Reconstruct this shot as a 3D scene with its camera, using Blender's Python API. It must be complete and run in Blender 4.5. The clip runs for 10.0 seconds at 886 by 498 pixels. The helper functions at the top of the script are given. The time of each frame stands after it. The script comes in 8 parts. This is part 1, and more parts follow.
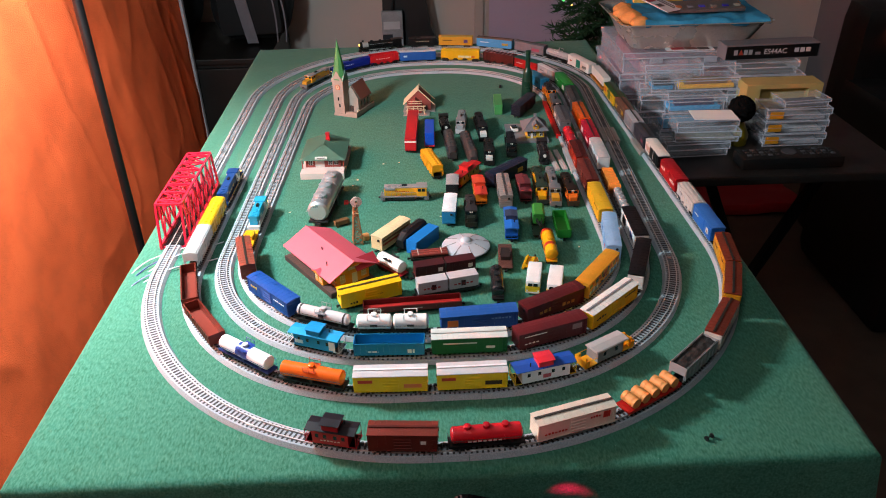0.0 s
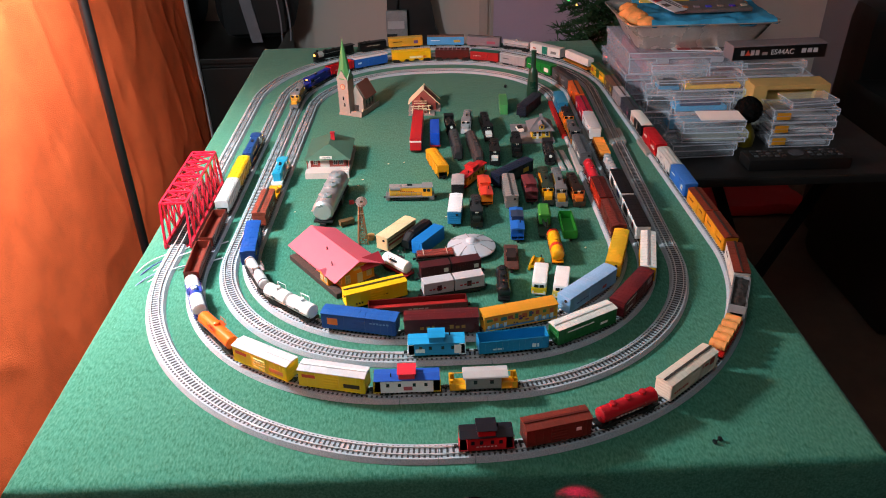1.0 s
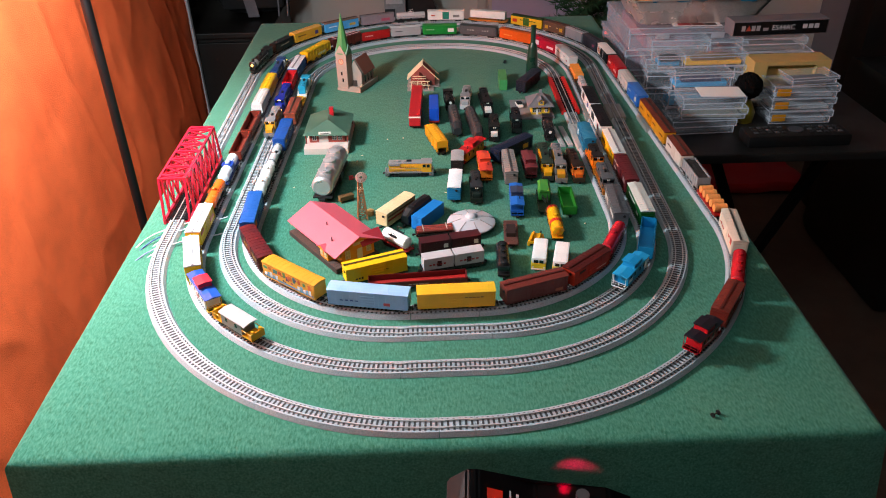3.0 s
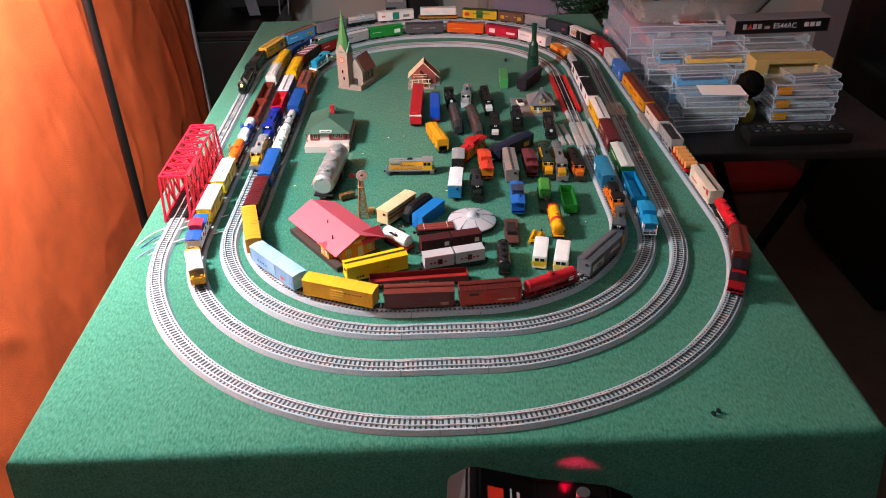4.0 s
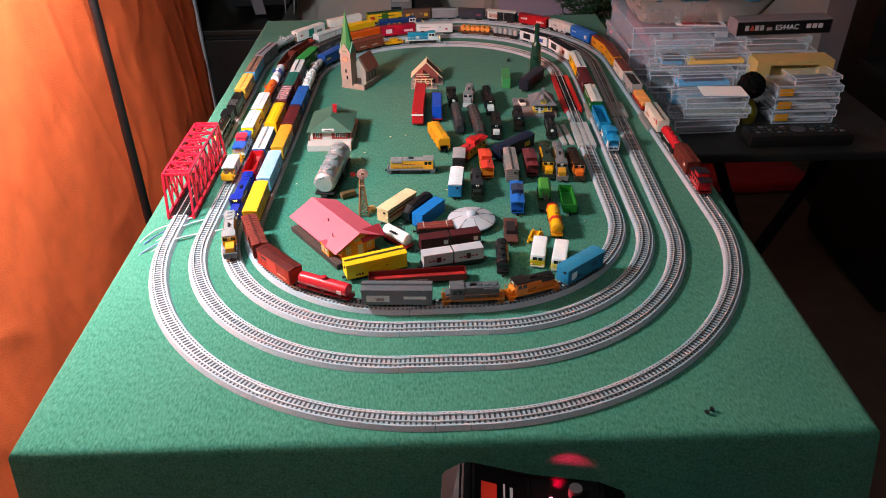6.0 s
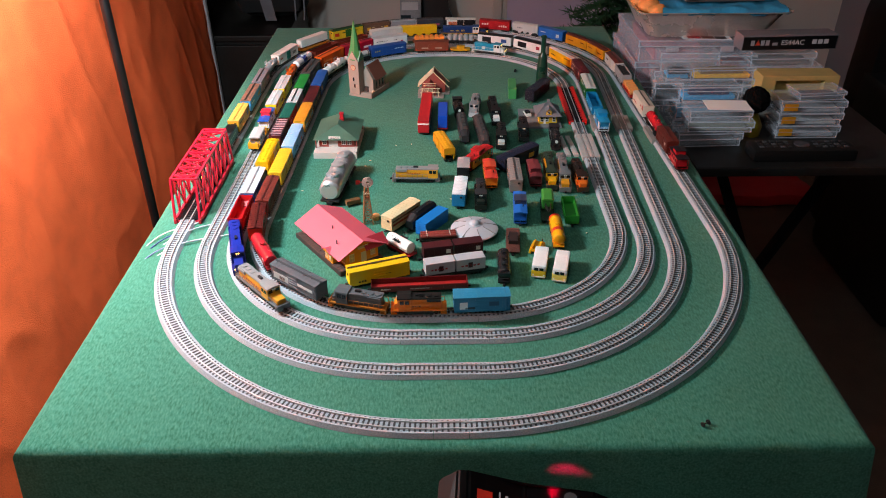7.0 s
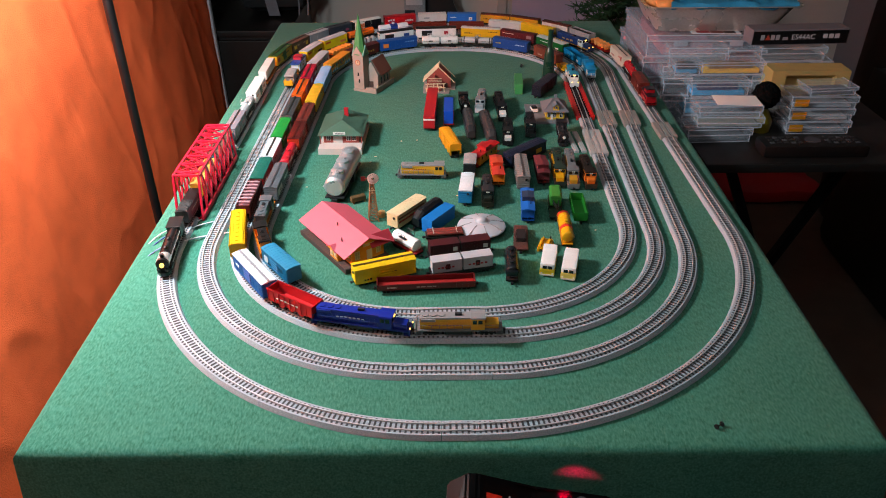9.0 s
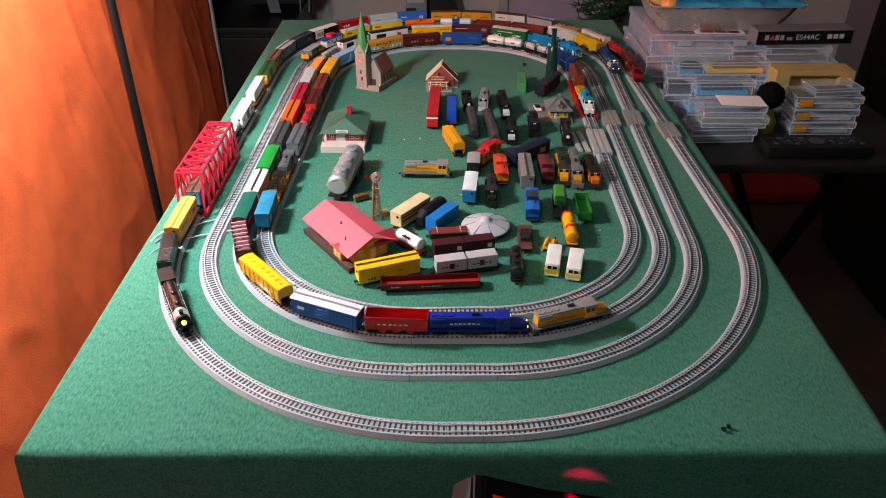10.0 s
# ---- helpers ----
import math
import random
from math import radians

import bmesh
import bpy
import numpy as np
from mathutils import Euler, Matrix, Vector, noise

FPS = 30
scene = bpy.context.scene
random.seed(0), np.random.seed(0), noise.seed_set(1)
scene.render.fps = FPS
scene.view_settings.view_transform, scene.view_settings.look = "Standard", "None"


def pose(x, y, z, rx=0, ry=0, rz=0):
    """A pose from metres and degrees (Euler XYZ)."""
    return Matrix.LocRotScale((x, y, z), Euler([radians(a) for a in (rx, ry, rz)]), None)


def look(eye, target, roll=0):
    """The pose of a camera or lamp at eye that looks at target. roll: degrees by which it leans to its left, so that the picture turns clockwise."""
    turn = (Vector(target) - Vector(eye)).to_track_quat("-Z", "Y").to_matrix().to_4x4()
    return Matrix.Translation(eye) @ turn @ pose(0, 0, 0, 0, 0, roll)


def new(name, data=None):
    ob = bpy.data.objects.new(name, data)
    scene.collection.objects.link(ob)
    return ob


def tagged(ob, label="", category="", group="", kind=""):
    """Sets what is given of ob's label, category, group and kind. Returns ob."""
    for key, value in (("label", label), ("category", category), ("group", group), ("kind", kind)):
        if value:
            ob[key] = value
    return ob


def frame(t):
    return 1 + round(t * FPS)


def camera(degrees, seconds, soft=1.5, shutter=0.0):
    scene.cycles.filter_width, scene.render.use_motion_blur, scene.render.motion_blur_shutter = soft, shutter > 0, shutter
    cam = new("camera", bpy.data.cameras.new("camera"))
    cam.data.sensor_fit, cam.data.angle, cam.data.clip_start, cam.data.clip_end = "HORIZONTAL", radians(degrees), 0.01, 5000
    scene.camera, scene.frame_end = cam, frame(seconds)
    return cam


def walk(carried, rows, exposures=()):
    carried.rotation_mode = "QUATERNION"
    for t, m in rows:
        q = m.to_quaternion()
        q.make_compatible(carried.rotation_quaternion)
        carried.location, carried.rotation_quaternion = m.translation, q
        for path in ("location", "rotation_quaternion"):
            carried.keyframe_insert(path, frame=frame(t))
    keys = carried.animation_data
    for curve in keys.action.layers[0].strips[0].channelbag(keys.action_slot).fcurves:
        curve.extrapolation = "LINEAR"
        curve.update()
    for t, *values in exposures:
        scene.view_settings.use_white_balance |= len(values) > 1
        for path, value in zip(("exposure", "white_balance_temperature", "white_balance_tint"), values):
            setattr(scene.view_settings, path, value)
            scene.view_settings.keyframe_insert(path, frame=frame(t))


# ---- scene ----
cam = camera(60.8, 10.0, soft=1.0)
PATH = [
    (0, (-0.019, -0.927, 0.56), (0.029, 0.794, -0.459), -1.3),
    (0.5, (-0.019, -0.926, 0.56), (0.025, 0.795, -0.459), -1.3),
    (1, (-0.023, -0.922, 0.558), (0.018, 0.799, -0.461), -1.2),
    (1.5, (-0.027, -0.92, 0.557), (0.02, 0.789, -0.481), -1.0),
    (2, (-0.028, -0.921, 0.555), (0.019, 0.779, -0.498), -1.0),
    (2.5, (-0.027, -0.924, 0.556), (0.021, 0.769, -0.507), -1.0),
    (4, (-0.027, -0.924, 0.555), (0.018, 0.764, -0.517), -1.0),
    (4.5, (-0.026, -0.925, 0.556), (0.019, 0.762, -0.518), -1.0),
    (5, (-0.025, -0.928, 0.556), (0.02, 0.757, -0.52), -1.1),
    (5.5, (-0.021, -0.929, 0.556), (0.015, 0.754, -0.522), -1.2),
    (7, (-0.013, -0.94, 0.567), (0.0, 0.757, -0.491), -0.2),
    (7.5, (-0.01, -0.939, 0.566), (-0.004, 0.757, -0.494), -0.1),
    (8, (-0.013, -0.933, 0.564), (-0.009, 0.761, -0.498), -0.1),
    (8.5, (-0.015, -0.93, 0.562), (-0.012, 0.763, -0.503), -0.3),
    (9, (-0.018, -0.925, 0.56), (-0.013, 0.767, -0.507), -0.3),
    (9.5, (-0.023, -0.922, 0.56), (-0.015, 0.768, -0.509), -0.1),
    (10, (-0.026, -0.919, 0.558), (-0.016, 0.771, -0.513), 0.1),
]
walk(cam, [(t, look(eye, target, roll)) for t, eye, target, roll in PATH], [(0, 0.22), (2.5, 0.29), (5.5, 0.29), (7, 0.02), (10, 0.0)])

# ---- light ----
world = bpy.data.worlds.new("room_world")
world.use_nodes = True
scene.world = world
world.node_tree.nodes["Background"].inputs["Color"].default_value = (0.75, 0.82, 1.0, 1)
world.node_tree.nodes["Background"].inputs["Strength"].default_value = 0.014


def lamp(name, kind, m, power, colour, size=0.1, size_y=None):
    d = bpy.data.lights.new(name, kind)
    d.energy, d.color = power, colour
    if kind == "AREA":
        d.shape = "RECTANGLE"
        d.size, d.size_y = size, size_y or size
    else:
        d.shadow_soft_size = size
    ob = new(name, d)
    ob.matrix_world = m
    return ob


# a floor lamp's bare bulb beside the curtain, and the ceiling light of the room
lamp("floor_lamp_bulb", "POINT", pose(-0.570, -0.06, 0.50), 38.5, (0.76, 0.90, 0.96), 0.06)
# spot added to brighten the curtain; its bulb is unseen
curtain_spot = lamp("added_curtain_spot", "SPOT", look((-0.600, 0.34, 0.70), (-0.88, 0.31, 0.22)), 72.0, (1.0, 0.95, 0.94), 0.04)
curtain_spot.data.spot_size, curtain_spot.data.spot_blend = math.radians(118), 0.6
lamp("ceiling_light_bulb", "AREA", pose(-0.45, -1.2, 1.62), 7.0, (0.86, 0.95, 1.0), 0.5)

# ---- materials ----


def C(h):
    v = [int(h[i:i + 2], 16) / 255 for i in (0, 2, 4)]
    return tuple((a / 12.92 if a < 0.04045 else ((a + 0.055) / 1.055) ** 2.4) for a in v) + (1,)


MATS = {}


def mat(name, colour, rough=0.5, metal=0.0, vary=0.12, scale=60.0, fine=900.0, bump=0.15, dist=0.0004, spec=0.5, coat=0.0, glass=0.0, alpha=1.0):
    """A painted or bare surface with stains at one scale and grain at another."""
    key = (name, colour)
    if key in MATS:
        return MATS[key]
    m = bpy.data.materials.new(name)
    m.use_nodes = True
    nt = m.node_tree
    b = nt.nodes["Principled BSDF"]
    tc = nt.nodes.new("ShaderNodeTexCoord")
    n1 = nt.nodes.new("ShaderNodeTexNoise")
    n1.inputs["Scale"].default_value, n1.inputs["Detail"].default_value = scale, 5
    n2 = nt.nodes.new("ShaderNodeTexNoise")
    n2.inputs["Scale"].default_value, n2.inputs["Detail"].default_value = fine, 2
    for n in (n1, n2):
        nt.links.new(tc.outputs["Object"], n.inputs["Vector"])
    add = nt.nodes.new("ShaderNodeMath")
    add.operation = "ADD"
    nt.links.new(n1.outputs["Fac"], add.inputs[0])
    nt.links.new(n2.outputs["Fac"], add.inputs[1])
    ramp = nt.nodes.new("ShaderNodeMapRange")
    ramp.inputs["From Min"].default_value, ramp.inputs["From Max"].default_value = 0.6, 1.4
    ramp.inputs["To Min"].default_value, ramp.inputs["To Max"].default_value = 1 - vary, 1 + vary
    nt.links.new(add.outputs[0], ramp.inputs["Value"])
    col = C(colour)
    mul = nt.nodes.new("ShaderNodeVectorMath")
    mul.operation = "MULTIPLY"
    mul.inputs[0].default_value = col[:3]
    nt.links.new(ramp.outputs[0], mul.inputs[1])
    nt.links.new(mul.outputs[0], b.inputs["Base Color"])
    rr = nt.nodes.new("ShaderNodeMapRange")
    rr.inputs["To Min"].default_value, rr.inputs["To Max"].default_value = max(0.03, rough - 0.1), min(1, rough + 0.1)
    nt.links.new(n1.outputs["Fac"], rr.inputs["Value"])
    nt.links.new(rr.outputs[0], b.inputs["Roughness"])
    b.inputs["Metallic"].default_value = metal
    b.inputs["Specular IOR Level"].default_value = spec
    b.inputs["Coat Weight"].default_value = coat
    b.inputs["Transmission Weight"].default_value = glass
    b.inputs["Alpha"].default_value = alpha
    if bump:
        bp = nt.nodes.new("ShaderNodeBump")
        bp.inputs["Strength"].default_value, bp.inputs["Distance"].default_value = bump, dist
        nt.links.new(n2.outputs["Fac"], bp.inputs["Height"])
        nt.links.new(bp.outputs[0], b.inputs["Normal"])
    MATS[key] = m
    return m


def paint(h):
    """Moulded and painted model plastic of a colour."""
    h = "".join("%02x" % int(247 * (int(h[i:i + 2], 16) / 255) ** 1.14) for i in (0, 2, 4))
    return mat("painted_plastic", h, 0.36, 0, 0.14, 45, 1500, 0.10, 0.0002, spec=0.38)


def glow(name, colour, strength):
    m = bpy.data.materials.new(name)
    m.use_nodes = True
    b = m.node_tree.nodes["Principled BSDF"]
    b.inputs["Base Color"].default_value = C(colour)
    b.inputs["Emission Color"].default_value = C(colour)
    b.inputs["Emission Strength"].default_value = strength
    return m




def felt_cloth():
    """Napped wool felt: two greens in broad worn patches, short fibres, a pale fuzz."""
    m = bpy.data.materials.new("green_felt")
    m.use_nodes = True
    nt = m.node_tree
    b = nt.nodes["Principled BSDF"]
    tc = nt.nodes.new("ShaderNodeTexCoord")

    def tex(scale, detail, stretch=(1, 1, 1), rough=0.6):
        mp = nt.nodes.new("ShaderNodeMapping")
        mp.inputs["Scale"].default_value = stretch
        mp.inputs["Rotation"].default_value = (0, 0, 0.35)
        n = nt.nodes.new("ShaderNodeTexNoise")
        n.inputs["Scale"].default_value, n.inputs["Detail"].default_value, n.inputs["Roughness"].default_value = scale, detail, rough
        nt.links.new(tc.outputs["Object"], mp.inputs["Vector"])
        nt.links.new(mp.outputs[0], n.inputs["Vector"])
        return n

    def mixed(fac, lo, hi, a, c):
        r = nt.nodes.new("ShaderNodeMapRange")
        r.inputs["From Min"].default_value, r.inputs["From Max"].default_value = lo, hi
        nt.links.new(fac.outputs["Fac"], r.inputs["Value"])
        x = nt.nodes.new("ShaderNodeMix")
        x.data_type = "RGBA"
        nt.links.new(r.outputs[0], x.inputs["Factor"])
        for k, v in ((6, a), (7, c)):
            if isinstance(v, str):
                x.inputs[k].default_value = C(v)
            else:
                nt.links.new(v, x.inputs[k])
        return x.outputs[2]
    worn, fibre, nap, lint = tex(7, 4), tex(420, 3, (1, 0.35, 1)), tex(120, 4, (0.5, 1, 1)), tex(900, 1)
    base = mixed(worn, 0.35, 0.68, "286551", "34715f")
    dark = mixed(nap, 0.36, 0.66, "225e49", base)
    pale = mixed(fibre, 0.38, 0.74, dark, "488470")
    nt.links.new(mixed(lint, 0.80, 0.84, pale, "9fb8ac"), b.inputs["Base Color"])
    b.inputs["Roughness"].default_value = 0.95
    b.inputs["Specular IOR Level"].default_value = 0.2
    b.inputs["Sheen Weight"].default_value = 0.12
    b.inputs["Sheen Tint"].default_value = (0.75, 0.95, 0.85, 1)
    last = None
    for n, st, d in ((worn, 0.5, 0.010), (nap, 0.30, 0.0012), (fibre, 0.5, 0.0008)):
        bp = nt.nodes.new("ShaderNodeBump")
        bp.inputs["Strength"].default_value, bp.inputs["Distance"].default_value = st, d
        nt.links.new(n.outputs["Fac"], bp.inputs["Height"])
        if last:
            nt.links.new(last.outputs[0], bp.inputs["Normal"])
        last = bp
    nt.links.new(last.outputs[0], b.inputs["Normal"])
    return m


felt_mat = felt_cloth()
ballast_mat = mat("grey_ballast_plastic", "9aa3aa", 0.8, 0, 0.34, 700, 1800, 0.5, 0.0006)
tie_mat = mat("black_sleeper", "28282a", 0.6, 0, 0.2, 200, 2500, 0.2)
rail_mat = mat("nickel_silver_rail", "cacaca", 0.40, 0.55, 0.12, 90, 900, 0.05)
under_mat = mat("black_underframe_plastic", "0e0e10", 0.55, 0, 0.25, 150, 1500, 0.2)
wheel_mat = mat("blackened_wheel_metal", "3b3835", 0.35, 0.8, 0.2, 200, 1500, 0.1)
pale_wall = mat("warm_grey_wall_paint", "c6bab2", 0.85, 0, 0.05, 3, 300, 0.15, 0.001)
wall_mat = mat("grey_wall_paint", "7e7a80", 0.85, 0, 0.05, 3, 300, 0.15, 0.001)
floor_mat = mat("dark_brown_carpet", "564539", 0.95, 0, 0.35, 18, 500, 0.8, 0.006)
black_cloth = mat("black_woven_nylon", "101012", 0.8, 0, 0.3, 12, 700, 0.5, 0.001)
clear_mat = mat("clear_polystyrene", "d2d2dc", 0.12, 0, 0.05, 30, 300, 0.14, 0.0008, alpha=0.10)
edge_mat = mat("clear_plastic_edge", "d6d4de", 0.2, 0, 0.1, 60, 300, 0.05, alpha=0.38)
frost_mat = mat("frosted_polypropylene", "b4b0bc", 0.30, 0, 0.06, 20, 300, 0.2, 0.0008, alpha=0.32)
white_mat = paint("e6e4de")

# ---- mesh helpers ----


def box(bm, x0, x1, y0, y1, z0, z1, bevel=0.0):
    r = bmesh.ops.create_cube(bm, size=1.0, matrix=Matrix.LocRotScale(((x0 + x1) / 2, (y0 + y1) / 2, (z0 + z1) / 2), None, (abs(x1 - x0), abs(y1 - y0), abs(z1 - z0))))
    if bevel:
        es = list({e for v in r["verts"] for e in v.link_edges})
        bmesh.ops.bevel(bm, geom=es, offset=bevel, segments=2, profile=0.7, affect="EDGES", clamp_overlap=True)
    return r["verts"]


def cyl(bm, a, b, r0, r1=None, seg=14, caps=True):
    """A tapered rod from point a to point b."""
    a, b = Vector(a), Vector(b)
    q = (b - a).to_track_quat("Z", "Y")
    m = Matrix.Translation((a + b) / 2) @ q.to_matrix().to_4x4()
    return bmesh.ops.create_cone(bm, cap_ends=caps, segments=seg, radius1=r0, radius2=r0 if r1 is None else r1, depth=(b - a).length, matrix=m)["verts"]


def ball(bm, c, r, sx=1, sy=1, sz=1, u=14, v=8):
    return bmesh.ops.create_uvsphere(bm, u_segments=u, v_segments=v, radius=r, matrix=Matrix.Translation(c) @ Matrix.Diagonal((sx, sy, sz, 1)))["verts"]


def extrude_profile(bm, profile, x0, x1):
    """A solid with the y-z outline given, from x0 to x1."""
    a = [bm.verts.new((x0, y, z)) for y, z in profile]
    b = [bm.verts.new((x1, y, z)) for y, z in profile]
    n = len(profile)
    for i in range(n):
        bm.faces.new((a[i], a[(i + 1) % n], b[(i + 1) % n], b[i]))
    bm.faces.new(list(reversed(a)))
    bm.faces.new(b)


def revolve(bm, profile, seg=24, c=(0, 0, 0)):
    """A turned solid about z from (radius, height) pairs."""
    rings = []
    for r, z in profile:
        rings.append([bm.verts.new((c[0] + max(r, 1e-5) * math.cos(2 * math.pi * i / seg), c[1] + max(r, 1e-5) * math.sin(2 * math.pi * i / seg), c[2] + z)) for i in range(seg)])
    for p, q in zip(rings, rings[1:]):
        for i in range(seg):
            bm.faces.new((p[i], p[(i + 1) % seg], q[(i + 1) % seg], q[i]))
    bm.faces.new(list(reversed(rings[0])))
    bm.faces.new(rings[-1])


def mesh_of(name, bm, material, smooth=False):
    bmesh.ops.recalc_face_normals(bm, faces=bm.faces)
    me = bpy.data.meshes.new(name)
    bm.to_mesh(me)
    bm.free()
    for m in material if isinstance(material, (list, tuple)) else [material]:
        me.materials.append(m)
    if smooth:
        for p in me.polygons:
            p.use_smooth = True
        me.set_sharp_from_angle(angle=radians(40))
    return me


def part(name, bm, material, parent, label="", smooth=False, m=None):
    ob = new(name, bm if isinstance(bm, bpy.types.Mesh) else mesh_of(name, bm, material, smooth))
    ob.parent = parent
    if m is not None:
        ob.matrix_basis = m
    if label:
        tagged(ob, label)
    return ob


def thing(name, m, label, category, group="", kind=""):
    ob = new(name)
    ob.empty_display_size = 0.01
    ob.matrix_basis = m
    return tagged(ob, label, category, group, kind)


def solid(name, bm, material, label, category="", group="", kind="", m=None, smooth=False):
    ob = new(name, mesh_of(name, bm, material, smooth))
    if m is not None:
        ob.matrix_basis = m
    return tagged(ob, label, category, group, kind)


# ---- room ----
FLOOR = -0.75
bm = bmesh.new()
box(bm, -2.6, 3.2, -2.6, 3.0, FLOOR - 0.05, FLOOR)
solid("floor", bm, floor_mat, "dark brown carpeted floor in shadow", "floor", kind="structure")
bm = bmesh.new()
box(bm, -2.6, 1.78, 2.3, 2.4, FLOOR, 1.7)
solid("wall_north", bm, pale_wall, "plain grey painted wall behind the table", "wall", kind="structure")
# east and passage walls: their shade is put into a darker wall colour
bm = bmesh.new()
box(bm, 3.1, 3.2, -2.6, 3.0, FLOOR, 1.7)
solid("wall_east", bm, mat("wall_paint_in_shade", "3a3532", 0.9, 0, 0.08, 3, 300, 0.15), "dark shaded wall at the side of the room", "wall", kind="structure")
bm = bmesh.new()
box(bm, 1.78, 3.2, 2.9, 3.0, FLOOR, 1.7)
solid("wall_passage", bm, mat("wall_paint_in_shade", "2a2624", 0.9, 0, 0.08, 3, 300, 0.15), "dark wall of an unlit passage", "wall", kind="structure")
bm = bmesh.new()
box(bm, 1.70, 1.78, 1.35, 2.3, FLOOR, 1.7)
solid("wall_end", bm, wall_mat, "grey painted partition wall end", "wall", kind="structure")
bm = bmesh.new()
box(bm, -2.6, 3.2, -2.7, -2.6, FLOOR, 1.7)
solid("wall_south", bm, wall_mat, "plain grey wall behind the viewer", "wall", kind="structure")
bm = bmesh.new()
box(bm, -2.7, -2.6, -2.7, 3.0, FLOOR, 1.7)
solid("wall_west", bm, wall_mat, "plain grey wall beyond the curtain", "wall", kind="structure")
bm = bmesh.new()
box(bm, -2.7, 3.2, -2.7, 3.0, 1.7, 1.75)
solid("ceiling", bm, mat("white_ceiling_paint", "b9b4ac", 0.9, 0, 0.04, 4, 300, 0.2), "plain white painted ceiling", "ceiling", kind="structure")
bm = bmesh.new()
box(bm, 0.225, 0.262, 2.282, 2.3, FLOOR, 1.7, 0.003)
box(bm, 0.272, 0.285, 2.285, 2.3, FLOOR, 1.7, 0.002)
solid("trim", bm, mat("grey_trim_paint", "b4aaa2", 0.6, 0, 0.05, 6, 300, 0.05), "grey painted vertical door trim on the wall", "trim", kind="structure")
bm = bmesh.new()
box(bm, 0.285, 1.10, 2.288, 2.3, FLOOR, 1.3, 0.002)
solid("door_1", bm, mat("lavender_door_paint", "b4a8c0", 0.6, 0, 0.05, 4, 300, 0.05), "closed pale lavender door in the wall", "door", kind="structure")
bm = bmesh.new()
box(bm, -2.6, 0.22, 2.285, 2.3, FLOOR, FLOOR + 0.09, 0.004)
solid("baseboard", bm, mat("grey_trim_paint", "b4aaa2", 0.6, 0, 0.05, 6, 300, 0.05), "grey painted baseboard along the wall", "baseboard", kind="structure")

# ---- table with its felt ----
FL, FR_, BR, BL = (-0.436, -0.405), (0.422, -0.405), (0.438, 1.10), (-0.440, 1.10)
tbl = thing("folding_table", pose(0, 0, FLOOR), "long folding table hidden under the green felt", "table")
bm = bmesh.new()
box(bm, -0.425, 0.40, -0.395, 1.09, -FLOOR - 0.04, -FLOOR - 0.006, 0.004)
part("tabletop", bm, mat("grey_table_laminate", "77736e", 0.6), tbl)
for sx, sy in ((-0.38, -0.3), (0.36, -0.3), (-0.38, 1.0), (0.36, 1.0)):
    bm = bmesh.new()
    cyl(bm, (sx, sy, 0), (sx, sy, -FLOOR - 0.045), 0.014)
    part("leg", bm, mat("dark_steel_tube", "222222", 0.4, 0.7), tbl)


def felt():
    """One sheet: the flat top, a rounded fold and a wavy drop on all sides."""
    bm = bmesh.new()
    n, k = 60, 12
    edge = []
    cs = [FL, FR_, BR, BL]
    for i in range(4):
        a, b = Vector(cs[i]), Vector(cs[(i + 1) % 4])
        for j in range(n):
            edge.append(a.lerp(b, j / n))
    mid = Vector((0, 0.35))
    rings = []
    for f in (0.0, 0.35, 0.7, 0.9, 0.97):
        rings.append([(mid.lerp(p, max(f, 0.02)), 0.0) for p in edge])
    r = 0.010
    tot = len(edge)
    for a in (0, 25, 50, 70, 90):
        ring = []
        for i, p in enumerate(edge):
            t = (edge[(i + 1) % tot] - edge[i - 1]).normalized()
            nrm = Vector((t.y, -t.x))
            ring.append((p + nrm * (r * math.sin(radians(a)) - 0.006), -r * (1 - math.cos(radians(a)))))
        rings.append(ring)
    for q in range(1, 9):
        ring = []
        for i, p in enumerate(edge):
            t = (edge[(i + 1) % tot] - edge[i - 1]).normalized()
            nrm = Vector((t.y, -t.x))
            depth = 0.03 * q
            wave = 0.004 * q * math.sin(i * 0.33 + 1.3 * math.sin(i * 0.11)) * 0.6
            ring.append((p + nrm * (r - 0.006 + depth * 0.10 + wave * 0.5), -r - depth))
        rings.append(ring)
    vs = [[bm.verts.new((p.x, p.y, z + 0.0012 * noise.noise((p.x * 9, p.y * 9, z * 9)) * (1 if z < -0.001 else 0))) for p, z in ring] for ring in rings]
    for a, b in zip(vs, vs[1:]):
        for i in range(tot):
            bm.faces.new((a[i], a[(i + 1) % tot], b[(i + 1) % tot], b[i]))
    bm.faces.new(list(reversed(vs[0])))
    ob = solid("tablecloth", bm, felt_mat, "green felt cloth draped over the train table", "tablecloth", smooth=True)
    s = ob.modifiers.new("thick", "SOLIDIFY")
    s.thickness, s.offset = 0.002, -1
    return ob


felt()

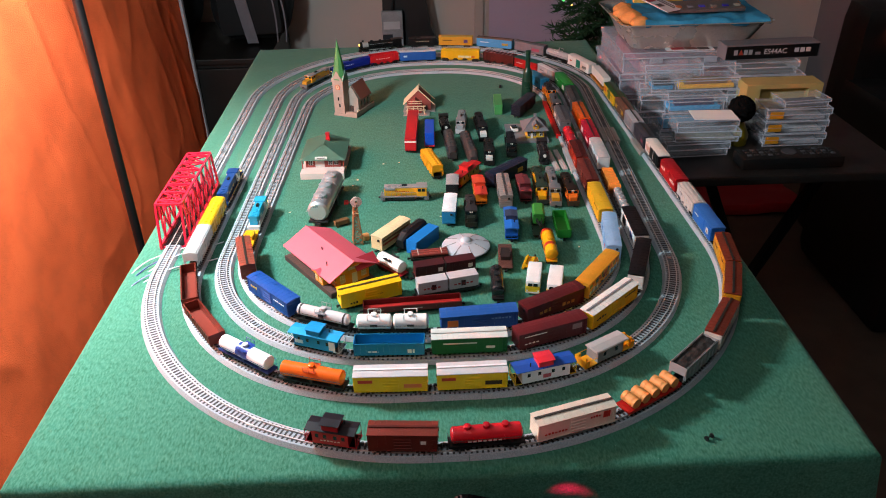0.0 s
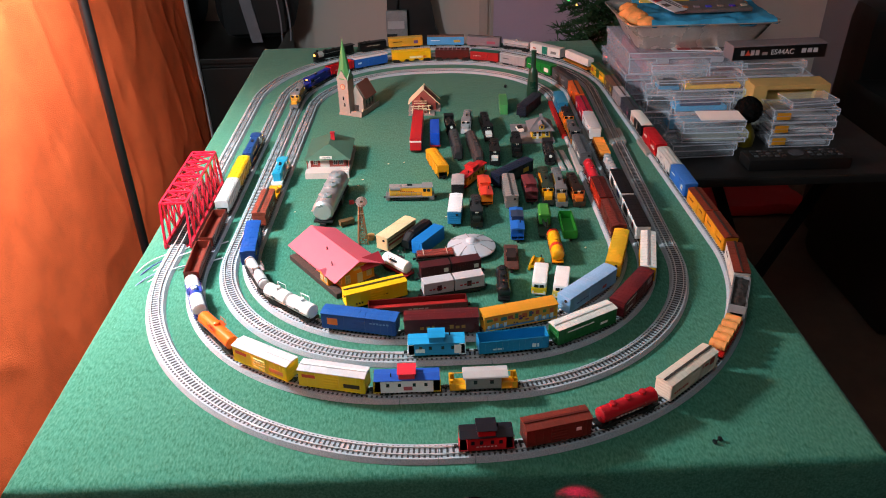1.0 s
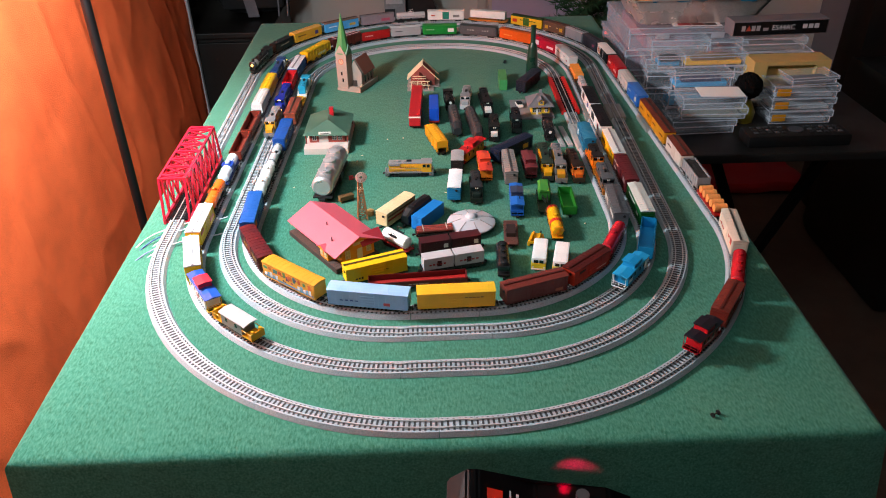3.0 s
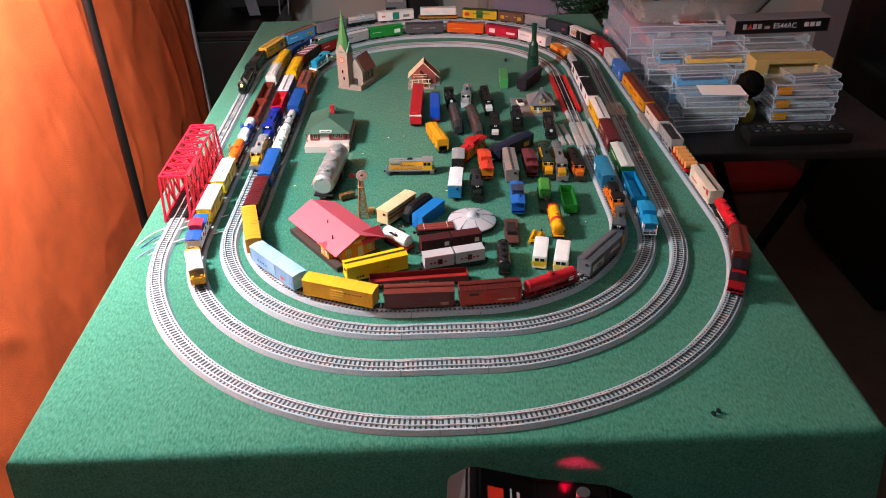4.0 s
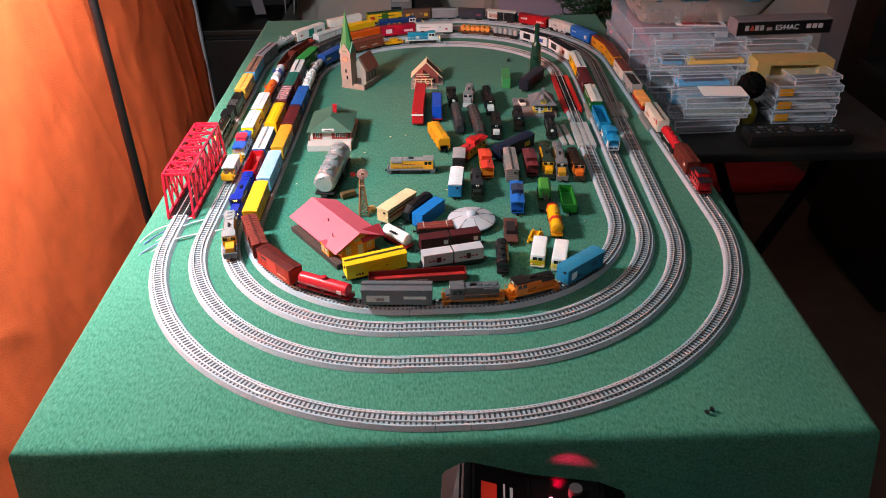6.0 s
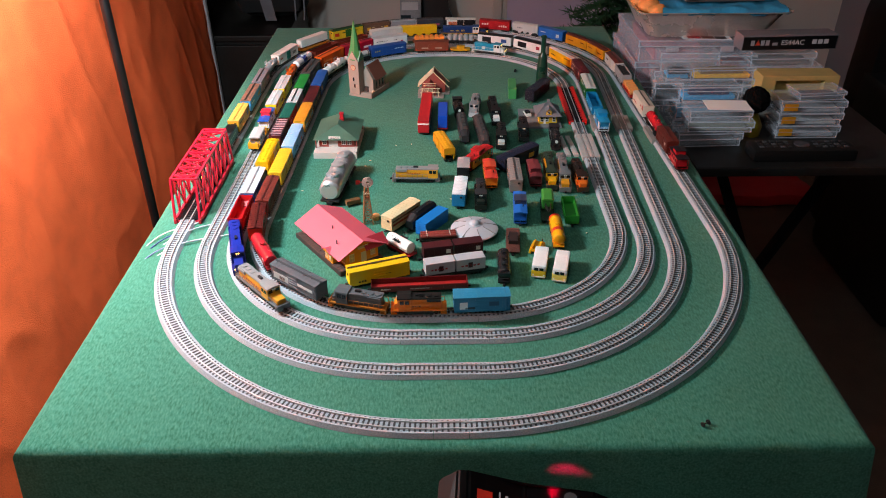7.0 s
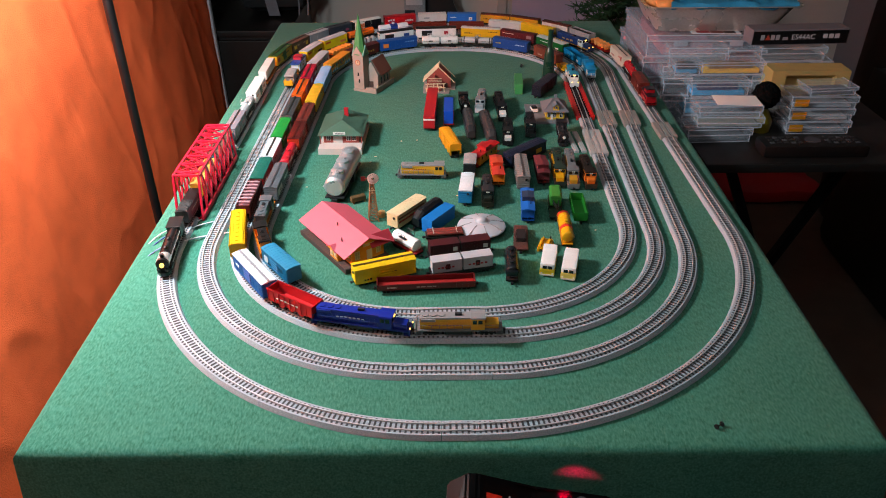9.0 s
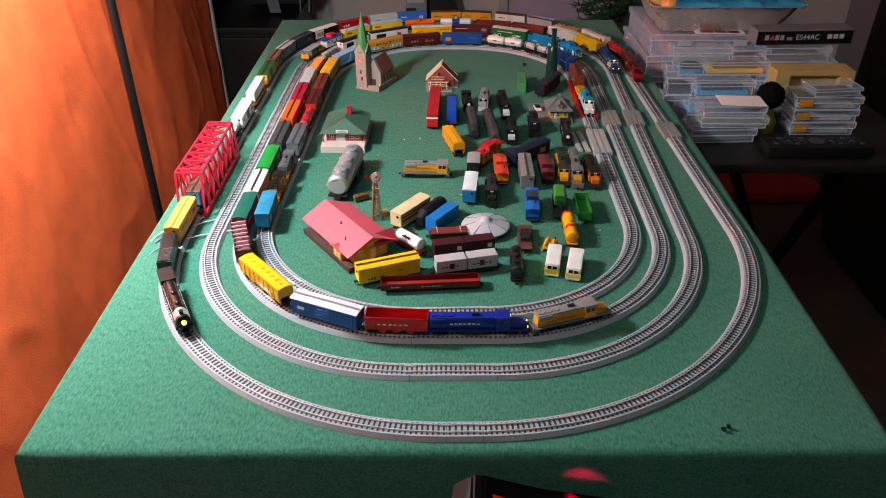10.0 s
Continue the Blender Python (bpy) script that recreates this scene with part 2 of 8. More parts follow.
# ---- track ----
# left x and lean, right x and lean, front y and lean, back y and lean, corner radii
LOOPS = {
    "outer": (-0.3893, 0.0052, 0.3966, -0.0116, -0.3814, 0.0062, 1.0526, 0.0019, 0.3682, 0.3817, 0.3658, 0.3789),
    "third": (-0.3411, 0.0163, 0.3240, 0.0412, -0.2929, 0.0013, 0.9907, 0.0024, 0.2823, 0.2870, 0.3043, 0.3236),
    "second": (-0.3036, 0.0186, 0.2851, 0.0265, -0.2310, 0.0, 0.925, 0.0002, 0.2450, 0.2380, 0.2741, 0.2819),
    "inner": (-0.2765, 0.0286, 0.2516, 0.0138, -0.1889, 0.0207, 0.8553, 0.0028, 0.2235, 0.2209, 0.2307, 0.2413),
}
RAIL = 0.0078


def loop_pieces(p):
    xl, al, xr, ar, yf, af, yb, ab = p[:8]

    def line(n, c):
        h = math.hypot(*n)
        return Vector(n) / h, c / h
    sides = [line((1, -al), -xl), line((-af, 1), -yf), line((-1, ar), xr), line((ab, -1), yb)]
    corners = []
    for i in range(4):
        (n0, c0), (n1, c1), r = sides[i], sides[(i + 1) % 4], p[8 + i]
        c = Matrix(((n0.x, n0.y), (n1.x, n1.y))).inverted() @ Vector((r - c0, r - c1))
        corners.append((c, c - r * n0, c - r * n1, r))
    out = []
    for i in range(4):
        c, a, b, r = corners[i]
        a0, a1 = math.atan2(a.y - c.y, a.x - c.x), math.atan2(b.y - c.y, b.x - c.x)
        a1 += 2 * math.pi if a1 < a0 else 0
        out.append(("arc", c, r, a0, a1, r * (a1 - a0)))
        q = corners[(i + 1) % 4][1]
        out.append(("line", b, q, 0, 0, (q - b).length))
    return out


PIECES = {k: loop_pieces(v) for k, v in LOOPS.items()}
LENGTH = {k: sum(g[5] for g in v) for k, v in PIECES.items()}


def along(loop, s):
    """The place and the way (counter-clockwise) at s metres along a loop's centre line."""
    s %= LENGTH[loop]
    for g in PIECES[loop]:
        if s <= g[5]:
            u = s / g[5]
            if g[0] == "arc":
                a = g[3] + (g[4] - g[3]) * u
                return g[1] + g[2] * Vector((math.cos(a), math.sin(a))), Vector((-math.sin(a), math.cos(a)))
            return g[1].lerp(g[2], u), (g[2] - g[1]).normalized()
        s -= g[5]
    return along(loop, 0)


def sweep(bm, loop, s0, s1, profile, step=0.012, closed=True):
    n = max(2, int((s1 - s0) / step) + 1)
    rows = []
    for i in range(n + 1):
        p, t = along(loop, s0 + (s1 - s0) * i / n)
        nn = Vector((-t.y, t.x))
        rows.append([bm.verts.new((p.x + nn.x * y, p.y + nn.y * y, z)) for y, z in profile])
    k = len(profile)
    for a, b in zip(rows, rows[1:]):
        for i in range(k if closed else k - 1):
            bm.faces.new((a[i], a[(i + 1) % k], b[(i + 1) % k], b[i]))
    bm.faces.new(list(reversed(rows[0])))
    bm.faces.new(rows[-1])


def track(loop, label):
    tr = thing("track_loop", pose(0, 0, 0), label, "model railway track", "track loops")
    s = 0.0
    for g in PIECES[loop]:
        k = max(1, round(g[5] / (0.21 if g[0] == "arc" else 0.20)))
        for i in range(k):
            a, b = s + g[5] * i / k, s + g[5] * (i + 1) / k
            bm = bmesh.new()
            sweep(bm, loop, a + 0.0003, b - 0.0003, [(-0.0128, 0.0005), (-0.0100, 0.0058), (0.0100, 0.0058), (0.0128, 0.0005)])
            sec = part("track_section", bm, ballast_mat, tr)
            for side in (-0.00475, 0.00475):
                bm = bmesh.new()
                sweep(bm, loop, a + 0.0002, b - 0.0002, [(side - 0.0009, 0.0056), (side - 0.0004, 0.0060), (side - 0.0004, 0.0070), (side - 0.0006, 0.0073), (side - 0.0006, RAIL), (side + 0.0006, RAIL), (side + 0.0006, 0.0073), (side + 0.0004, 0.0070), (side + 0.0004, 0.0060), (side + 0.0009, 0.0056)])
                part("rail", bm, rail_mat, sec)
            verts, faces = [], []
            n = int((b - a) / 0.0053)
            for j in range(n):
                p, t = along(loop, a + (b - a) * (j + 0.5) / n)
                nn = Vector((-t.y, t.x))
                o = len(verts)
                for z in (0.0055, 0.0062):
                    for du, dv in ((-0.0011, -0.0079), (0.0011, -0.0079), (0.0011, 0.0079), (-0.0011, 0.0079)):
                        verts.append((p.x + t.x * du + nn.x * dv, p.y + t.y * du + nn.y * dv, z))
                faces += [(o + 4, o + 5, o + 6, o + 7), (o, o + 1, o + 5, o + 4), (o + 1, o + 2, o + 6, o + 5), (o + 2, o + 3, o + 7, o + 6), (o + 3, o, o + 4, o + 7)]
            me = bpy.data.meshes.new("sleeper_rest")
            me.from_pydata(verts, [], faces)
            me.materials.append(tie_mat)
            tagged(part("sleeper_rest", me, None, sec), kind="stuff")
            # two bright joiners at the end of each section
            bm = bmesh.new()
            for side in (-0.00475, 0.00475):
                p, t = along(loop, a)
                nn = Vector((-t.y, t.x))
                c = p + nn * side
                cyl(bm, (c.x - t.x * 0.006, c.y - t.y * 0.006, 0.0066), (c.x + t.x * 0.006, c.y + t.y * 0.006, 0.0066), 0.0013, seg=6)
            part("rail_joiner", bm, rail_mat, sec)
        s += g[5]
    return tr


track("outer", "grey-ballasted model railway oval, the largest loop")
track("third", "grey-ballasted model railway oval inside the largest loop")
track("second", "grey-ballasted model railway oval outside the smallest loop")
track("inner", "grey-ballasted model railway oval, the smallest loop")

# ---- rolling stock: local x runs along the car, z = 0 on the rail ----
SHARED = {}


def shared(key, make):
    if key not in SHARED:
        SHARED[key] = make()
    return SHARED[key]


def wheelset_mesh():
    bm = bmesh.new()
    for s in (-1, 1):
        cyl(bm, (0, s * 0.0039, 0.0028), (0, s * 0.0051, 0.0028), 0.0028, seg=14)
    cyl(bm, (0, -0.0045, 0.0028), (0, 0.0045, 0.0028), 0.0006, seg=6)
    return mesh_of("wheelset", bm, wheel_mat)


def truck_mesh():
    bm = bmesh.new()
    for s in (-1, 1):
        y = s * 0.0064
        box(bm, -0.0085, 0.0085, y - 0.0007, y + 0.0007, 0.0030, 0.0046, 0.0003)
        for x in (-0.0055, 0.0055):
            box(bm, x - 0.0017, x + 0.0017, y - 0.0010, y + 0.0010, 0.0014, 0.0042, 0.0003)
        box(bm, -0.0022, 0.0022, y - 0.0011, y + 0.0011, 0.0012, 0.0046, 0.0003)
    box(bm, -0.0018, 0.0018, -0.006, 0.006, 0.0032, 0.0052)
    return mesh_of("truck", bm, under_mat)


def coupler_mesh():
    bm = bmesh.new()
    box(bm, -0.005, 0.0016, -0.0010, 0.0010, 0.0038, 0.0056)
    box(bm, 0.0012, 0.0042, -0.0017, 0.0005, 0.0034, 0.0060, 0.0004)
    box(bm, 0.0022, 0.0038, 0.0005, 0.0018, 0.0034, 0.0060)
    return mesh_of("coupler", bm, under_mat)


def running_gear(car, L, at=None, couplers=True):
    at = (L / 2 - 0.0145) if at is None else at
    for s in (-1, 1):
        t = part("truck", shared("truck", truck_mesh), None, car, m=pose(s * at, 0, 0))
        for x in (-0.0055, 0.0055):
            part("wheelset", shared("wheelset", wheelset_mesh), None, t, m=pose(x, 0, 0))
        if couplers:
            part("coupler", shared("coupler", coupler_mesh), None, car, m=pose(s * (L / 2 + 0.0002), 0, 0, 0, 0, 0 if s > 0 else 180))


def marks(car, items, L, y=0.0101):
    """Printed bars and shapes on both sides: (from, to, low, high, colour), lengths as a share of the car."""
    for x0, x1, z0, z1, h in items:
        for s in (-1, 1):
            bm = bmesh.new()
            a, b = (x0 * L, x1 * L) if s < 0 else (-x1 * L, -x0 * L)
            box(bm, a, b, s * (y - 0.0006), s * (y + 0.00012), z0, z1)
            part("marking", bm, paint(h), car)


def words(x0, x1, z, h, n, tall=0.0028):
    """Bars in the place of a line of letters."""
    out = []
    w = (x1 - x0) / n
    for i in range(n):
        out.append((x0 + w * (i + 0.1), x0 + w * (i + 0.75), z, z + tall * (0.85 + 0.15 * ((i * 7) % 3 - 1)), h))
    return out


def underframe(car, L, w=0.0088, z0=0.0045, z1=0.0070):
    bm = bmesh.new()
    box(bm, -L / 2 + 0.001, L / 2 - 0.001, -w, w, z1 - 0.0014, z1)
    box(bm, -L / 2 + 0.003, L / 2 - 0.003, -0.0016, 0.0016, z0 - 0.0008, z1)
    box(bm, -0.008, 0.006, -0.0045, -0.0020, z0 - 0.002, z1)
    box(bm, 0.004, 0.011, 0.0015, 0.0052, z0 - 0.002, z1)
    part("underframe", bm, under_mat, car)


def ladder(car, x, y, z0, z1, material):
    bm = bmesh.new()
    s = 1 if y > 0 else -1
    for dx in (-0.0018, 0.0018):
        box(bm, x + dx - 0.0002, x + dx + 0.0002, y, y + s * 0.0005, z0, z1)
    n = 6
    for i in range(n):
        z = z0 + (z1 - z0) * (i + 0.5) / n
        box(bm, x - 0.0018, x + 0.0018, y + s * 0.0001, y + s * 0.0006, z - 0.0002, z + 0.0002)
    part("ladder", bm, material, car)


def rib_mesh(colour, w, H):
    """One raised seam that runs over the roof from eave to eave."""
    bm = bmesh.new()
    extrude_profile(bm, [(-w - 0.0006, H - 0.0020), (-w * 0.5, H - 0.0008), (0, H - 0.0004), (w * 0.5, H - 0.0008), (w + 0.0006, H - 0.0020), (w + 0.0007, H - 0.0011), (w * 0.5, H - 0.0001), (0, H + 0.0003), (-w * 0.5, H - 0.0001), (-w - 0.0007, H - 0.0011)], -0.0004, 0.0004)
    return mesh_of("roof_rib", bm, paint(colour))


def boxcar(car, L, side, roof=None, door=None, items=(), ribs=12, H=0.0285, walk_colour=None, doors=True, plug=False, post=0):
    roof, door = roof or side, door or side
    w = 0.0098
    sm, rm = paint(side), paint(roof)
    underframe(car, L)
    bm = bmesh.new()
    box(bm, -L / 2, L / 2, -w, w, 0.0060, H - 0.0020, 0.0004)
    n = post or max(6, int(L / 0.0085))
    for i in range(n + 1):
        x = -L / 2 + 0.001 + (L - 0.002) * i / n
        if doors and abs(x) < 0.0095:
            continue
        for s in (-1, 1):
            box(bm, x - 0.00035, x + 0.00035, s * w, s * (w + 0.00035), 0.0068, H - 0.0026)
    for s in (-1, 1):
        box(bm, -L / 2, L / 2, s * w, s * (w + 0.0004), 0.0058, 0.0070)
        for i in range(5):
            z = 0.0085 + i * 0.0036
            box(bm, s * L / 2, s * (L / 2 + 0.0004), -w + 0.001, w - 0.001, z, z + 0.0014)
    part("body", bm, sm, car)
    bm = bmesh.new()
    extrude_profile(bm, [(-w - 0.0006, H - 0.0022), (w + 0.0006, H - 0.0022), (w + 0.0006, H - 0.0014), (w * 0.5, H - 0.0004), (0, H), (-w * 0.5, H - 0.0004), (-w - 0.0006, H - 0.0014)], -L / 2 - 0.0005, L / 2 + 0.0005)
    top = part("roof", bm, rm, car, "" if roof == side else "differently coloured ribbed roof")
    for i in range(1, ribs):
        part("roof_rib", shared(("rib", roof, H), lambda: rib_mesh(roof, w, H)), None, top, m=pose(-L / 2 + L * i / ribs, 0, 0))
    if walk_colour:
        bm = bmesh.new()
        box(bm, -L / 2, L / 2, -0.0013, 0.0013, H + 0.0004, H + 0.0010)
        for i in range(8):
            x = -L / 2 + L * (i + 0.5) / 8
            box(bm, x - 0.0004, x + 0.0004, -0.0017, 0.0017, H - 0.0004, H + 0.0004)
        part("roofwalk", bm, paint(walk_colour), car)
    if doors:
        for s in (-1, 1):
            bm = bmesh.new()
            prof = [(s * (w - 0.0003), 0.0072), (s * (w + 0.0006), 0.0072)]
            for i in range(4):
                z = 0.0095 + i * 0.0038
                prof += [(s * (w + 0.0006), z), (s * (w + 0.0011), z + 0.0002), (s * (w + 0.0011), z + 0.0008), (s * (w + 0.0006), z + 0.0010)]
            prof += [(s * (w + 0.0006), H - 0.0032), (s * (w - 0.0003), H - 0.0032)]
            extrude_profile(bm, prof, -0.0085, 0.0085)
            part("door", bm, paint(door), car)
    for s in (-1, 1):
        ladder(car, s * (L / 2 - 0.0035), -s * (w + 0.0001), 0.0070, H - 0.003, sm)
    bm = bmesh.new()
    cyl(bm, (L / 2 + 0.0006, 0.004, 0.022), (L / 2 + 0.0014, 0.004, 0.022), 0.0019, seg=10)
    part("brake_wheel", bm, under_mat, car)
    marks(car, items, L)
    running_gear(car, L)


def hopper(car, L, side, cover=None, load=None, items=(), bays=3, ribs=8, rib_colour=None, H=0.0265):
    """An open hopper with a load, or a covered hopper with hatches."""
    w = 0.0096
    sm = paint(side)
    underframe(car, L, 0.006)
    bm = bmesh.new()
    z0 = 0.0125
    for s in (-1, 1):
        box(bm, -L / 2 + 0.001, L / 2 - 0.001, s * (w - 0.0008), s * w, z0 - 0.003, H)
        box(bm, -L / 2, L / 2, s * (w - 0.0011), s * (w + 0.0007), H - 0.0010, H)
        for i in range(ribs + 1):
            x = -L / 2 + 0.0015 + (L - 0.003) * i / ribs
            box(bm, x - 0.0005, x + 0.0005, s * w, s * (w + 0.0008), z0 - 0.0035, H)
        box(bm, s * (L / 2 - 0.0012), s * (L / 2 - 0.0004), -w, w, 0.0155, H)
        for yy in (-0.008, 0.008):
            box(bm, s * (L / 2 - 0.0016), s * (L / 2 - 0.0006), yy - 0.0005, yy + 0.0005, 0.0065, 0.016)
        # sloped end sheet
        q = [(s * (L / 2 - 0.0015), 0.017), (s * (L / 2 - 0.013), 0.0085)]
        a = [bm.verts.new((x, y, z)) for x, z in q for y in (-w + 0.0006, w - 0.0006)]
        b = [bm.verts.new((x, y, z - 0.0008)) for x, z in q for y in (-w + 0.0006, w - 0.0006)]
        bm.faces.new((a[0], a[1], a[3], a[2]))
        bm.faces.new((b[0], b[1], b[3], b[2]))
        for i, j in ((0, 1), (1, 3), (3, 2), (2, 0)):
            bm.faces.new((a[i], a[j], b[j], b[i]))
    for i in range(bays):
        x = (i - (bays - 1) / 2) * (L - 0.026) / bays
        r = (L - 0.026) / bays / 2
        vs = box(bm, x - r, x + r, -w + 0.0009, w - 0.0009, 0.0045, 0.0125)
        for v in vs:
            if v.co.z < 0.006:
                v.co.x = x + (v.co.x - x) * 0.35
    part("body", bm, sm, car)
    if cover:
        bm = bmesh.new()
        extrude_profile(bm, [(-w, H - 0.0012), (w, H - 0.0012), (w * 0.85, H + 0.0008), (0, H + 0.0018), (-w * 0.85, H + 0.0008)], -L / 2 + 0.0006, L / 2 - 0.0006)
        part("roof", bm, paint(cover), car)
        for s in (-1, 1):
            bm = bmesh.new()
            box(bm, -L / 2 + 0.002, L / 2 - 0.002, s * 0.0052, s * 0.0066, H + 0.0010, H + 0.0018)
            part("roofwalk", bm, paint(cover), car)
        for i in range(8):
            x = (i - 3.5) * L / 8.8
            bm = bmesh.new()
            cyl(bm, (x, 0, H + 0.001), (x, 0, H + 0.0027), 0.0026, seg=14)
            part("hatch", bm, paint(cover), car)
    elif load != "empty":
        bm = bmesh.new()
        vs = bmesh.ops.create_grid(bm, x_segments=26, y_segments=10, size=1, matrix=Matrix.LocRotScale((0, 0, H - 0.0028), None, (L / 2 - 0.0018, w - 0.0012, 1)))["verts"]
        for v in vs:
            v.co.z += 0.0018 * noise.noise((v.co.x * 160 + L * 900, v.co.y * 160, 0)) + 0.0016 * (1 - abs(v.co.y) / w)
        part("load", bm, mat("coal_load", load or "1d1c1b", 0.8, 0, 0.4, 300, 900, 0.8, 0.001), car)
    if rib_colour:
        for i in range(1, 8):
            bm = bmesh.new()
            x = -L / 2 + L * i / 8
            box(bm, x - 0.0009, x + 0.0009, -w, w, H + 0.0004, H + 0.0018)
            part("roof_bar", bm, paint(rib_colour), car)
    marks(car, items, L, w + 0.0002)
    running_gear(car, L, L / 2 - 0.011)


def gondola(car, L, side, inside=None, H=0.0175, items=(), ribs=12, deep=0.0072):
    w = 0.0097
    underframe(car, L)
    bm = bmesh.new()
    for s in (-1, 1):
        box(bm, -L / 2, L / 2, s * (w - 0.0008), s * w, 0.0060, H)
        box(bm, -L / 2, L / 2, s * (w - 0.0011), s * (w + 0.0006), H - 0.0012, H, 0.0002)
        box(bm, s * (L / 2 - 0.0010), s * L / 2, -w, w, 0.0060, H)
        for i in range(ribs + 1):
            x = -L / 2 + 0.001 + (L - 0.002) * i / ribs
            box(bm, x - 0.0005, x + 0.0005, s * w, s * (w + 0.0006), 0.0066, H)
    part("body", bm, paint(side), car)
    bm = bmesh.new()
    box(bm, -L / 2 + 0.0012, L / 2 - 0.0012, -w + 0.001, w - 0.001, 0.0062, deep)
    part("car_floor", bm, paint(inside or side), car)
    marks(car, items, L, w + 0.0002)
    running_gear(car, L)


def tank(car, L, colour, domes=1, bands=(), items=(), frame=None, r=0.0085, twin=False, bands_colour="222222", z=0.0165, platform=None):
    underframe(car, L, 0.0075)
    bm = bmesh.new()
    box(bm, -L / 2 + 0.001, L / 2 - 0.001, -0.0075, 0.0075, 0.0062, 0.0076)
    for x in (-L * 0.32, 0, L * 0.32):
        box(bm, x - 0.002, x + 0.002, -0.0068, 0.0068, 0.007, 0.0112)
    part("saddle_frame", bm, paint(frame) if frame else under_mat, car)
    if twin:
        r += 0.0008
    spans = [(-L / 2 + 0.003, L / 2 - 0.003)] if not twin else [(-L / 2 + 0.0005, -0.0006), (0.0006, L / 2 - 0.0005)]
    tm = mat("glossy_tank_plastic", colour, 0.25, 0, 0.08, 50, 1200, 0.05)
    for a, b in spans:
        bm = bmesh.new()
        cyl(bm, (a + 0.003, 0, z), (b - 0.003, 0, z), r, seg=28, caps=False)
        for x, s in ((a + 0.003, -1), (b - 0.003, 1)):
            vs = ball(bm, (x, 0, z), r, 0.36, 1, 1, 28, 14)
        part("tank_shell", bm, tm, car, smooth=True)
    xs = [0] if domes == 1 else [(i - (domes - 1) / 2) * L * 0.72 / max(1, domes) for i in range(domes)]
    if twin:
        xs = [-L * 0.25, L * 0.25]
    for x in xs:
        bm = bmesh.new()
        cyl(bm, (x, 0, z + r * 0.8), (x, 0, z + r + 0.0026), 0.0036, seg=18)
        cyl(bm, (x, 0, z + r + 0.0026), (x, 0, z + r + 0.0036), 0.0036, 0.0016, seg=18)
        part("dome", bm, tm, car, smooth=True)
    if twin:
        for x in xs:
            for s in (-1, 1):
                bm = bmesh.new()
                for dx in (-0.0075, 0.0075):
                    cyl(bm, (x + dx, s * 0.0066, z + r * 0.6), (x + dx, s * 0.0066, z + r + 0.0042), 0.0005, seg=6)
                cyl(bm, (x - 0.0075, s * 0.0066, z + r + 0.0042), (x + 0.0075, s * 0.0066, z + r + 0.0042), 0.0004, seg=6)
                part("guard_rail", bm, tm, car)
    if platform:
        bm = bmesh.new()
        for s in (-1, 1):
            box(bm, -0.007, 0.007, s * 0.0052, s * 0.0090, z + r * 0.72, z + r * 0.8)
            for x in (-0.0066, 0, 0.0066):
                cyl(bm, (x, s * 0.0088, z + r * 0.7), (x, s * 0.0088, z + r + 0.004), 0.0003, seg=5)
            cyl(bm, (-0.0066, s * 0.0088, z + r + 0.004), (0.0066, s * 0.0088, z + r + 0.004), 0.0003, seg=5)
        part("platform", bm, paint(platform), car)
    for x0, x1, h in bands:
        bm = bmesh.new()
        cyl(bm, (x0 * L, 0, z), (x1 * L, 0, z), r + 0.00025, seg=28)
        part("band", bm, paint(h), car, smooth=True)
    bm = bmesh.new()
    for s in (-1, 1):
        cyl(bm, (-L / 2 + 0.004, s * (r + 0.0008), z), (L / 2 - 0.004, s * (r + 0.0008), z), 0.00028, seg=5)
        cyl(bm, (s * (L / 2 - 0.0015), -0.0075, 0.0125), (s * (L / 2 - 0.0015), 0.0075, 0.0125), 0.00028, seg=5)
        for yy in (-0.0072, 0.0072):
            cyl(bm, (s * (L / 2 - 0.0015), yy, 0.007), (s * (L / 2 - 0.0015), yy, 0.0125), 0.00028, seg=5)
    part("handrail", bm, paint(frame) if frame else under_mat, car)
    marks(car, items, L, r + 0.0001)
    running_gear(car, L)


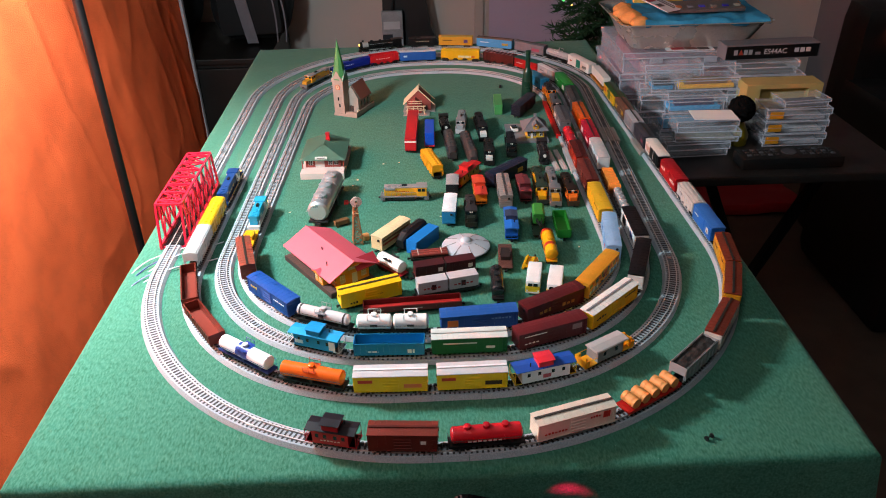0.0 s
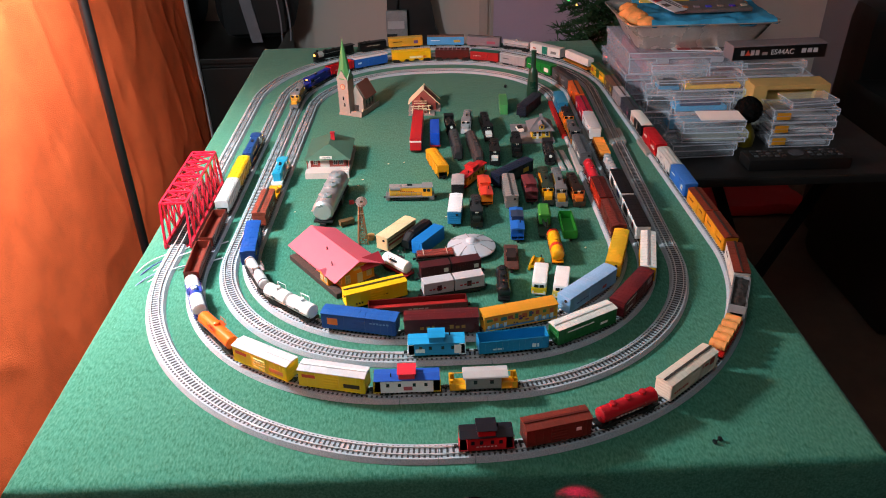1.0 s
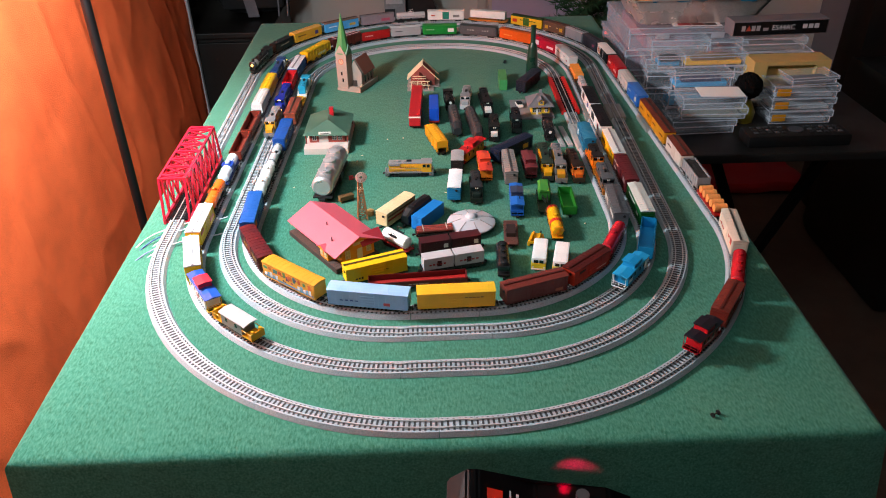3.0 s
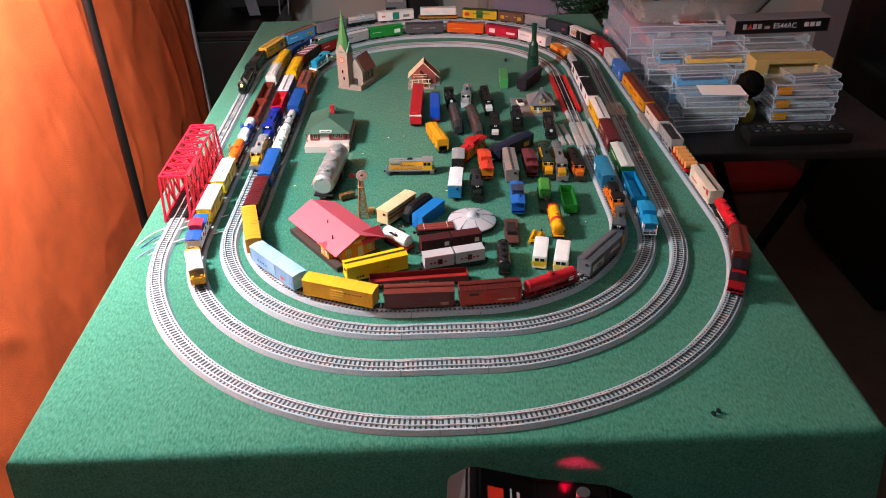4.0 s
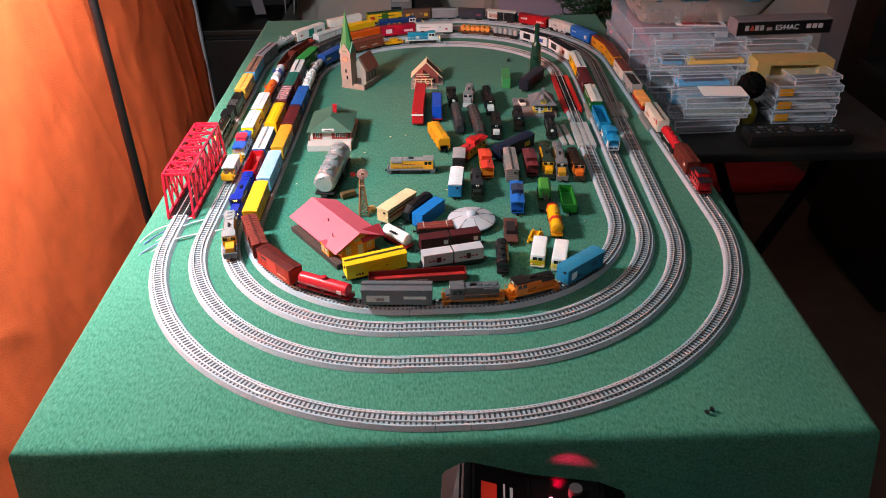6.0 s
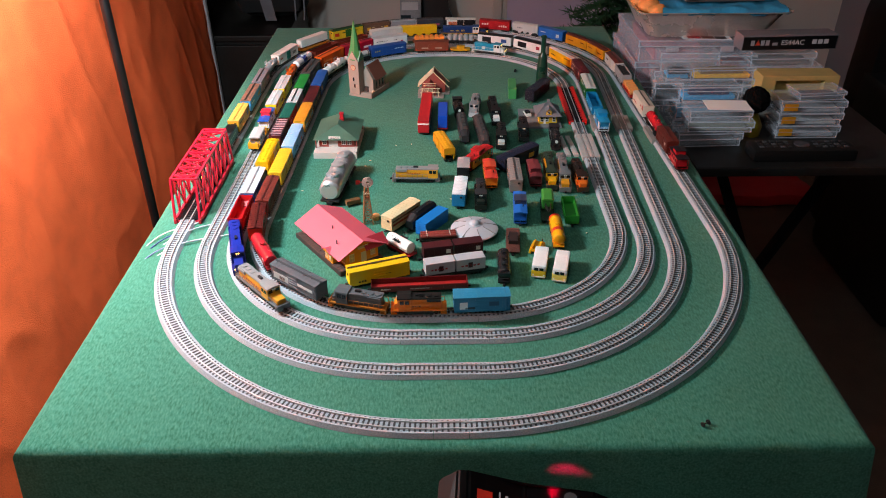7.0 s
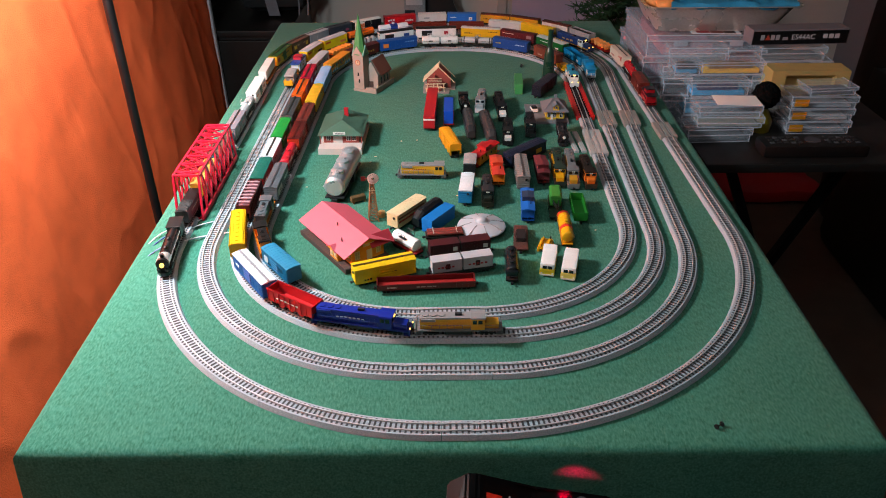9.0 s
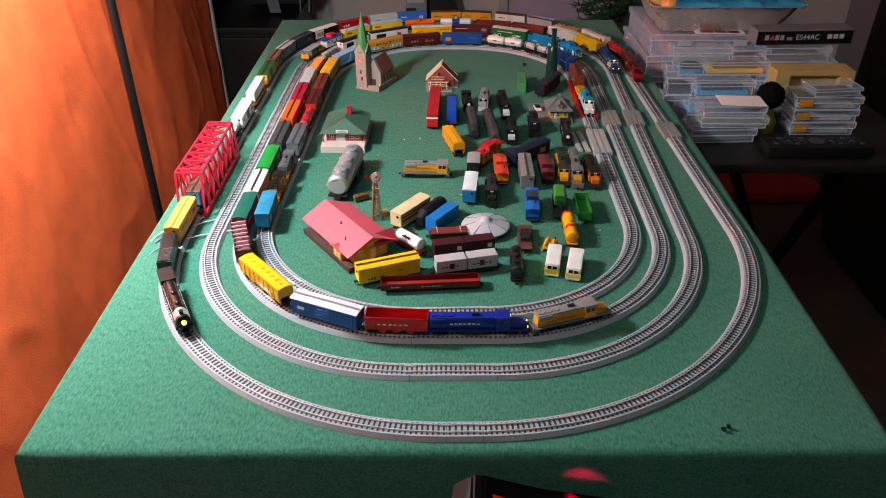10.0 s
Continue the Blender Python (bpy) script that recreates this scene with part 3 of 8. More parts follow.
def flat(car, L, colour, load="none", load_colour="c98a4a", items=()):
    w = 0.0096
    underframe(car, L)
    bm = bmesh.new()
    box(bm, -L / 2, L / 2, -w, w, 0.0066, 0.0086, 0.0002)
    for i in range(int(L / 0.0028)):
        x = -L / 2 + 0.0015 + i * 0.0028
        box(bm, x, x + 0.0024, -w + 0.0004, w - 0.0004, 0.0084, 0.0089)
    for s in (-1, 1):
        box(bm, -L / 2 + 0.006, L / 2 - 0.006, s * (w - 0.0004), s * w, 0.0048, 0.0068)
        for i in range(9):
            x = -L / 2 + 0.004 + (L - 0.008) * i / 8
            box(bm, x - 0.0005, x + 0.0005, s * w, s * (w + 0.0006), 0.0060, 0.0084)
    part("deck", bm, paint(colour), car)
    if load == "drums":
        n = max(4, int(L / 0.0135))
        for i in range(n):
            x = (i - (n - 1) / 2) * (L - 0.008) / n
            bm = bmesh.new()
            cyl(bm, (x, -w + 0.0006, 0.0148), (x, w - 0.0006, 0.0148), 0.0058, seg=20)
            for y in (-0.0045, 0.0045):
                cyl(bm, (x, y - 0.0004, 0.0148), (x, y + 0.0004, 0.0148), 0.0062, seg=20)
            part("drum", bm, mat("orange_drum_load", load_colour, 0.6, 0, 0.15, 120, 1200, 0.2), car)
    elif load == "cans":
        n = max(4, int(L / 0.0135))
        for i in range(n):
            x = (i - (n - 1) / 2) * (L - 0.008) / n
            bm = bmesh.new()
            cyl(bm, (x, 0, 0.0089), (x, 0, 0.0215), 0.0060, seg=20)
            cyl(bm, (x, 0, 0.0215), (x, 0, 0.0228), 0.0052, 0.0040, seg=20)
            part("canister", bm, mat("grey_canister_load", load_colour, 0.4, 0.2, 0.15, 120, 1200, 0.1), car)
    elif load == "trailer":
        bm = bmesh.new()
        box(bm, -L * 0.45, L * 0.45, -0.0082, 0.0082, 0.0125, 0.0305, 0.0012)
        tr = part("trailer", bm, paint(load_colour), car)
        bm = bmesh.new()
        box(bm, -L * 0.44, L * 0.44, -0.003, 0.003, 0.0112, 0.0127)
        for x in (-L * 0.36, -L * 0.28):
            for s in (-1, 1):
                cyl(bm, (x, s * 0.0045, 0.0112), (x, s * 0.0075, 0.0112), 0.0024, seg=12)
        box(bm, L * 0.25, L * 0.27, -0.004, 0.004, 0.0088, 0.0127)
        part("trailer_wheels", bm, under_mat, tr)
    elif load == "containers":
        for s in (-1, 1):
            bm = bmesh.new()
            a, b = (0.001, L / 2 - 0.002) if s > 0 else (-L / 2 + 0.002, -0.001)
            box(bm, a, b, -0.0085, 0.0085, 0.0090, 0.0262, 0.0003)
            cont = part("container", bm, paint(load_colour), car)
            for i in range(12):
                x = a + (b - a) * (i + 0.5) / 12
                for q in (-1, 1):
                    bm = bmesh.new()
                    box(bm, x - 0.0006, x + 0.0006, q * 0.0084, q * 0.0087, 0.0100, 0.0252)
                    part("rib", bm, paint(load_colour), cont)
    elif load == "pipes":
        for k in (-1, 0, 1):
            bm = bmesh.new()
            cyl(bm, (-L * 0.46, k * 0.0056, 0.0117), (L * 0.46, k * 0.0056, 0.0117), 0.0027, seg=16)
            part("pipe", bm, paint(load_colour), car, smooth=True)
        for x in (-L * 0.3, L * 0.3):
            bm = bmesh.new()
            box(bm, x - 0.0006, x + 0.0006, -0.009, 0.009, 0.0140, 0.0150)
            part("strap", bm, paint("b9b4a8"), car)
    elif load == "block":
        bm = bmesh.new()
        box(bm, -L * 0.18, L * 0.22, -0.0065, 0.0065, 0.0089, 0.0150, 0.0006)
        for s in (-1, 1):
            cyl(bm, (L * 0.02, s * 0.0065, 0.0125), (L * 0.02, s * 0.0075, 0.0125), 0.003, seg=14)
        part("machine_load", bm, paint(load_colour), car)
    marks(car, items, L, 0.0087 if load == "containers" else w + 0.0003)
    running_gear(car, L)


def caboose(car, L, side, roof, cupola=None, items=(), ends=None, windows="20242a", cup_x=0.0):
    w = 0.0094
    H = 0.0235
    underframe(car, L)
    bl = L - 0.016
    bm = bmesh.new()
    box(bm, -bl / 2, bl / 2, -w, w, 0.0060, H - 0.001, 0.0004)
    part("body", bm, paint(side), car)
    bm = bmesh.new()
    extrude_profile(bm, [(-w - 0.0008, H - 0.0012), (w + 0.0008, H - 0.0012), (w + 0.0008, H - 0.0006), (0, H + 0.0012), (-w - 0.0008, H - 0.0006)], -L / 2 + 0.001, L / 2 - 0.001)
    part("roof", bm, paint(roof), car)
    bm = bmesh.new()
    box(bm, cup_x * L - 0.0085, cup_x * L + 0.0085, -w + 0.0012, w - 0.0012, H - 0.001, H + 0.0072, 0.0004)
    cup = part("cupola", bm, paint(cupola or side), car)
    bm = bmesh.new()
    extrude_profile(bm, [(-w, H + 0.0068), (w, H + 0.0068), (w, H + 0.0074), (0, H + 0.0086), (-w, H + 0.0074)], cup_x * L - 0.0100, cup_x * L + 0.0100)
    part("cupola_roof", bm, paint(cupola or roof), cup)
    for s in (-1, 1):
        for x in (-bl * 0.36, -bl * 0.14, bl * 0.14, bl * 0.36):
            bm = bmesh.new()
            box(bm, x - 0.0017, x + 0.0017, s * (w - 0.0004), s * (w + 0.0002), 0.0140, 0.0185)
            part("window", bm, mat("dark_model_glass", windows, 0.15), car)
        bm = bmesh.new()
        e = s * L / 2
        box(bm, s * bl / 2, e, -w, w, 0.0060, 0.0070)
        for yy in (-w + 0.0006, 0, w - 0.0006):
            cyl(bm, (e - s * 0.0006, yy, 0.007), (e - s * 0.0006, yy, 0.0135 if yy == 0 else H - 0.001), 0.00035, seg=6)
        cyl(bm, (e - s * 0.0006, -w, 0.0135), (e - s * 0.0006, w, 0.0135), 0.0004, seg=6)
        cyl(bm, (e - s * 0.0006, -w, 0.0105), (e - s * 0.0006, w, 0.0105), 0.0003, seg=6)
        part("platform", bm, paint(ends or side), car)
    bm = bmesh.new()
    cyl(bm, (bl * 0.3, 0.004, H), (bl * 0.3, 0.004, H + 0.005), 0.0007, seg=8)
    part("stovepipe", bm, under_mat, car)
    marks(car, items, L, w + 0.0001)
    running_gear(car, L, L / 2 - 0.014)


def bay_caboose(car, L, side, roof, end):
    """A transfer caboose: a grey cabin between two open yellow end decks."""
    w = 0.0092
    underframe(car, L)
    bm = bmesh.new()
    box(bm, -L * 0.26, L * 0.26, -w, w, 0.0068, 0.0220, 0.0005)
    part("cabin", bm, paint(side), car)
    bm = bmesh.new()
    extrude_profile(bm, [(-w - 0.001, 0.0216), (w + 0.001, 0.0216), (w, 0.0228), (0, 0.0242), (-w, 0.0228)], -L * 0.36, L * 0.30)
    part("roof", bm, paint(roof), car)
    for s in (-1, 1):
        bm = bmesh.new()
        e = s * L / 2
        box(bm, s * L * 0.26, e, -w, w, 0.0060, 0.0074)
        box(bm, e - s * 0.0012, e, -w, w, 0.0074, 0.0160, 0.0003)
        for q in (-1, 1):
            box(bm, s * L * 0.42, e, q * w, q * (w - 0.001), 0.0074, 0.0150)
            cyl(bm, (s * L * 0.27, q * w, 0.0150), (e, q * w, 0.0150), 0.0005, seg=6)
            box(bm, e - s * 0.004, e - s * 0.001, q * 0.004, q * 0.007, 0.0074, 0.0180, 0.0003)
        part("end_deck", bm, paint(end), car)
        for x in (-L * 0.12, L * 0.12):
            bm = bmesh.new()
            box(bm, x - 0.002, x + 0.002, s * (w - 0.0003), s * (w + 0.0002), 0.0135, 0.0185)
            part("window", bm, mat("dark_model_glass", "20242a", 0.15), car)
    running_gear(car, L, L / 2 - 0.014)


head_glow = glow("headlight", "ffc85a", 3.0)


def diesel(car, L, side, roof, nose=None, cab=None, stripe=None, frame="3a3a3c", lights=False, items=(), low_nose=True, cab_x=0.26):
    """A hood unit: frame with walkways and handrails, long hood, cab, nose, fans."""
    nose, cab = nose or side, cab or side
    H = 0.0265
    hw = 0.0062
    fm = paint(frame)
    bm = bmesh.new()
    box(bm, -L / 2, L / 2, -0.0094, 0.0094, 0.0078, 0.0096, 0.0003)
    for s in (-1, 1):
        box(bm, s * (L / 2 - 0.0012), s * (L / 2 + 0.0004), -0.0090, 0.0090, 0.0030, 0.0110, 0.0003)
        for q in (-1, 1):
            for k in range(3):
                box(bm, s * (L / 2 - 0.007), s * (L / 2 - 0.0012), q * 0.0078, q * 0.0094, 0.0036 + k * 0.0016, 0.0040 + k * 0.0016)
    part("frame", bm, fm, car)
    bm = bmesh.new()
    box(bm, -0.016, 0.016, -0.0088, 0.0088, 0.0026, 0.0080, 0.0014)
    part("fuel_tank", bm, under_mat, car)
    c0, c1 = L * cab_x - 0.008, L * cab_x + 0.008
    bm = bmesh.new()
    box(bm, -L / 2 + 0.006, c0, -hw, hw, 0.0096, H - 0.0022, 0.0006)
    panels = []
    for i in range(11):
        x = -L / 2 + 0.009 + (c0 + L / 2 - 0.012) * i / 11
        for s in (-1, 1):
            pm = bmesh.new()
            box(pm, x, x + 0.0040, s * hw, s * (hw + 0.0002), 0.0106, 0.0192)
            panels.append(pm)
    hood = part("long_hood", bm, paint(side), car)
    for pm in panels:
        part("access_panel", pm, paint(side), hood)
    bm = bmesh.new()
    box(bm, -L / 2 + 0.0058, c0, -hw - 0.0002, hw + 0.0002, H - 0.0036, H - 0.0014, 0.0007)
    box(bm, -L / 2 + 0.007, -L / 2 + 0.024, -hw - 0.0016, hw + 0.0016, H - 0.0062, H - 0.0024, 0.0004)
    part("hood_roof", bm, paint(roof), car)
    for i in range(3):
        x = -L / 2 + 0.012 + i * 0.0095
        bm = bmesh.new()
        cyl(bm, (x, 0, H - 0.002), (x, 0, H - 0.0003), 0.0038, seg=18)
        part("fan", bm, paint(roof), car)
    bm = bmesh.new()
    box(bm, -0.004, 0.004, -0.0016, 0.0016, H - 0.002, H + 0.0012, 0.0004)
    part("exhaust", bm, under_mat, car)
    bm = bmesh.new()
    box(bm, c0, c1, -0.0092, 0.0092, 0.0096, H - 0.0012, 0.0006)
    cb = part("cab", bm, paint(cab), car)
    bm = bmesh.new()
    extrude_profile(bm, [(-0.0095, H - 0.0016), (0.0095, H - 0.0016), (0.0088, H - 0.0002), (0, H + 0.0006), (-0.0088, H - 0.0002)], c0 - 0.0006, c1 + 0.0006)
    part("cab_roof", bm, paint(roof), cb)
    gm = mat("dark_model_glass", "14181c", 0.12)
    for s in (-1, 1):
        bm = bmesh.new()
        box(bm, c0 + 0.002, c0 + 0.0068, s * 0.0090, s * 0.0094, 0.0180, 0.0232)
        box(bm, c0 + 0.0082, c0 + 0.0132, s * 0.0090, s * 0.0094, 0.0180, 0.0232)
        part("side_window", bm, gm, cb)
        bm = bmesh.new()
        box(bm, c1 - 0.0002, c1 + 0.0002, s * 0.0020, s * 0.0078, 0.0192, 0.0235)
        part("windshield", bm, gm, cb)
    bm = bmesh.new()
    top = 0.0180 if low_nose else H - 0.003
    vs = box(bm, c1, L / 2 - 0.004, -hw + 0.0002, hw - 0.0002, 0.0096, top, 0.0008)
    for v in bm.verts:
        if v.co.x > L / 2 - 0.006 and v.co.z > top - 0.003:
            v.co.z -= 0.0016
    part("nose", bm, paint(nose), car)
    for y in (-0.0014, 0.0014):
        bm = bmesh.new()
        cyl(bm, (c1 - 0.0002, y, H - 0.0026), (c1 + 0.0012, y, H - 0.0026), 0.0011, seg=10)
        part("headlight", bm, head_glow if lights else mat("clear_lens", "d8d8d0", 0.1), car)
    if lights:
        for y in (-0.006, 0.006):
            bm = bmesh.new()
            cyl(bm, (L / 2 - 0.0004, y, 0.0125), (L / 2 + 0.0008, y, 0.0125), 0.0009, seg=10)
            part("ditch_light", bm, head_glow, car)
    for s in (-1, 1):
        bm = bmesh.new()
        y = s * 0.0091
        for i in range(8):
            x = -L / 2 + 0.002 + (c0 + L / 2 - 0.003) * i / 7
            cyl(bm, (x, y, 0.0094), (x, y, 0.0166), 0.00028, seg=5)
        cyl(bm, (-L / 2 + 0.002, y, 0.0166), (c0 - 0.001, y, 0.0166), 0.0003, seg=5)
        cyl(bm, (c1, y, 0.0166), (L / 2 - 0.001, y, 0.0150), 0.0003, seg=5)
        cyl(bm, (L / 2 - 0.001, y, 0.0094), (L / 2 - 0.001, y, 0.0150), 0.0003, seg=5)
        part("handrail", bm, fm, car)
        if stripe:
            bm = bmesh.new()
            box(bm, -L / 2 + 0.001, L / 2 - 0.001, s * 0.0093, s * 0.0097, 0.0080, 0.0094)
            part("stripe", bm, paint(stripe), car)
    marks(car, items, L, hw + 0.0003)
    running_gear(car, L, L / 2 - 0.018)


def cab_unit(car, L, side, roof, belly=None, items=()):
    """A streamlined passenger car or cab unit with a full-width body."""
    w = 0.0094
    prof = [(-w, 0.0062), (w, 0.0062), (w, 0.0190), (w * 0.82, 0.0240), (w * 0.4, 0.0262), (-w * 0.4, 0.0262), (-w * 0.82, 0.0240), (-w, 0.0190)]
    underframe(car, L)
    bm = bmesh.new()
    extrude_profile(bm, prof, -L / 2, L / 2 - 0.012)
    vs0 = len(bm.verts)
    extrude_profile(bm, prof, L / 2 - 0.0121, L / 2)
    bm.verts.ensure_lookup_table()
    for v in list(bm.verts)[vs0:]:
        if v.co.x > L / 2 - 0.001:
            v.co.y *= 0.7
            if v.co.z > 0.012:
                v.co.z = 0.010 + (v.co.z - 0.010) * 0.55
    part("body", bm, paint(side), car)
    bm = bmesh.new()
    extrude_profile(bm, [(-w * 0.84, 0.0242), (w * 0.84, 0.0242), (w * 0.4, 0.0266), (-w * 0.4, 0.0266)], -L / 2 + 0.001, L / 2 - 0.0125)
    for i in range(5):
        x = -L / 2 + 0.010 + i * (L - 0.03) / 5
        box(bm, x, x + 0.006, -0.003, 0.003, 0.0262, 0.0276, 0.0004)
    part("roof", bm, paint(roof), car)
    gm = mat("dark_model_glass", "14181c", 0.12)
    for s in (-1, 1):
        for i in range(4):
            x = -L / 2 + 0.014 + i * (L - 0.034) / 4
            bm = bmesh.new()
            cyl(bm, (x, s * (w - 0.0003), 0.0165), (x, s * (w + 0.0002), 0.0165), 0.0018, seg=12)
            part("porthole", bm, gm, car)
    marks(car, items, L, w + 0.0001)
    running_gear(car, L, L / 2 - 0.018)


def steam(car, L, black="0b0b0c", nose="b8b8b4", lights=True, drivers=4):
    bk = mat("black_engine_paint", black, 0.35, 0, 0.15, 90, 1300, 0.1)
    z = 0.0172
    r = 0.0078
    bm = bmesh.new()
    cyl(bm, (-L * 0.22, 0, z), (L * 0.44, 0, z), r, seg=26)
    part("boiler", bm, bk, car, smooth=True)
    bm = bmesh.new()
    cyl(bm, (L * 0.30, 0, z), (L * 0.42, 0, z), r + 0.0002, seg=26)
    part("smokebox", bm, mat("silver_smokebox", nose, 0.4, 0.5, 0.15), car, smooth=True)
    bm = bmesh.new()
    cyl(bm, (L * 0.42, 0, z), (L * 0.455, 0, z), r + 0.0006, seg=26)
    cyl(bm, (L * 0.455, 0, z), (L * 0.470, 0, z), r, r * 0.55, seg=26)
    part("smokebox_front", bm, bk, car, smooth=True)
    for k, (x0, x1) in enumerate(((-0.18, -0.06), (-0.04, 0.10), (0.12, 0.27))):
        bm = bmesh.new()
        for q in (-1, 1):
            cyl(bm, (L * x0, q * (r * 0.72), z + r * 0.78), (L * x1, q * (r * 0.78), z + r * 0.70), 0.0009, seg=8)
            box(bm, L * x0, L * (x0 + 0.05), q * (r - 0.0004), q * (r + 0.0022), z - 0.0042, z - 0.0008, 0.0005)
        part("pipework", bm, bk, car)
    for x in (-0.16, -0.02, 0.13, 0.27):
        bm = bmesh.new()
        cyl(bm, (L * x - 0.0004, 0, z), (L * x + 0.0004, 0, z), r + 0.00025, seg=26)
        part("boiler_band", bm, wheel_mat, car)
    bm = bmesh.new()
    for q in (-1, 1):
        cyl(bm, (L * 0.45, q * 0.0075, 0.0066), (L * 0.49, q * 0.0075, 0.0066), 0.0004, seg=6)
        box(bm, L * 0.44, L * 0.485, q * 0.0030, q * 0.0062, 0.0084, 0.0128, 0.0006)
    part("pilot_deck", bm, bk, car)
    bm = bmesh.new()
    cyl(bm, (L * 0.468, 0, z + 0.0008), (L * 0.486, 0, z + 0.0008), 0.0028, seg=16)
    part("headlight", bm, head_glow if lights else mat("clear_lens", "d8d8d0", 0.1), car)
    bm = bmesh.new()
    cyl(bm, (L * 0.40, 0, z + r * 0.9), (L * 0.40, 0, z + r + 0.0042), 0.0024, 0.0028, seg=14)
    part("chimney", bm, bk, car)
    for x in (L * 0.22, L * 0.04):
        bm = bmesh.new()
        ball(bm, (x, 0, z + r), 0.0036, 1.2, 0.9, 0.8)
        part("dome", bm, bk, car, smooth=True)
    bm = bmesh.new()
    box(bm, -L * 0.40, -L * 0.20, -0.0092, 0.0092, 0.0100, 0.0250, 0.0005)
    box(bm, -L * 0.43, -L * 0.19, -0.0096, 0.0096, 0.0248, 0.0262, 0.0005)
    part("cab", bm, bk, car)
    bm = bmesh.new()
    box(bm, -L * 0.42, L * 0.46, -0.0070, 0.0070, 0.0070, 0.0092)
    for s in (-1, 1):
        box(bm, -L * 0.2, L * 0.42, s * 0.0072, s * 0.0094, 0.0122, 0.0130)
        box(bm, L * 0.30, L * 0.42, s * 0.0062, s * 0.0098, 0.0046, 0.0094, 0.0012)
    vs = box(bm, L * 0.44, L * 0.5, -0.0085, 0.0085, 0.0016, 0.0066)
    for v in vs:
        if v.co.x > L * 0.47:
            v.co.y *= 0.3
    part("running_board", bm, bk, car)
    for i in range(drivers):
        x = -L * 0.16 + i * L * 0.40 / (drivers - 1)
        bm = bmesh.new()
        for s in (-1, 1):
            cyl(bm, (x, s * 0.0042, 0.0052), (x, s * 0.0056, 0.0052), 0.0052, seg=22)
            cyl(bm, (x, s * 0.0054, 0.0052), (x, s * 0.0060, 0.0052), 0.0014, seg=10)
        part("driving_wheel", bm, wheel_mat, car)
    for s in (-1, 1):
        bm = bmesh.new()
        box(bm, -L * 0.17, L * 0.26, s * 0.0062, s * 0.0068, 0.0044, 0.0054)
        box(bm, L * 0.08, L * 0.36, s * 0.0069, s * 0.0075, 0.0056, 0.0064)
        part("side_rod", bm, rail_mat, car)
        bm = bmesh.new()
        cyl(bm, (-L * 0.2, s * (r + 0.0006), z + 0.002), (L * 0.42, s * (r + 0.0006), z + 0.002), 0.0003, seg=5)
        part("handrail", bm, rail_mat, car)
    part("truck", shared("truck", truck_mesh), None, car, m=pose(L * 0.36, 0, 0))
    part("truck", shared("truck", truck_mesh), None, car, m=pose(-L * 0.36, 0, 0))


def tender(car, L, black="0b0b0c"):
    bk = mat("black_engine_paint", black, 0.35, 0, 0.15, 90, 1300, 0.1)
    underframe(car, L)
    bm = bmesh.new()
    box(bm, -L / 2, L / 2, -0.0092, 0.0092, 0.0066, 0.0235, 0.0008)
    box(bm, -L / 2, L * 0.05, -0.0080, 0.0080, 0.0230, 0.0245, 0.0005)
    part("body", bm, bk, car)
    bm = bmesh.new()
    vs = bmesh.ops.create_grid(bm, x_segments=16, y_segments=8, size=1, matrix=Matrix.LocRotScale((L * 0.27, 0, 0.0238), None, (L * 0.21, 0.0078, 1)))["verts"]
    for v in vs:
        v.co.z += 0.002 * noise.noise((v.co.x * 200, v.co.y * 200, 3)) + 0.001
    part("coal", bm, mat("coal_load", "1d1c1b", 0.8, 0, 0.4, 300, 900, 0.8, 0.001), car)
    marks(car, words(-0.25, 0.25, 0.0150, "b8b4a0", 9, 0.0024), L, 0.0093)
    running_gear(car, L)


KINDS = {"boxcar": boxcar, "hopper": hopper, "gondola": gondola, "tank_car": tank, "flatcar": flat, "caboose": caboose, "transfer_caboose": bay_caboose, "diesel_locomotive": diesel, "cab_unit": cab_unit, "steam_locomotive": steam, "tender": tender}
CATEGORY = {"boxcar": "model boxcar", "hopper": "model hopper", "gondola": "model gondola", "tank_car": "model tank car", "flatcar": "model flatcar", "caboose": "model caboose", "transfer_caboose": "model caboose", "diesel_locomotive": "model locomotive", "cab_unit": "model locomotive", "steam_locomotive": "model locomotive", "tender": "model tender"}


def rolling(kind, L, label, group, m=None, **how):
    car = thing(kind, m or pose(0, 0, 0), label, CATEGORY[kind], group)
    KINDS[kind](car, L, **how)
    return car

# ---- the four trains: kind, place along the loop at the start, label, looks ----
W9 = "e4e2dc"
rng = random.Random(11)
MURAL = [(-0.48, 0.48, 0.0075, 0.0100, "4f86ac")]
for k in range(5):
    MURAL += [(-0.46 + 0.055 * k, -0.42 + 0.055 * k, 0.0085, 0.0135 + 0.0012 * (k % 3), ("c9dce6", "6fa8cc")[k % 2]), (0.18 + 0.055 * k, 0.22 + 0.055 * k, 0.0085, 0.0135 + 0.0012 * ((k + 1) % 3), ("c9dce6", "6fa8cc")[k % 2])]
for k in range(12):
    x, z = rng.uniform(-0.16, 0.12), rng.uniform(0.008, 0.020)
    MURAL.append((x, x + rng.uniform(0.02, 0.05), z, z + rng.uniform(0.0012, 0.0035), ("5a3468", "7a4a80", "3a2a48", "a04a5a")[k % 4]))
for k in range(10):
    x = -0.47 + 0.095 * k
    MURAL.append((x, x + rng.uniform(0.04, 0.08), 0.0185 + rng.uniform(-0.002, 0.001), 0.0225 + rng.uniform(0, 0.002), ("5a8a50", "c86a2c", "3a7a78", "b8502c")[k % 4]))
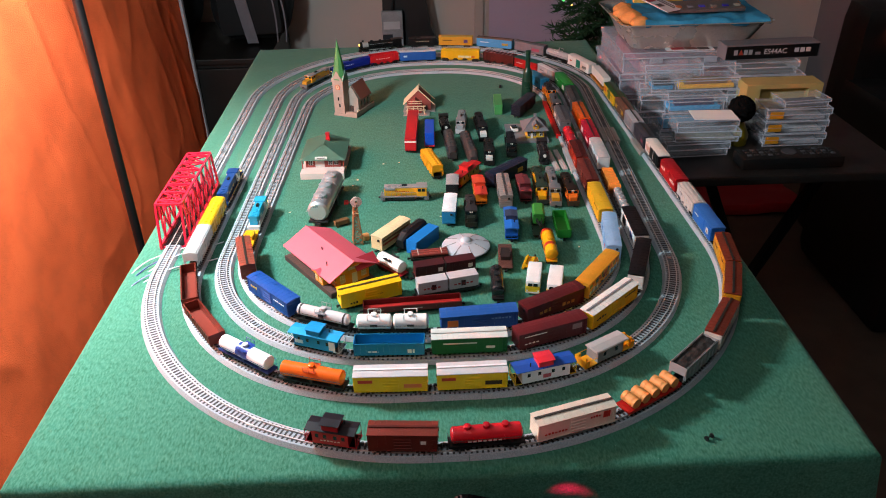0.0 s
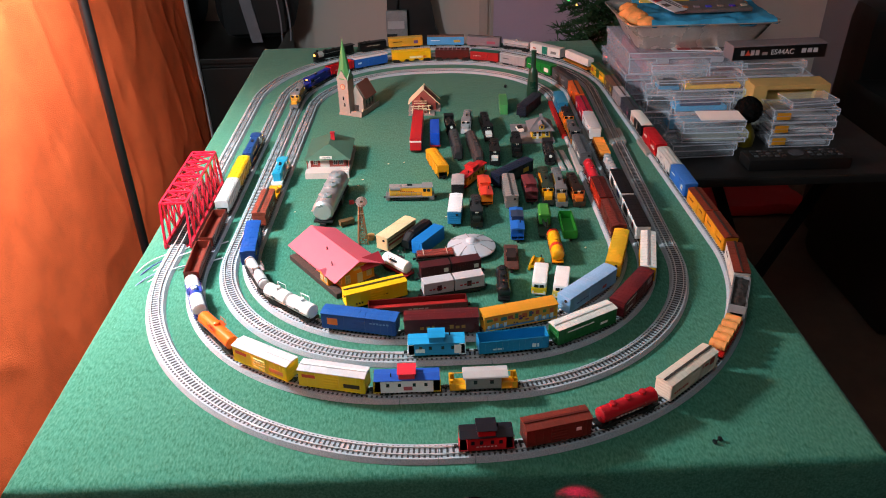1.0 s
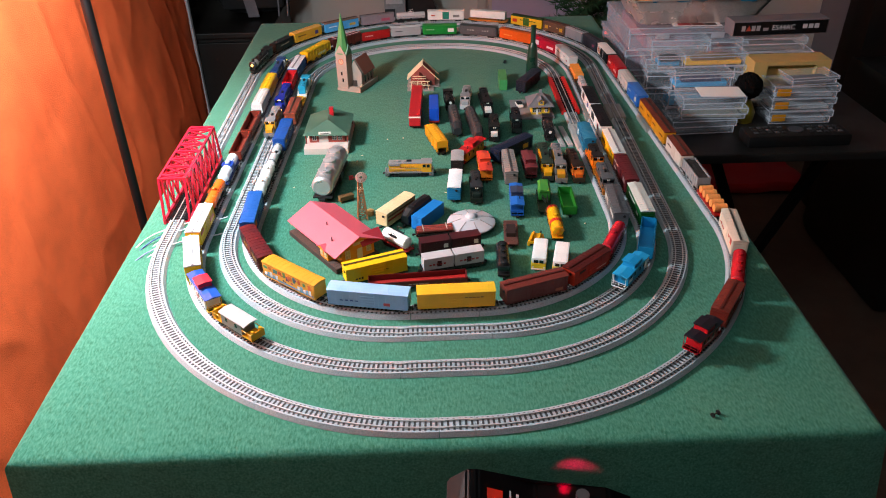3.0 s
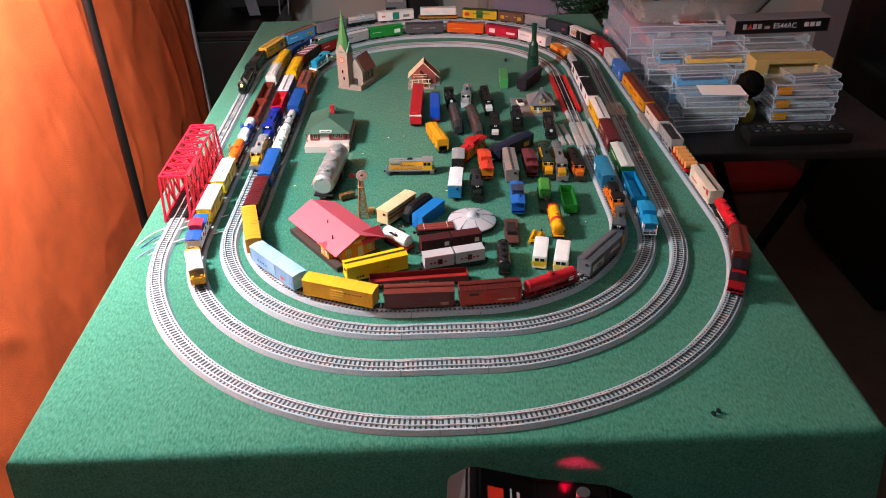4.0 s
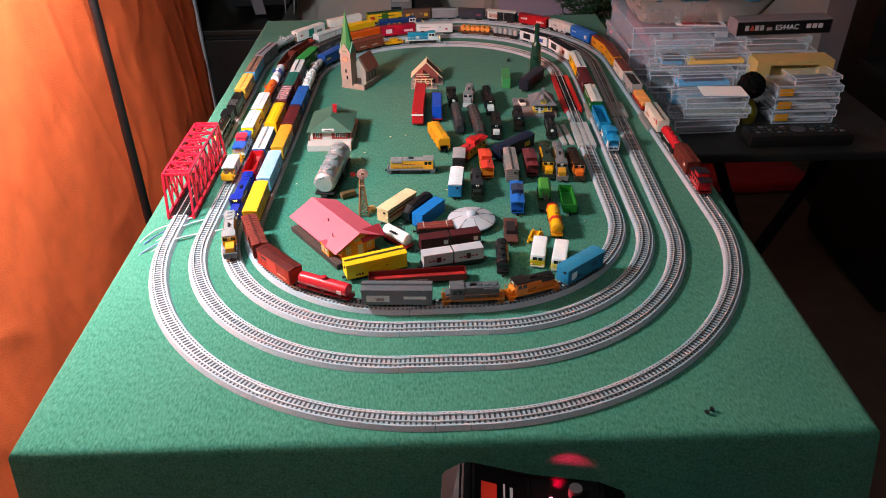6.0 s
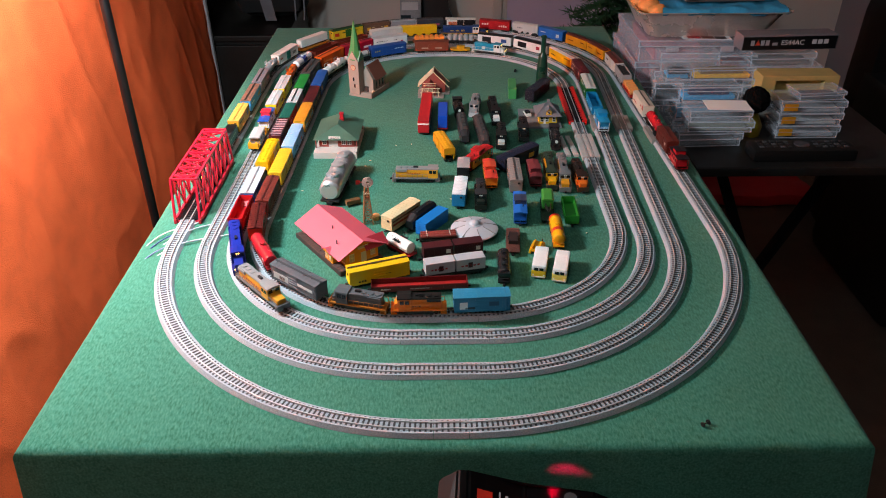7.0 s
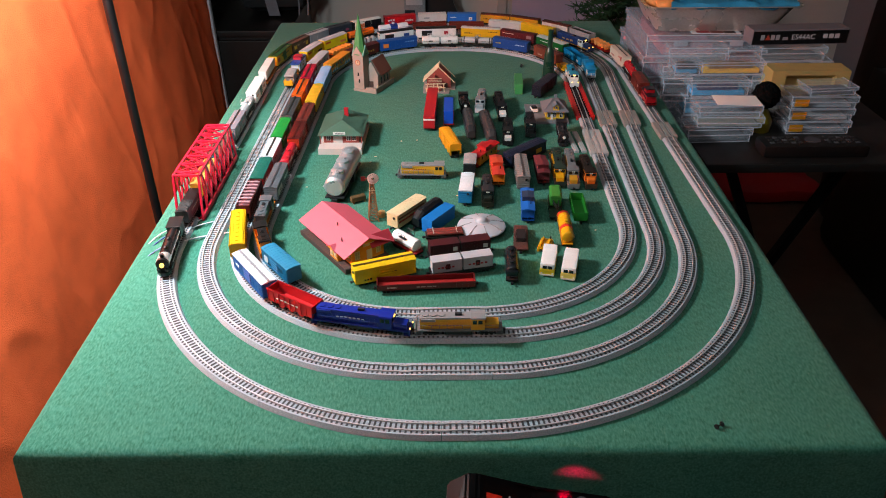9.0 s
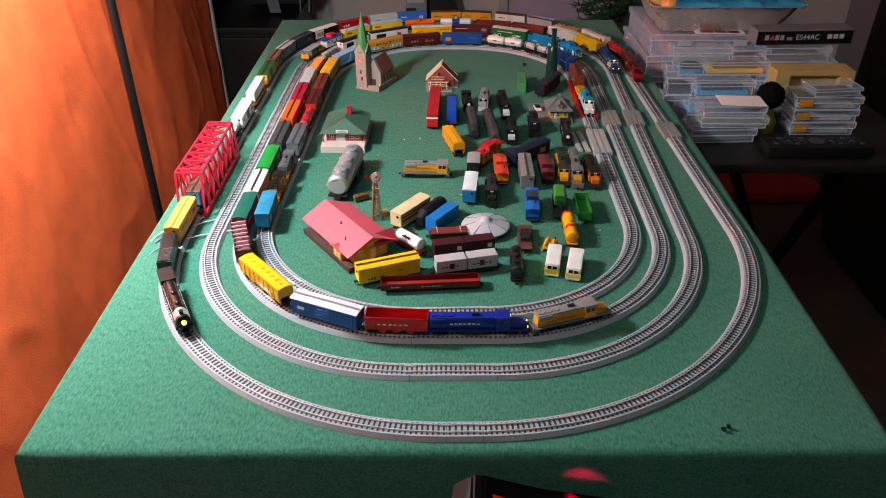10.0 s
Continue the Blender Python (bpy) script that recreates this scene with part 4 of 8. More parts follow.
TRAINS = {
    "outer": [
        ("caboose", 0.484, "red model caboose with a black roof and cupola", dict(side="b3202c", roof="24222a", cup_x=0.0, ends="a01c26", items=words(-0.2, 0.2, 0.0105, "d8c8c0", 6, 0.0014))),
        ("boxcar", 0.555, "brown model boxcar with a ribbed body", dict(side="6f3028", roof="7a3a30", walk_colour="5d2a24", items=[(0.26, 0.34, 0.015, 0.019, W9)])),
        ("tank_car", 0.637, "red three-dome model tank car", dict(colour="b01c26", domes=3, items=words(-0.25, 0.2, 0.013, "e8dcd8", 7, 0.002))),
        ("boxcar", 0.728, "cream white model refrigerator car with red printing", dict(side="dcd6c8", roof="d4cec0", walk_colour="4a4642", items=words(-0.42, -0.12, 0.012, "b8452c", 7, 0.0024) + words(0.16, 0.3, 0.019, "c03a30", 4, 0.003) + [(0.33, 0.42, 0.016, 0.024, "c03a30")])),
        ("flatcar", 0.826, "red model flatcar loaded with orange drums", dict(colour="b8241e", load="drums", load_colour="d9924e")),
        ("hopper", 0.903, "small silver model hopper filled with coal", dict(side="a4a6a8")),
        ("boxcar", 0.985, "brown-roofed model boxcar with white sides", dict(walk_colour="38332f", side="d8d2ca", roof="7a3a2c", door="c8c0b8", items=words(-0.4, -0.15, 0.016, "5a4038", 5))),
        ("boxcar", 1.075, "yellow model boxcar with a brown roof", dict(walk_colour="38332f", side="d19a28", roof="7d3a28", items=words(-0.4, -0.15, 0.016, "6a3418", 5) + words(0.15, 0.4, 0.014, "6a3418", 5))),
        ("boxcar", 1.155, "yellow model boxcar with a brown roof", dict(walk_colour="38332f", side="cf9826", roof="7d3a28", items=words(-0.4, -0.12, 0.015, "6a3418", 6) + words(0.2, 0.4, 0.017, "6a3418", 4))),
        ("boxcar", 1.243, "bright blue model boxcar with a white emblem", dict(side="2f74c4", roof="3f7cc4", items=[(0.24, 0.36, 0.011, 0.019, W9), (0.28, 0.32, 0.012, 0.016, "c43a40"), (-0.4, -0.2, 0.017, 0.019, W9)])),
        ("hopper", 1.320, "pale grey covered model hopper", dict(side="c8cac8", cover="c4c6c4", items=[(-0.3, -0.1, 0.016, 0.019, "8a8f94")])),
        ("boxcar", 1.406, "red model boxcar with white lettering", dict(side="b41c26", roof="b01c28", items=words(-0.42, -0.18, 0.016, W9, 3, 0.005) + words(0.14, 0.42, 0.013, W9, 4, 0.005))),
        ("boxcar", 1.498, "black and white model boxcar with an orange panel", dict(side="1c1c20", roof=W9, items=[(-0.46, 0.12, 0.0075, 0.0255, W9), (-0.4, 0.06, 0.011, 0.021, "e0763a")])),
        ("boxcar", 1.578, "dark slate grey model boxcar", dict(walk_colour="38332f", side="3c424c", roof="454a52", items=[(0.2, 0.36, 0.012, 0.017, "a05068")])),
        ("boxcar", 1.650, "silver grey model boxcar with a pale roof", dict(walk_colour="38332f", side="8f939a", roof="b4b6ba", items=[(-0.1, 0.1, 0.012, 0.018, W9)])),
        ("boxcar", 1.722, "brown grey model boxcar with yellow discs", dict(walk_colour="38332f", side="6f5648", roof="7a5a4a", items=[(-0.4, -0.26, 0.011, 0.019, "d0a83c"), (0.26, 0.4, 0.011, 0.019, "d0a83c"), (-0.2, 0.2, 0.017, 0.019, "c8b890")])),
        ("boxcar", 1.808, "yellow model boxcar with a dark green roof", dict(walk_colour="38332f", side="d4b42e", roof="2f5a2c", door="3a6a30", items=[(-0.44, -0.3, 0.012, 0.020, "c03a28"), (-0.2, 0.3, 0.018, 0.020, "2a5a2c")])),
        ("flatcar", 1.918, "orange model flatcar carrying a white trailer", dict(colour="c07a2c", load="trailer", load_colour="e2e2de", items=[])),
        ("boxcar", 2.030, "white model boxcar with a green door", dict(side="e4e4e0", roof="e0e0dc", door="2c8a78", items=[(0.2, 0.38, 0.012, 0.018, "8a8a86"), (-0.4, -0.3, 0.015, 0.018, "c05a40")])),
        ("tank_car", 2.121, "polished silver model tank car with a platform", dict(colour="a8aaac", platform="d8d8d6")),
        ("boxcar", 2.210, "plain mauve grey model boxcar", dict(walk_colour="38332f", side="8c8288", roof="8a848a", items=[(0.1, 0.36, 0.011, 0.018, "b05a70")])),
        ("boxcar", 2.312, "light blue model refrigerator car", dict(walk_colour="38332f", side="58a4d4", roof="8a6a5a", items=[(0.22, 0.4, 0.012, 0.018, "c8a050"), (-0.4, -0.15, 0.016, 0.018, "dce8f0")])),
        ("boxcar", 2.418, "golden yellow model boxcar", dict(walk_colour="c8a050", side="d2a238", roof="d6b05a", items=[(0.24, 0.36, 0.012, 0.020, "5a4a8a"), (-0.38, -0.1, 0.017, 0.019, "6a4a1c")])),
        ("tender", 2.506, "black model tender heaped with coal", dict(length=0.072)),
        ("steam_locomotive", 2.613, "black model steam locomotive with a silver smokebox", dict()),
    ],
    "third": [
        ("transfer_caboose", 0.695, "grey-cabined model caboose with yellow end decks", dict(side="8a8c8e", roof="b4b6b6", end="e0a41e")),
        ("caboose", 0.613, "white model caboose with blue roof and red cupola", dict(side="e0e4ea", roof="2a5cb0", cupola="d83a4a", ends="d8b030", items=[(-0.05, 0.08, 0.009, 0.014, "b85a68")])),
        ("boxcar", 0.533, "yellow model refrigerator car with a silver roof", dict(walk_colour="e6e8ea", side="e6cc22", roof="c8cacc", items=[(-0.44, -0.24, 0.018, 0.022, "c8503a"), (0.18, 0.42, 0.011, 0.016, "4a2c1c"), (-0.1, 0.05, 0.014, 0.0155, "7a6a1c")])),
        ("boxcar", 0.445, "yellow model refrigerator car with a silver roof", dict(walk_colour="e6e8ea", side="e6cc22", roof="c8cacc", items=[(-0.44, -0.24, 0.018, 0.022, "c8503a"), (0.18, 0.42, 0.011, 0.016, "e08a5a"), (-0.1, 0.05, 0.014, 0.0155, "7a6a1c")])),
        ("tank_car", 0.357, "orange model tank car with one dome", dict(colour="e0641e", platform="b84a18")),
        ("tank_car", 0.266, "white model tank car with a blue middle", dict(colour="dce0e4", bands=[(-0.11, 0.11, "274a9c")], frame="2a3f86", platform="2a4a9c")),
        ("gondola", 0.172, "brown open model gondola, empty", dict(side="7a3428", inside="8a3e32", H=0.0200)),
        ("gondola", 0.079, "brown open model gondola, empty", dict(side="7a3428", inside="8a3e32", H=0.0200)),
        ("hopper", -0.021, "white-grey covered model hopper", dict(side="c4c6c6", cover="d0d2d0")),
        ("hopper", -0.107, "yellow covered model hopper", dict(side="dcb41e", cover="e4bc26")),
        ("diesel_locomotive", -0.222, "dark blue model diesel with lit headlights", dict(side="1f3f74", roof="244a80", nose="26406c", cab="d8d8d4", frame="24406e", lights=True, stripe="d8a83a", items=words(-0.3, 0.05, 0.013, "d8b060", 3, 0.004))),
    ],
    "second": [
        ("caboose", 0.297, "cyan model caboose with white ends", dict(side="1f96c8", roof="29a0d0", cupola="1f96c8", ends="dfe8ea", items=[(-0.36, -0.2, 0.010, 0.015, "e4f0f4"), (0.3, 0.42, 0.008, 0.02, "e4e8ea")])),
        ("gondola", 0.385, "cyan open model gondola, empty", dict(side="1c8cbc", inside="2aa0cc", H=0.0225, items=[(0.26, 0.36, 0.009, 0.014, "e4f0f4"), (-0.3, -0.15, 0.010, 0.012, "cfe4ee")])),
        ("boxcar", 0.477, "green model hopper car with a white ribbed roof", dict(side="1d6b34", roof="d4dad4", ribs=14, doors=False, walk_colour="c8ccc8", items=[(0.22, 0.34, 0.012, 0.015, W9), (-0.35, 0.1, 0.019, 0.0205, W9)])),
        ("boxcar", 0.575, "maroon model boxcar with white printing", dict(side="64242a", roof="6a2a2e", items=words(-0.42, -0.2, 0.011, W9, 4, 0.002) + [(-0.42, -0.1, 0.021, 0.0222, W9), (0.28, 0.42, 0.016, 0.023, "a88a8a")])),
        ("boxcar", 0.672, "yellow model refrigerator car with a white roof", dict(walk_colour="8a8c90", side="e8b41c", roof="e8e6e0", items=words(-0.42, -0.2, 0.014, "3a342c", 4) + words(0.2, 0.44, 0.019, "3a342c", 6, 0.0022))),
        ("boxcar", 0.783, "white-sided model boxcar with a black roof", dict(side="e4e4e2", roof="1b191c", items=[(-0.36, -0.1, 0.010, 0.022, "2a282c"), (0.2, 0.3, 0.012, 0.02, "b84050")])),
        ("boxcar", 0.884, "white-sided model boxcar with a black roof", dict(side="e4e4e2", roof="1b191c", items=[(-0.36, -0.1, 0.010, 0.022, "2a282c"), (0.2, 0.36, 0.012, 0.02, "3a5a9a")])),
        ("flatcar", 0.972, "black model flatcar loaded with grey canisters", dict(colour="2c2a2a", load="cans", load_colour="a8aaac")),
        ("flatcar", 1.050, "brown model flatcar loaded with orange drums", dict(colour="7a4424", load="drums", load_colour="e08a34")),
        ("boxcar", 1.152, "white model boxcar with red and blue printing", dict(side="dcdede", roof="c4c6c8", items=words(-0.42, 0.2, 0.018, "5a5a60", 9, 0.0016) + [(0.3, 0.36, 0.012, 0.016, "b84050")])),
        ("boxcar", 1.243, "crimson model boxcar with a white disc", dict(walk_colour="38332f", side="b31c3c", roof="b42040", items=[(-0.38, -0.2, 0.011, 0.021, "ead8da"), (0.15, 0.42, 0.012, 0.017, "ead8da")])),
        ("boxcar", 1.338, "plain bright orange model boxcar", dict(walk_colour="38332f", side="d8641c", roof="dc6a22", items=words(-0.36, -0.08, 0.014, "e8a060", 6))),
        ("boxcar", 1.440, "dark grey model boxcar with pale printing", dict(walk_colour="38332f", side="5c5a5c", roof="504e4e", items=words(-0.3, 0.3, 0.016, "a8a6a4", 9))),
        ("boxcar", 1.538, "bright green model boxcar with white printing", dict(side="1e8a3a", roof="2a9444", items=words(-0.42, -0.15, 0.016, W9, 5, 0.002) + [(0.24, 0.42, 0.011, 0.02, W9)])),
        ("boxcar", 1.622, "silver model boxcar with a pale roof", dict(walk_colour="38332f", side="a8a8aa", roof="d4d6d8", items=[(-0.36, -0.12, 0.016, 0.018, "5a5a60")])),
        ("boxcar", 1.700, "red-sided model boxcar with a teal roof", dict(side="b02424", roof="256a5c", items=words(-0.4, -0.12, 0.015, W9, 5, 0.002))),
        ("hopper", 1.783, "maroon open model hopper with pale roof bars", dict(side="5e2620", load="6a4048", rib_colour="c8a4a8", ribs=10, H=0.0280)),
        ("hopper", 1.885, "yellow covered model hopper with a printed panel", dict(side="e2b416", cover="e6bc20", H=0.0280, items=[(-0.05, 0.28, 0.011, 0.016, "e8e0c8"), (0.3, 0.38, 0.011, 0.016, "c86a28")])),
        ("boxcar", 1.992, "blue model boxcar with a white roof", dict(walk_colour="8a8c90", side="2b62ac", roof="d4d8dc", items=[(-0.4, -0.3, 0.014, 0.018, "d8e0ea")])),
        ("hopper", 2.078, "red open model hopper, empty inside", dict(length=0.073, side="c8242c", load="empty", items=words(-0.3, 0.2, 0.016, W9, 6, 0.002))),
        ("diesel_locomotive", 2.168, "royal blue model diesel locomotive", dict(side="183092", roof="1b3296", frame="142678", lights=True, items=words(-0.25, 0.05, 0.016, "d8dcf0", 7, 0.002))),
        ("diesel_locomotive", 2.282, "yellow and grey model diesel locomotive", dict(side="d8a02a", roof="8f9090", cab="d8a02a", nose="c8962c", frame="6e7072", cab_x=0.22, items=words(-0.35, 0.05, 0.014, "b03a28", 10, 0.0018))),
    ],
    "inner": [
        ("diesel_locomotive", -0.077, "turquoise and white model diesel with lit headlights", dict(side="1f96b8", roof="2a9cbc", nose="e4e6e4", cab="e0e4e2", frame="d8dcda", lights=True, items=[(-0.2, -0.1, 0.012, 0.018, W9)])),
        ("flatcar", -0.006, "yellow model service flatcar with a machine", dict(colour="e0a81c", load="block", load_colour="dca41e")),
        ("boxcar", 0.063, "brown model boxcar with a plain roof", dict(walk_colour="38332f", side="8a4a38", roof="8a4c3e", items=[(-0.3, 0.3, 0.011, 0.014, "b8a898")])),
        ("boxcar", 0.172, "blue model boxcar with yellow printing", dict(side="1d4f96", roof="2458a0", items=words(-0.42, -0.25, 0.016, "d8b83a", 3, 0.003) + words(0.15, 0.42, 0.018, "d8e0e8", 6, 0.002))),
        ("tank_car", 0.258, "small silver model tank car", dict(colour="b4b6b8", platform="8a8c8e", r=0.0072, bands=[(-0.05, 0.05, "2c2c30"), (-0.40, -0.37, "3a3a3e"), (0.37, 0.40, "3a3a3e")])),
        ("tank_car", 0.346, "white twin-barrel model tank car", dict(colour="d8dad8", twin=True, items=[(-0.3, -0.2, 0.015, 0.018, "3a4a48"), (0.2, 0.3, 0.015, 0.018, "3a4a48")])),
        ("boxcar", 0.450, "blue model boxcar with an orange square", dict(side="1d549c", roof="2a60a6", items=[(-0.42, -0.28, 0.012, 0.021, "e0823a")] + words(0.15, 0.42, 0.019, "7aa0d0", 6, 0.0022))),
        ("boxcar", 0.548, "dark maroon model boxcar with gold lettering", dict(side="54181e", roof="5e2226", items=words(-0.30, 0.34, 0.012, "a8803a", 8, 0.005))),
        ("boxcar", 0.643, "yellow model boxcar painted with a mural", dict(side="d8a43a", roof="d49a34", doors=False, items=MURAL)),
        ("boxcar", 0.752, "pale blue long model boxcar", dict(side="8cb8dc", roof="9cc0e0", items=words(-0.35, -0.1, 0.013, "3a64a0", 4, 0.002) + [(0.2, 0.28, 0.010, 0.014, "c05a60")])),
        ("boxcar", 0.857, "long plain yellow model boxcar", dict(side="dcb02c", roof="e0b634", items=words(-0.1, 0.36, 0.019, "5a4a20", 9, 0.0014))),
        ("boxcar", 0.955, "brown model boxcar with double doors", dict(side="6c302a", roof="783a32", walk_colour="5a2a26", items=[(0.3, 0.42, 0.008, 0.012, "a86a50")])),
        ("boxcar", 1.040, "orange-red model refrigerator car", dict(side="b23822", roof="5e2420", walk_colour="54201c", items=[(-0.36, -0.2, 0.019, 0.022, "2a2422")] + words(0.1, 0.4, 0.010, "e0c0b0", 8, 0.0016))),
        ("tank_car", 1.120, "red model tank car with a centre dome", dict(colour="b4202c", frame="8a1c24", items=[(0.28, 0.36, 0.013, 0.018, "e8d8d8")])),
        ("boxcar", 1.214, "long grey model boxcar with a picture panel", dict(side="6c7074", roof="62666a", walk_colour="4a4c50", items=[(-0.43, -0.1, 0.010, 0.019, "c8c8c4"), (-0.3, -0.18, 0.011, 0.016, "7a5a4a"), (0.1, 0.42, 0.014, 0.018, "d4d4d0")])),
        ("diesel_locomotive", 1.306, "weathered grey model diesel with orange frame", dict(side="54565a", roof="5e6266", frame="b07028", cab="54565a", items=[])),
        ("diesel_locomotive", 1.381, "orange and black model diesel locomotive", dict(side="d8801e", roof="22201f", frame="d07a1c", cab="d8801e", items=words(-0.3, 0.05, 0.012, "5a3414", 6, 0.002))),
        ("boxcar", 1.458, "light blue model boxcar with white lettering", dict(side="2a80a4", roof="3a8cac", items=[(-0.40, -0.26, 0.010, 0.020, "e0ecf0"), (-0.3, 0.0, 0.010, 0.0125, "1a3a50"), (0.12, 0.3, 0.014, 0.020, "1f5a78")])),
    ],
}
HEADING = {"outer": 1, "second": 1, "third": -1, "inner": -1}
TIMES = (0, 1, 2.5, 4.5, 5.5, 7.5, 9, 10)
GONE = {
    "outer": (0, 0.144, 0.357, 0.622, 0.756, 1.020, 1.212, 1.355),
    "second": (0, 0.133, 0.338, 0.614, 0.752, 1.021, 1.210, 1.347),
    "third": (0, 0.154, 0.381, 0.668, 0.811, 1.092, 1.319, 1.470),
    "inner": (0, 0.143, 0.370, 0.656, 0.793, 1.079, 1.302, 1.449),
}
MOVING = []
for loop_name, cars in TRAINS.items():
    order = sorted(range(len(cars)), key=lambda i: cars[i][1])
    places = [cars[i][1] for i in order]
    for k, i in enumerate(order):
        kind, s0, label, how = cars[i]
        before = s0 - places[k - 1] if k else places[1] - s0
        after = places[k + 1] - s0 if k + 1 < len(places) else s0 - places[k - 1]
        L = min(0.135, max(0.052, (before + after) / 2 - 0.0085))
        if kind == "caboose" and k in (0, len(places) - 1):
            L = 0.054 if loop_name == "outer" else 0.067
        if kind == "steam_locomotive":
            L = 0.126
        elif loop_name == "third" and kind == "diesel_locomotive":
            L = 0.118
        elif loop_name == "inner" and k < 2:
            L = (0.082, 0.047)[k]
        elif kind == "diesel_locomotive" and loop_name == "second" and k + 2 == len(places):
            L = 0.119
        elif kind == "diesel_locomotive" and k + 1 == len(places):
            L = 0.101
        L = how.pop("length", L)
        MOVING.append((rolling(kind, L, label, loop_name + " train", **how), loop_name, s0, L))


def motions():
    for car, loop_name, s0, L in MOVING:
        poly = np.polyfit(TIMES, GONE[loop_name], 3)
        d = HEADING[loop_name]
        rows = []
        for i in range(41):
            t = i * 0.25
            s = s0 + d * float(np.polyval(poly, t))
            a, _ = along(loop_name, s + d * (L / 2 - 0.0145))
            b, _ = along(loop_name, s - d * (L / 2 - 0.0145))
            c, way = (a + b) / 2, a - b
            rows.append((t, pose(c.x, c.y, RAIL, 0, 0, math.degrees(math.atan2(way.y, way.x)))))
        walk(car, rows)

# ---- bridges and crossings on the track ----
deck_black = mat("black_deck_plastic", "08080a", 0.8, 0, 0.2, 150, 1500, 0.2, spec=0.1)
red_mat = mat("red_bridge_plastic", "c41832", 0.35, 0, 0.08, 60, 900, 0.05)


def strut(bm, a, b, w=0.0011):
    a, b = Vector(a), Vector(b)
    q = (b - a).to_track_quat("Z", "Y")
    bmesh.ops.create_cube(bm, size=1.0, matrix=Matrix.Translation((a + b) / 2) @ q.to_matrix().to_4x4() @ Matrix.Diagonal((w * 2, w * 2, (b - a).length, 1)))


def truss_bridge():
    y0, y1, h, w = 0.046, 0.262, 0.068, 0.0185
    br = thing("truss_bridge", pose(-0.3886, 0, 0, 0, 0, -0.3), "bright red plastic truss bridge over the track", "model bridge")
    n = 8
    ys = [y0 + (y1 - y0) * i / n for i in range(n + 1)]
    for s in (-1, 1):
        x = s * w
        bm = bmesh.new()
        box(bm, x - 0.0018, x + 0.0018, y0, y1, 0.0005, 0.0075, 0.0003)
        part("bottom_girder", bm, red_mat, br)
        bm = bmesh.new()
        box(bm, x - 0.0016, x + 0.0016, ys[1] - 0.012, ys[-2] + 0.012, h - 0.0034, h, 0.0003)
        part("top_chord", bm, red_mat, br)
        for i in range(1, n):
            bm = bmesh.new()
            strut(bm, (x, ys[i], 0.007), (x, ys[i], h - 0.003), 0.0013)
            part("post", bm, red_mat, br)
        for i in range(1, n - 1):
            for k in (0, 1):
                bm = bmesh.new()
                a, b = (ys[i], ys[i + 1]) if (i < n / 2) ^ bool(k) else (ys[i + 1], ys[i])
                strut(bm, (x, a, h - 0.003), (x, b, 0.007), 0.0012)
                part("diagonal", bm, red_mat, br)
        for a, b in ((ys[0] + 0.002, ys[1] - 0.012), (ys[-1] - 0.002, ys[-2] + 0.012)):
            bm = bmesh.new()
            strut(bm, (x, a, 0.005), (x, b, h - 0.002), 0.0016)
            part("end_post", bm, red_mat, br)
    tops = [ys[1] - 0.012] + ys[1:-1] + [ys[-2] + 0.012]
    for i, y in enumerate(tops):
        bm = bmesh.new()
        strut(bm, (-w, y, h - 0.001), (w, y, h - 0.001), 0.0014)
        part("cross_beam", bm, red_mat, br)
        if i + 1 < len(tops):
            for q in (-1, 1):
                bm = bmesh.new()
                strut(bm, (-w * q, y, h - 0.001), (w * q, tops[i + 1], h - 0.001), 0.0009)
                part("top_brace", bm, red_mat, br)
    for i in range(15):
        y = y0 + 0.004 + (y1 - y0 - 0.008) * i / 14
        bm = bmesh.new()
        box(bm, -w, w, y - 0.0012, y + 0.0012, 0.0006, 0.0036)
        part("floor_beam", bm, red_mat, br)
    bm = bmesh.new()
    box(bm, -0.0135, 0.0135, y0 + 0.003, y1 - 0.003, 0.0050, 0.0061)
    part("deck", bm, deck_black, br)


truss_bridge()


girder_red = mat("scarlet_bridge_plastic", "c41a16", 0.4, 0, 0.08, 60, 900, 0.05)


def plate_bridge():
    br = thing("plate_girder_bridge", pose(0, 0, 0), "red plastic plate girder bridge on the smallest loop", "model bridge")
    x0, y0, y1 = 0.2516 + 0.0138 * 0.52, 0.418, 0.606
    br.matrix_basis = pose(x0, (y0 + y1) / 2, 0, 0, 0, -0.8)
    h = (y1 - y0) / 2
    for s in (-1, 1):
        bm = bmesh.new()
        box(bm, s * 0.0145, s * 0.0165, -h, h, 0.0004, 0.0090, 0.0003)
        box(bm, s * 0.0138, s * 0.0174, -h, h, 0.0084, 0.0094)
        for i in range(13):
            y = -h + 2 * h * i / 12
            box(bm, s * 0.0135, s * 0.0172, y - 0.0005, y + 0.0005, 0.0006, 0.0088)
        part("girder", bm, girder_red, br)
    bm = bmesh.new()
    box(bm, -0.0086, 0.0086, -h, h, 0.0056, 0.0061)
    part("deck", bm, deck_black, br)
    for s in (-1, 1):
        bm = bmesh.new()
        box(bm, s * 0.0086, s * 0.0146, -h, h, 0.0050, 0.0084)
        part("flank", bm, girder_red, br)
        for i in range(16):
            y = -h + 2 * h * (i + 0.5) / 16
            bm = bmesh.new()
            box(bm, s * 0.0070, s * 0.0098, y - 0.0020, y + 0.0020, 0.0058, 0.0086)
            part("deck_lug", bm, deck_black, br)


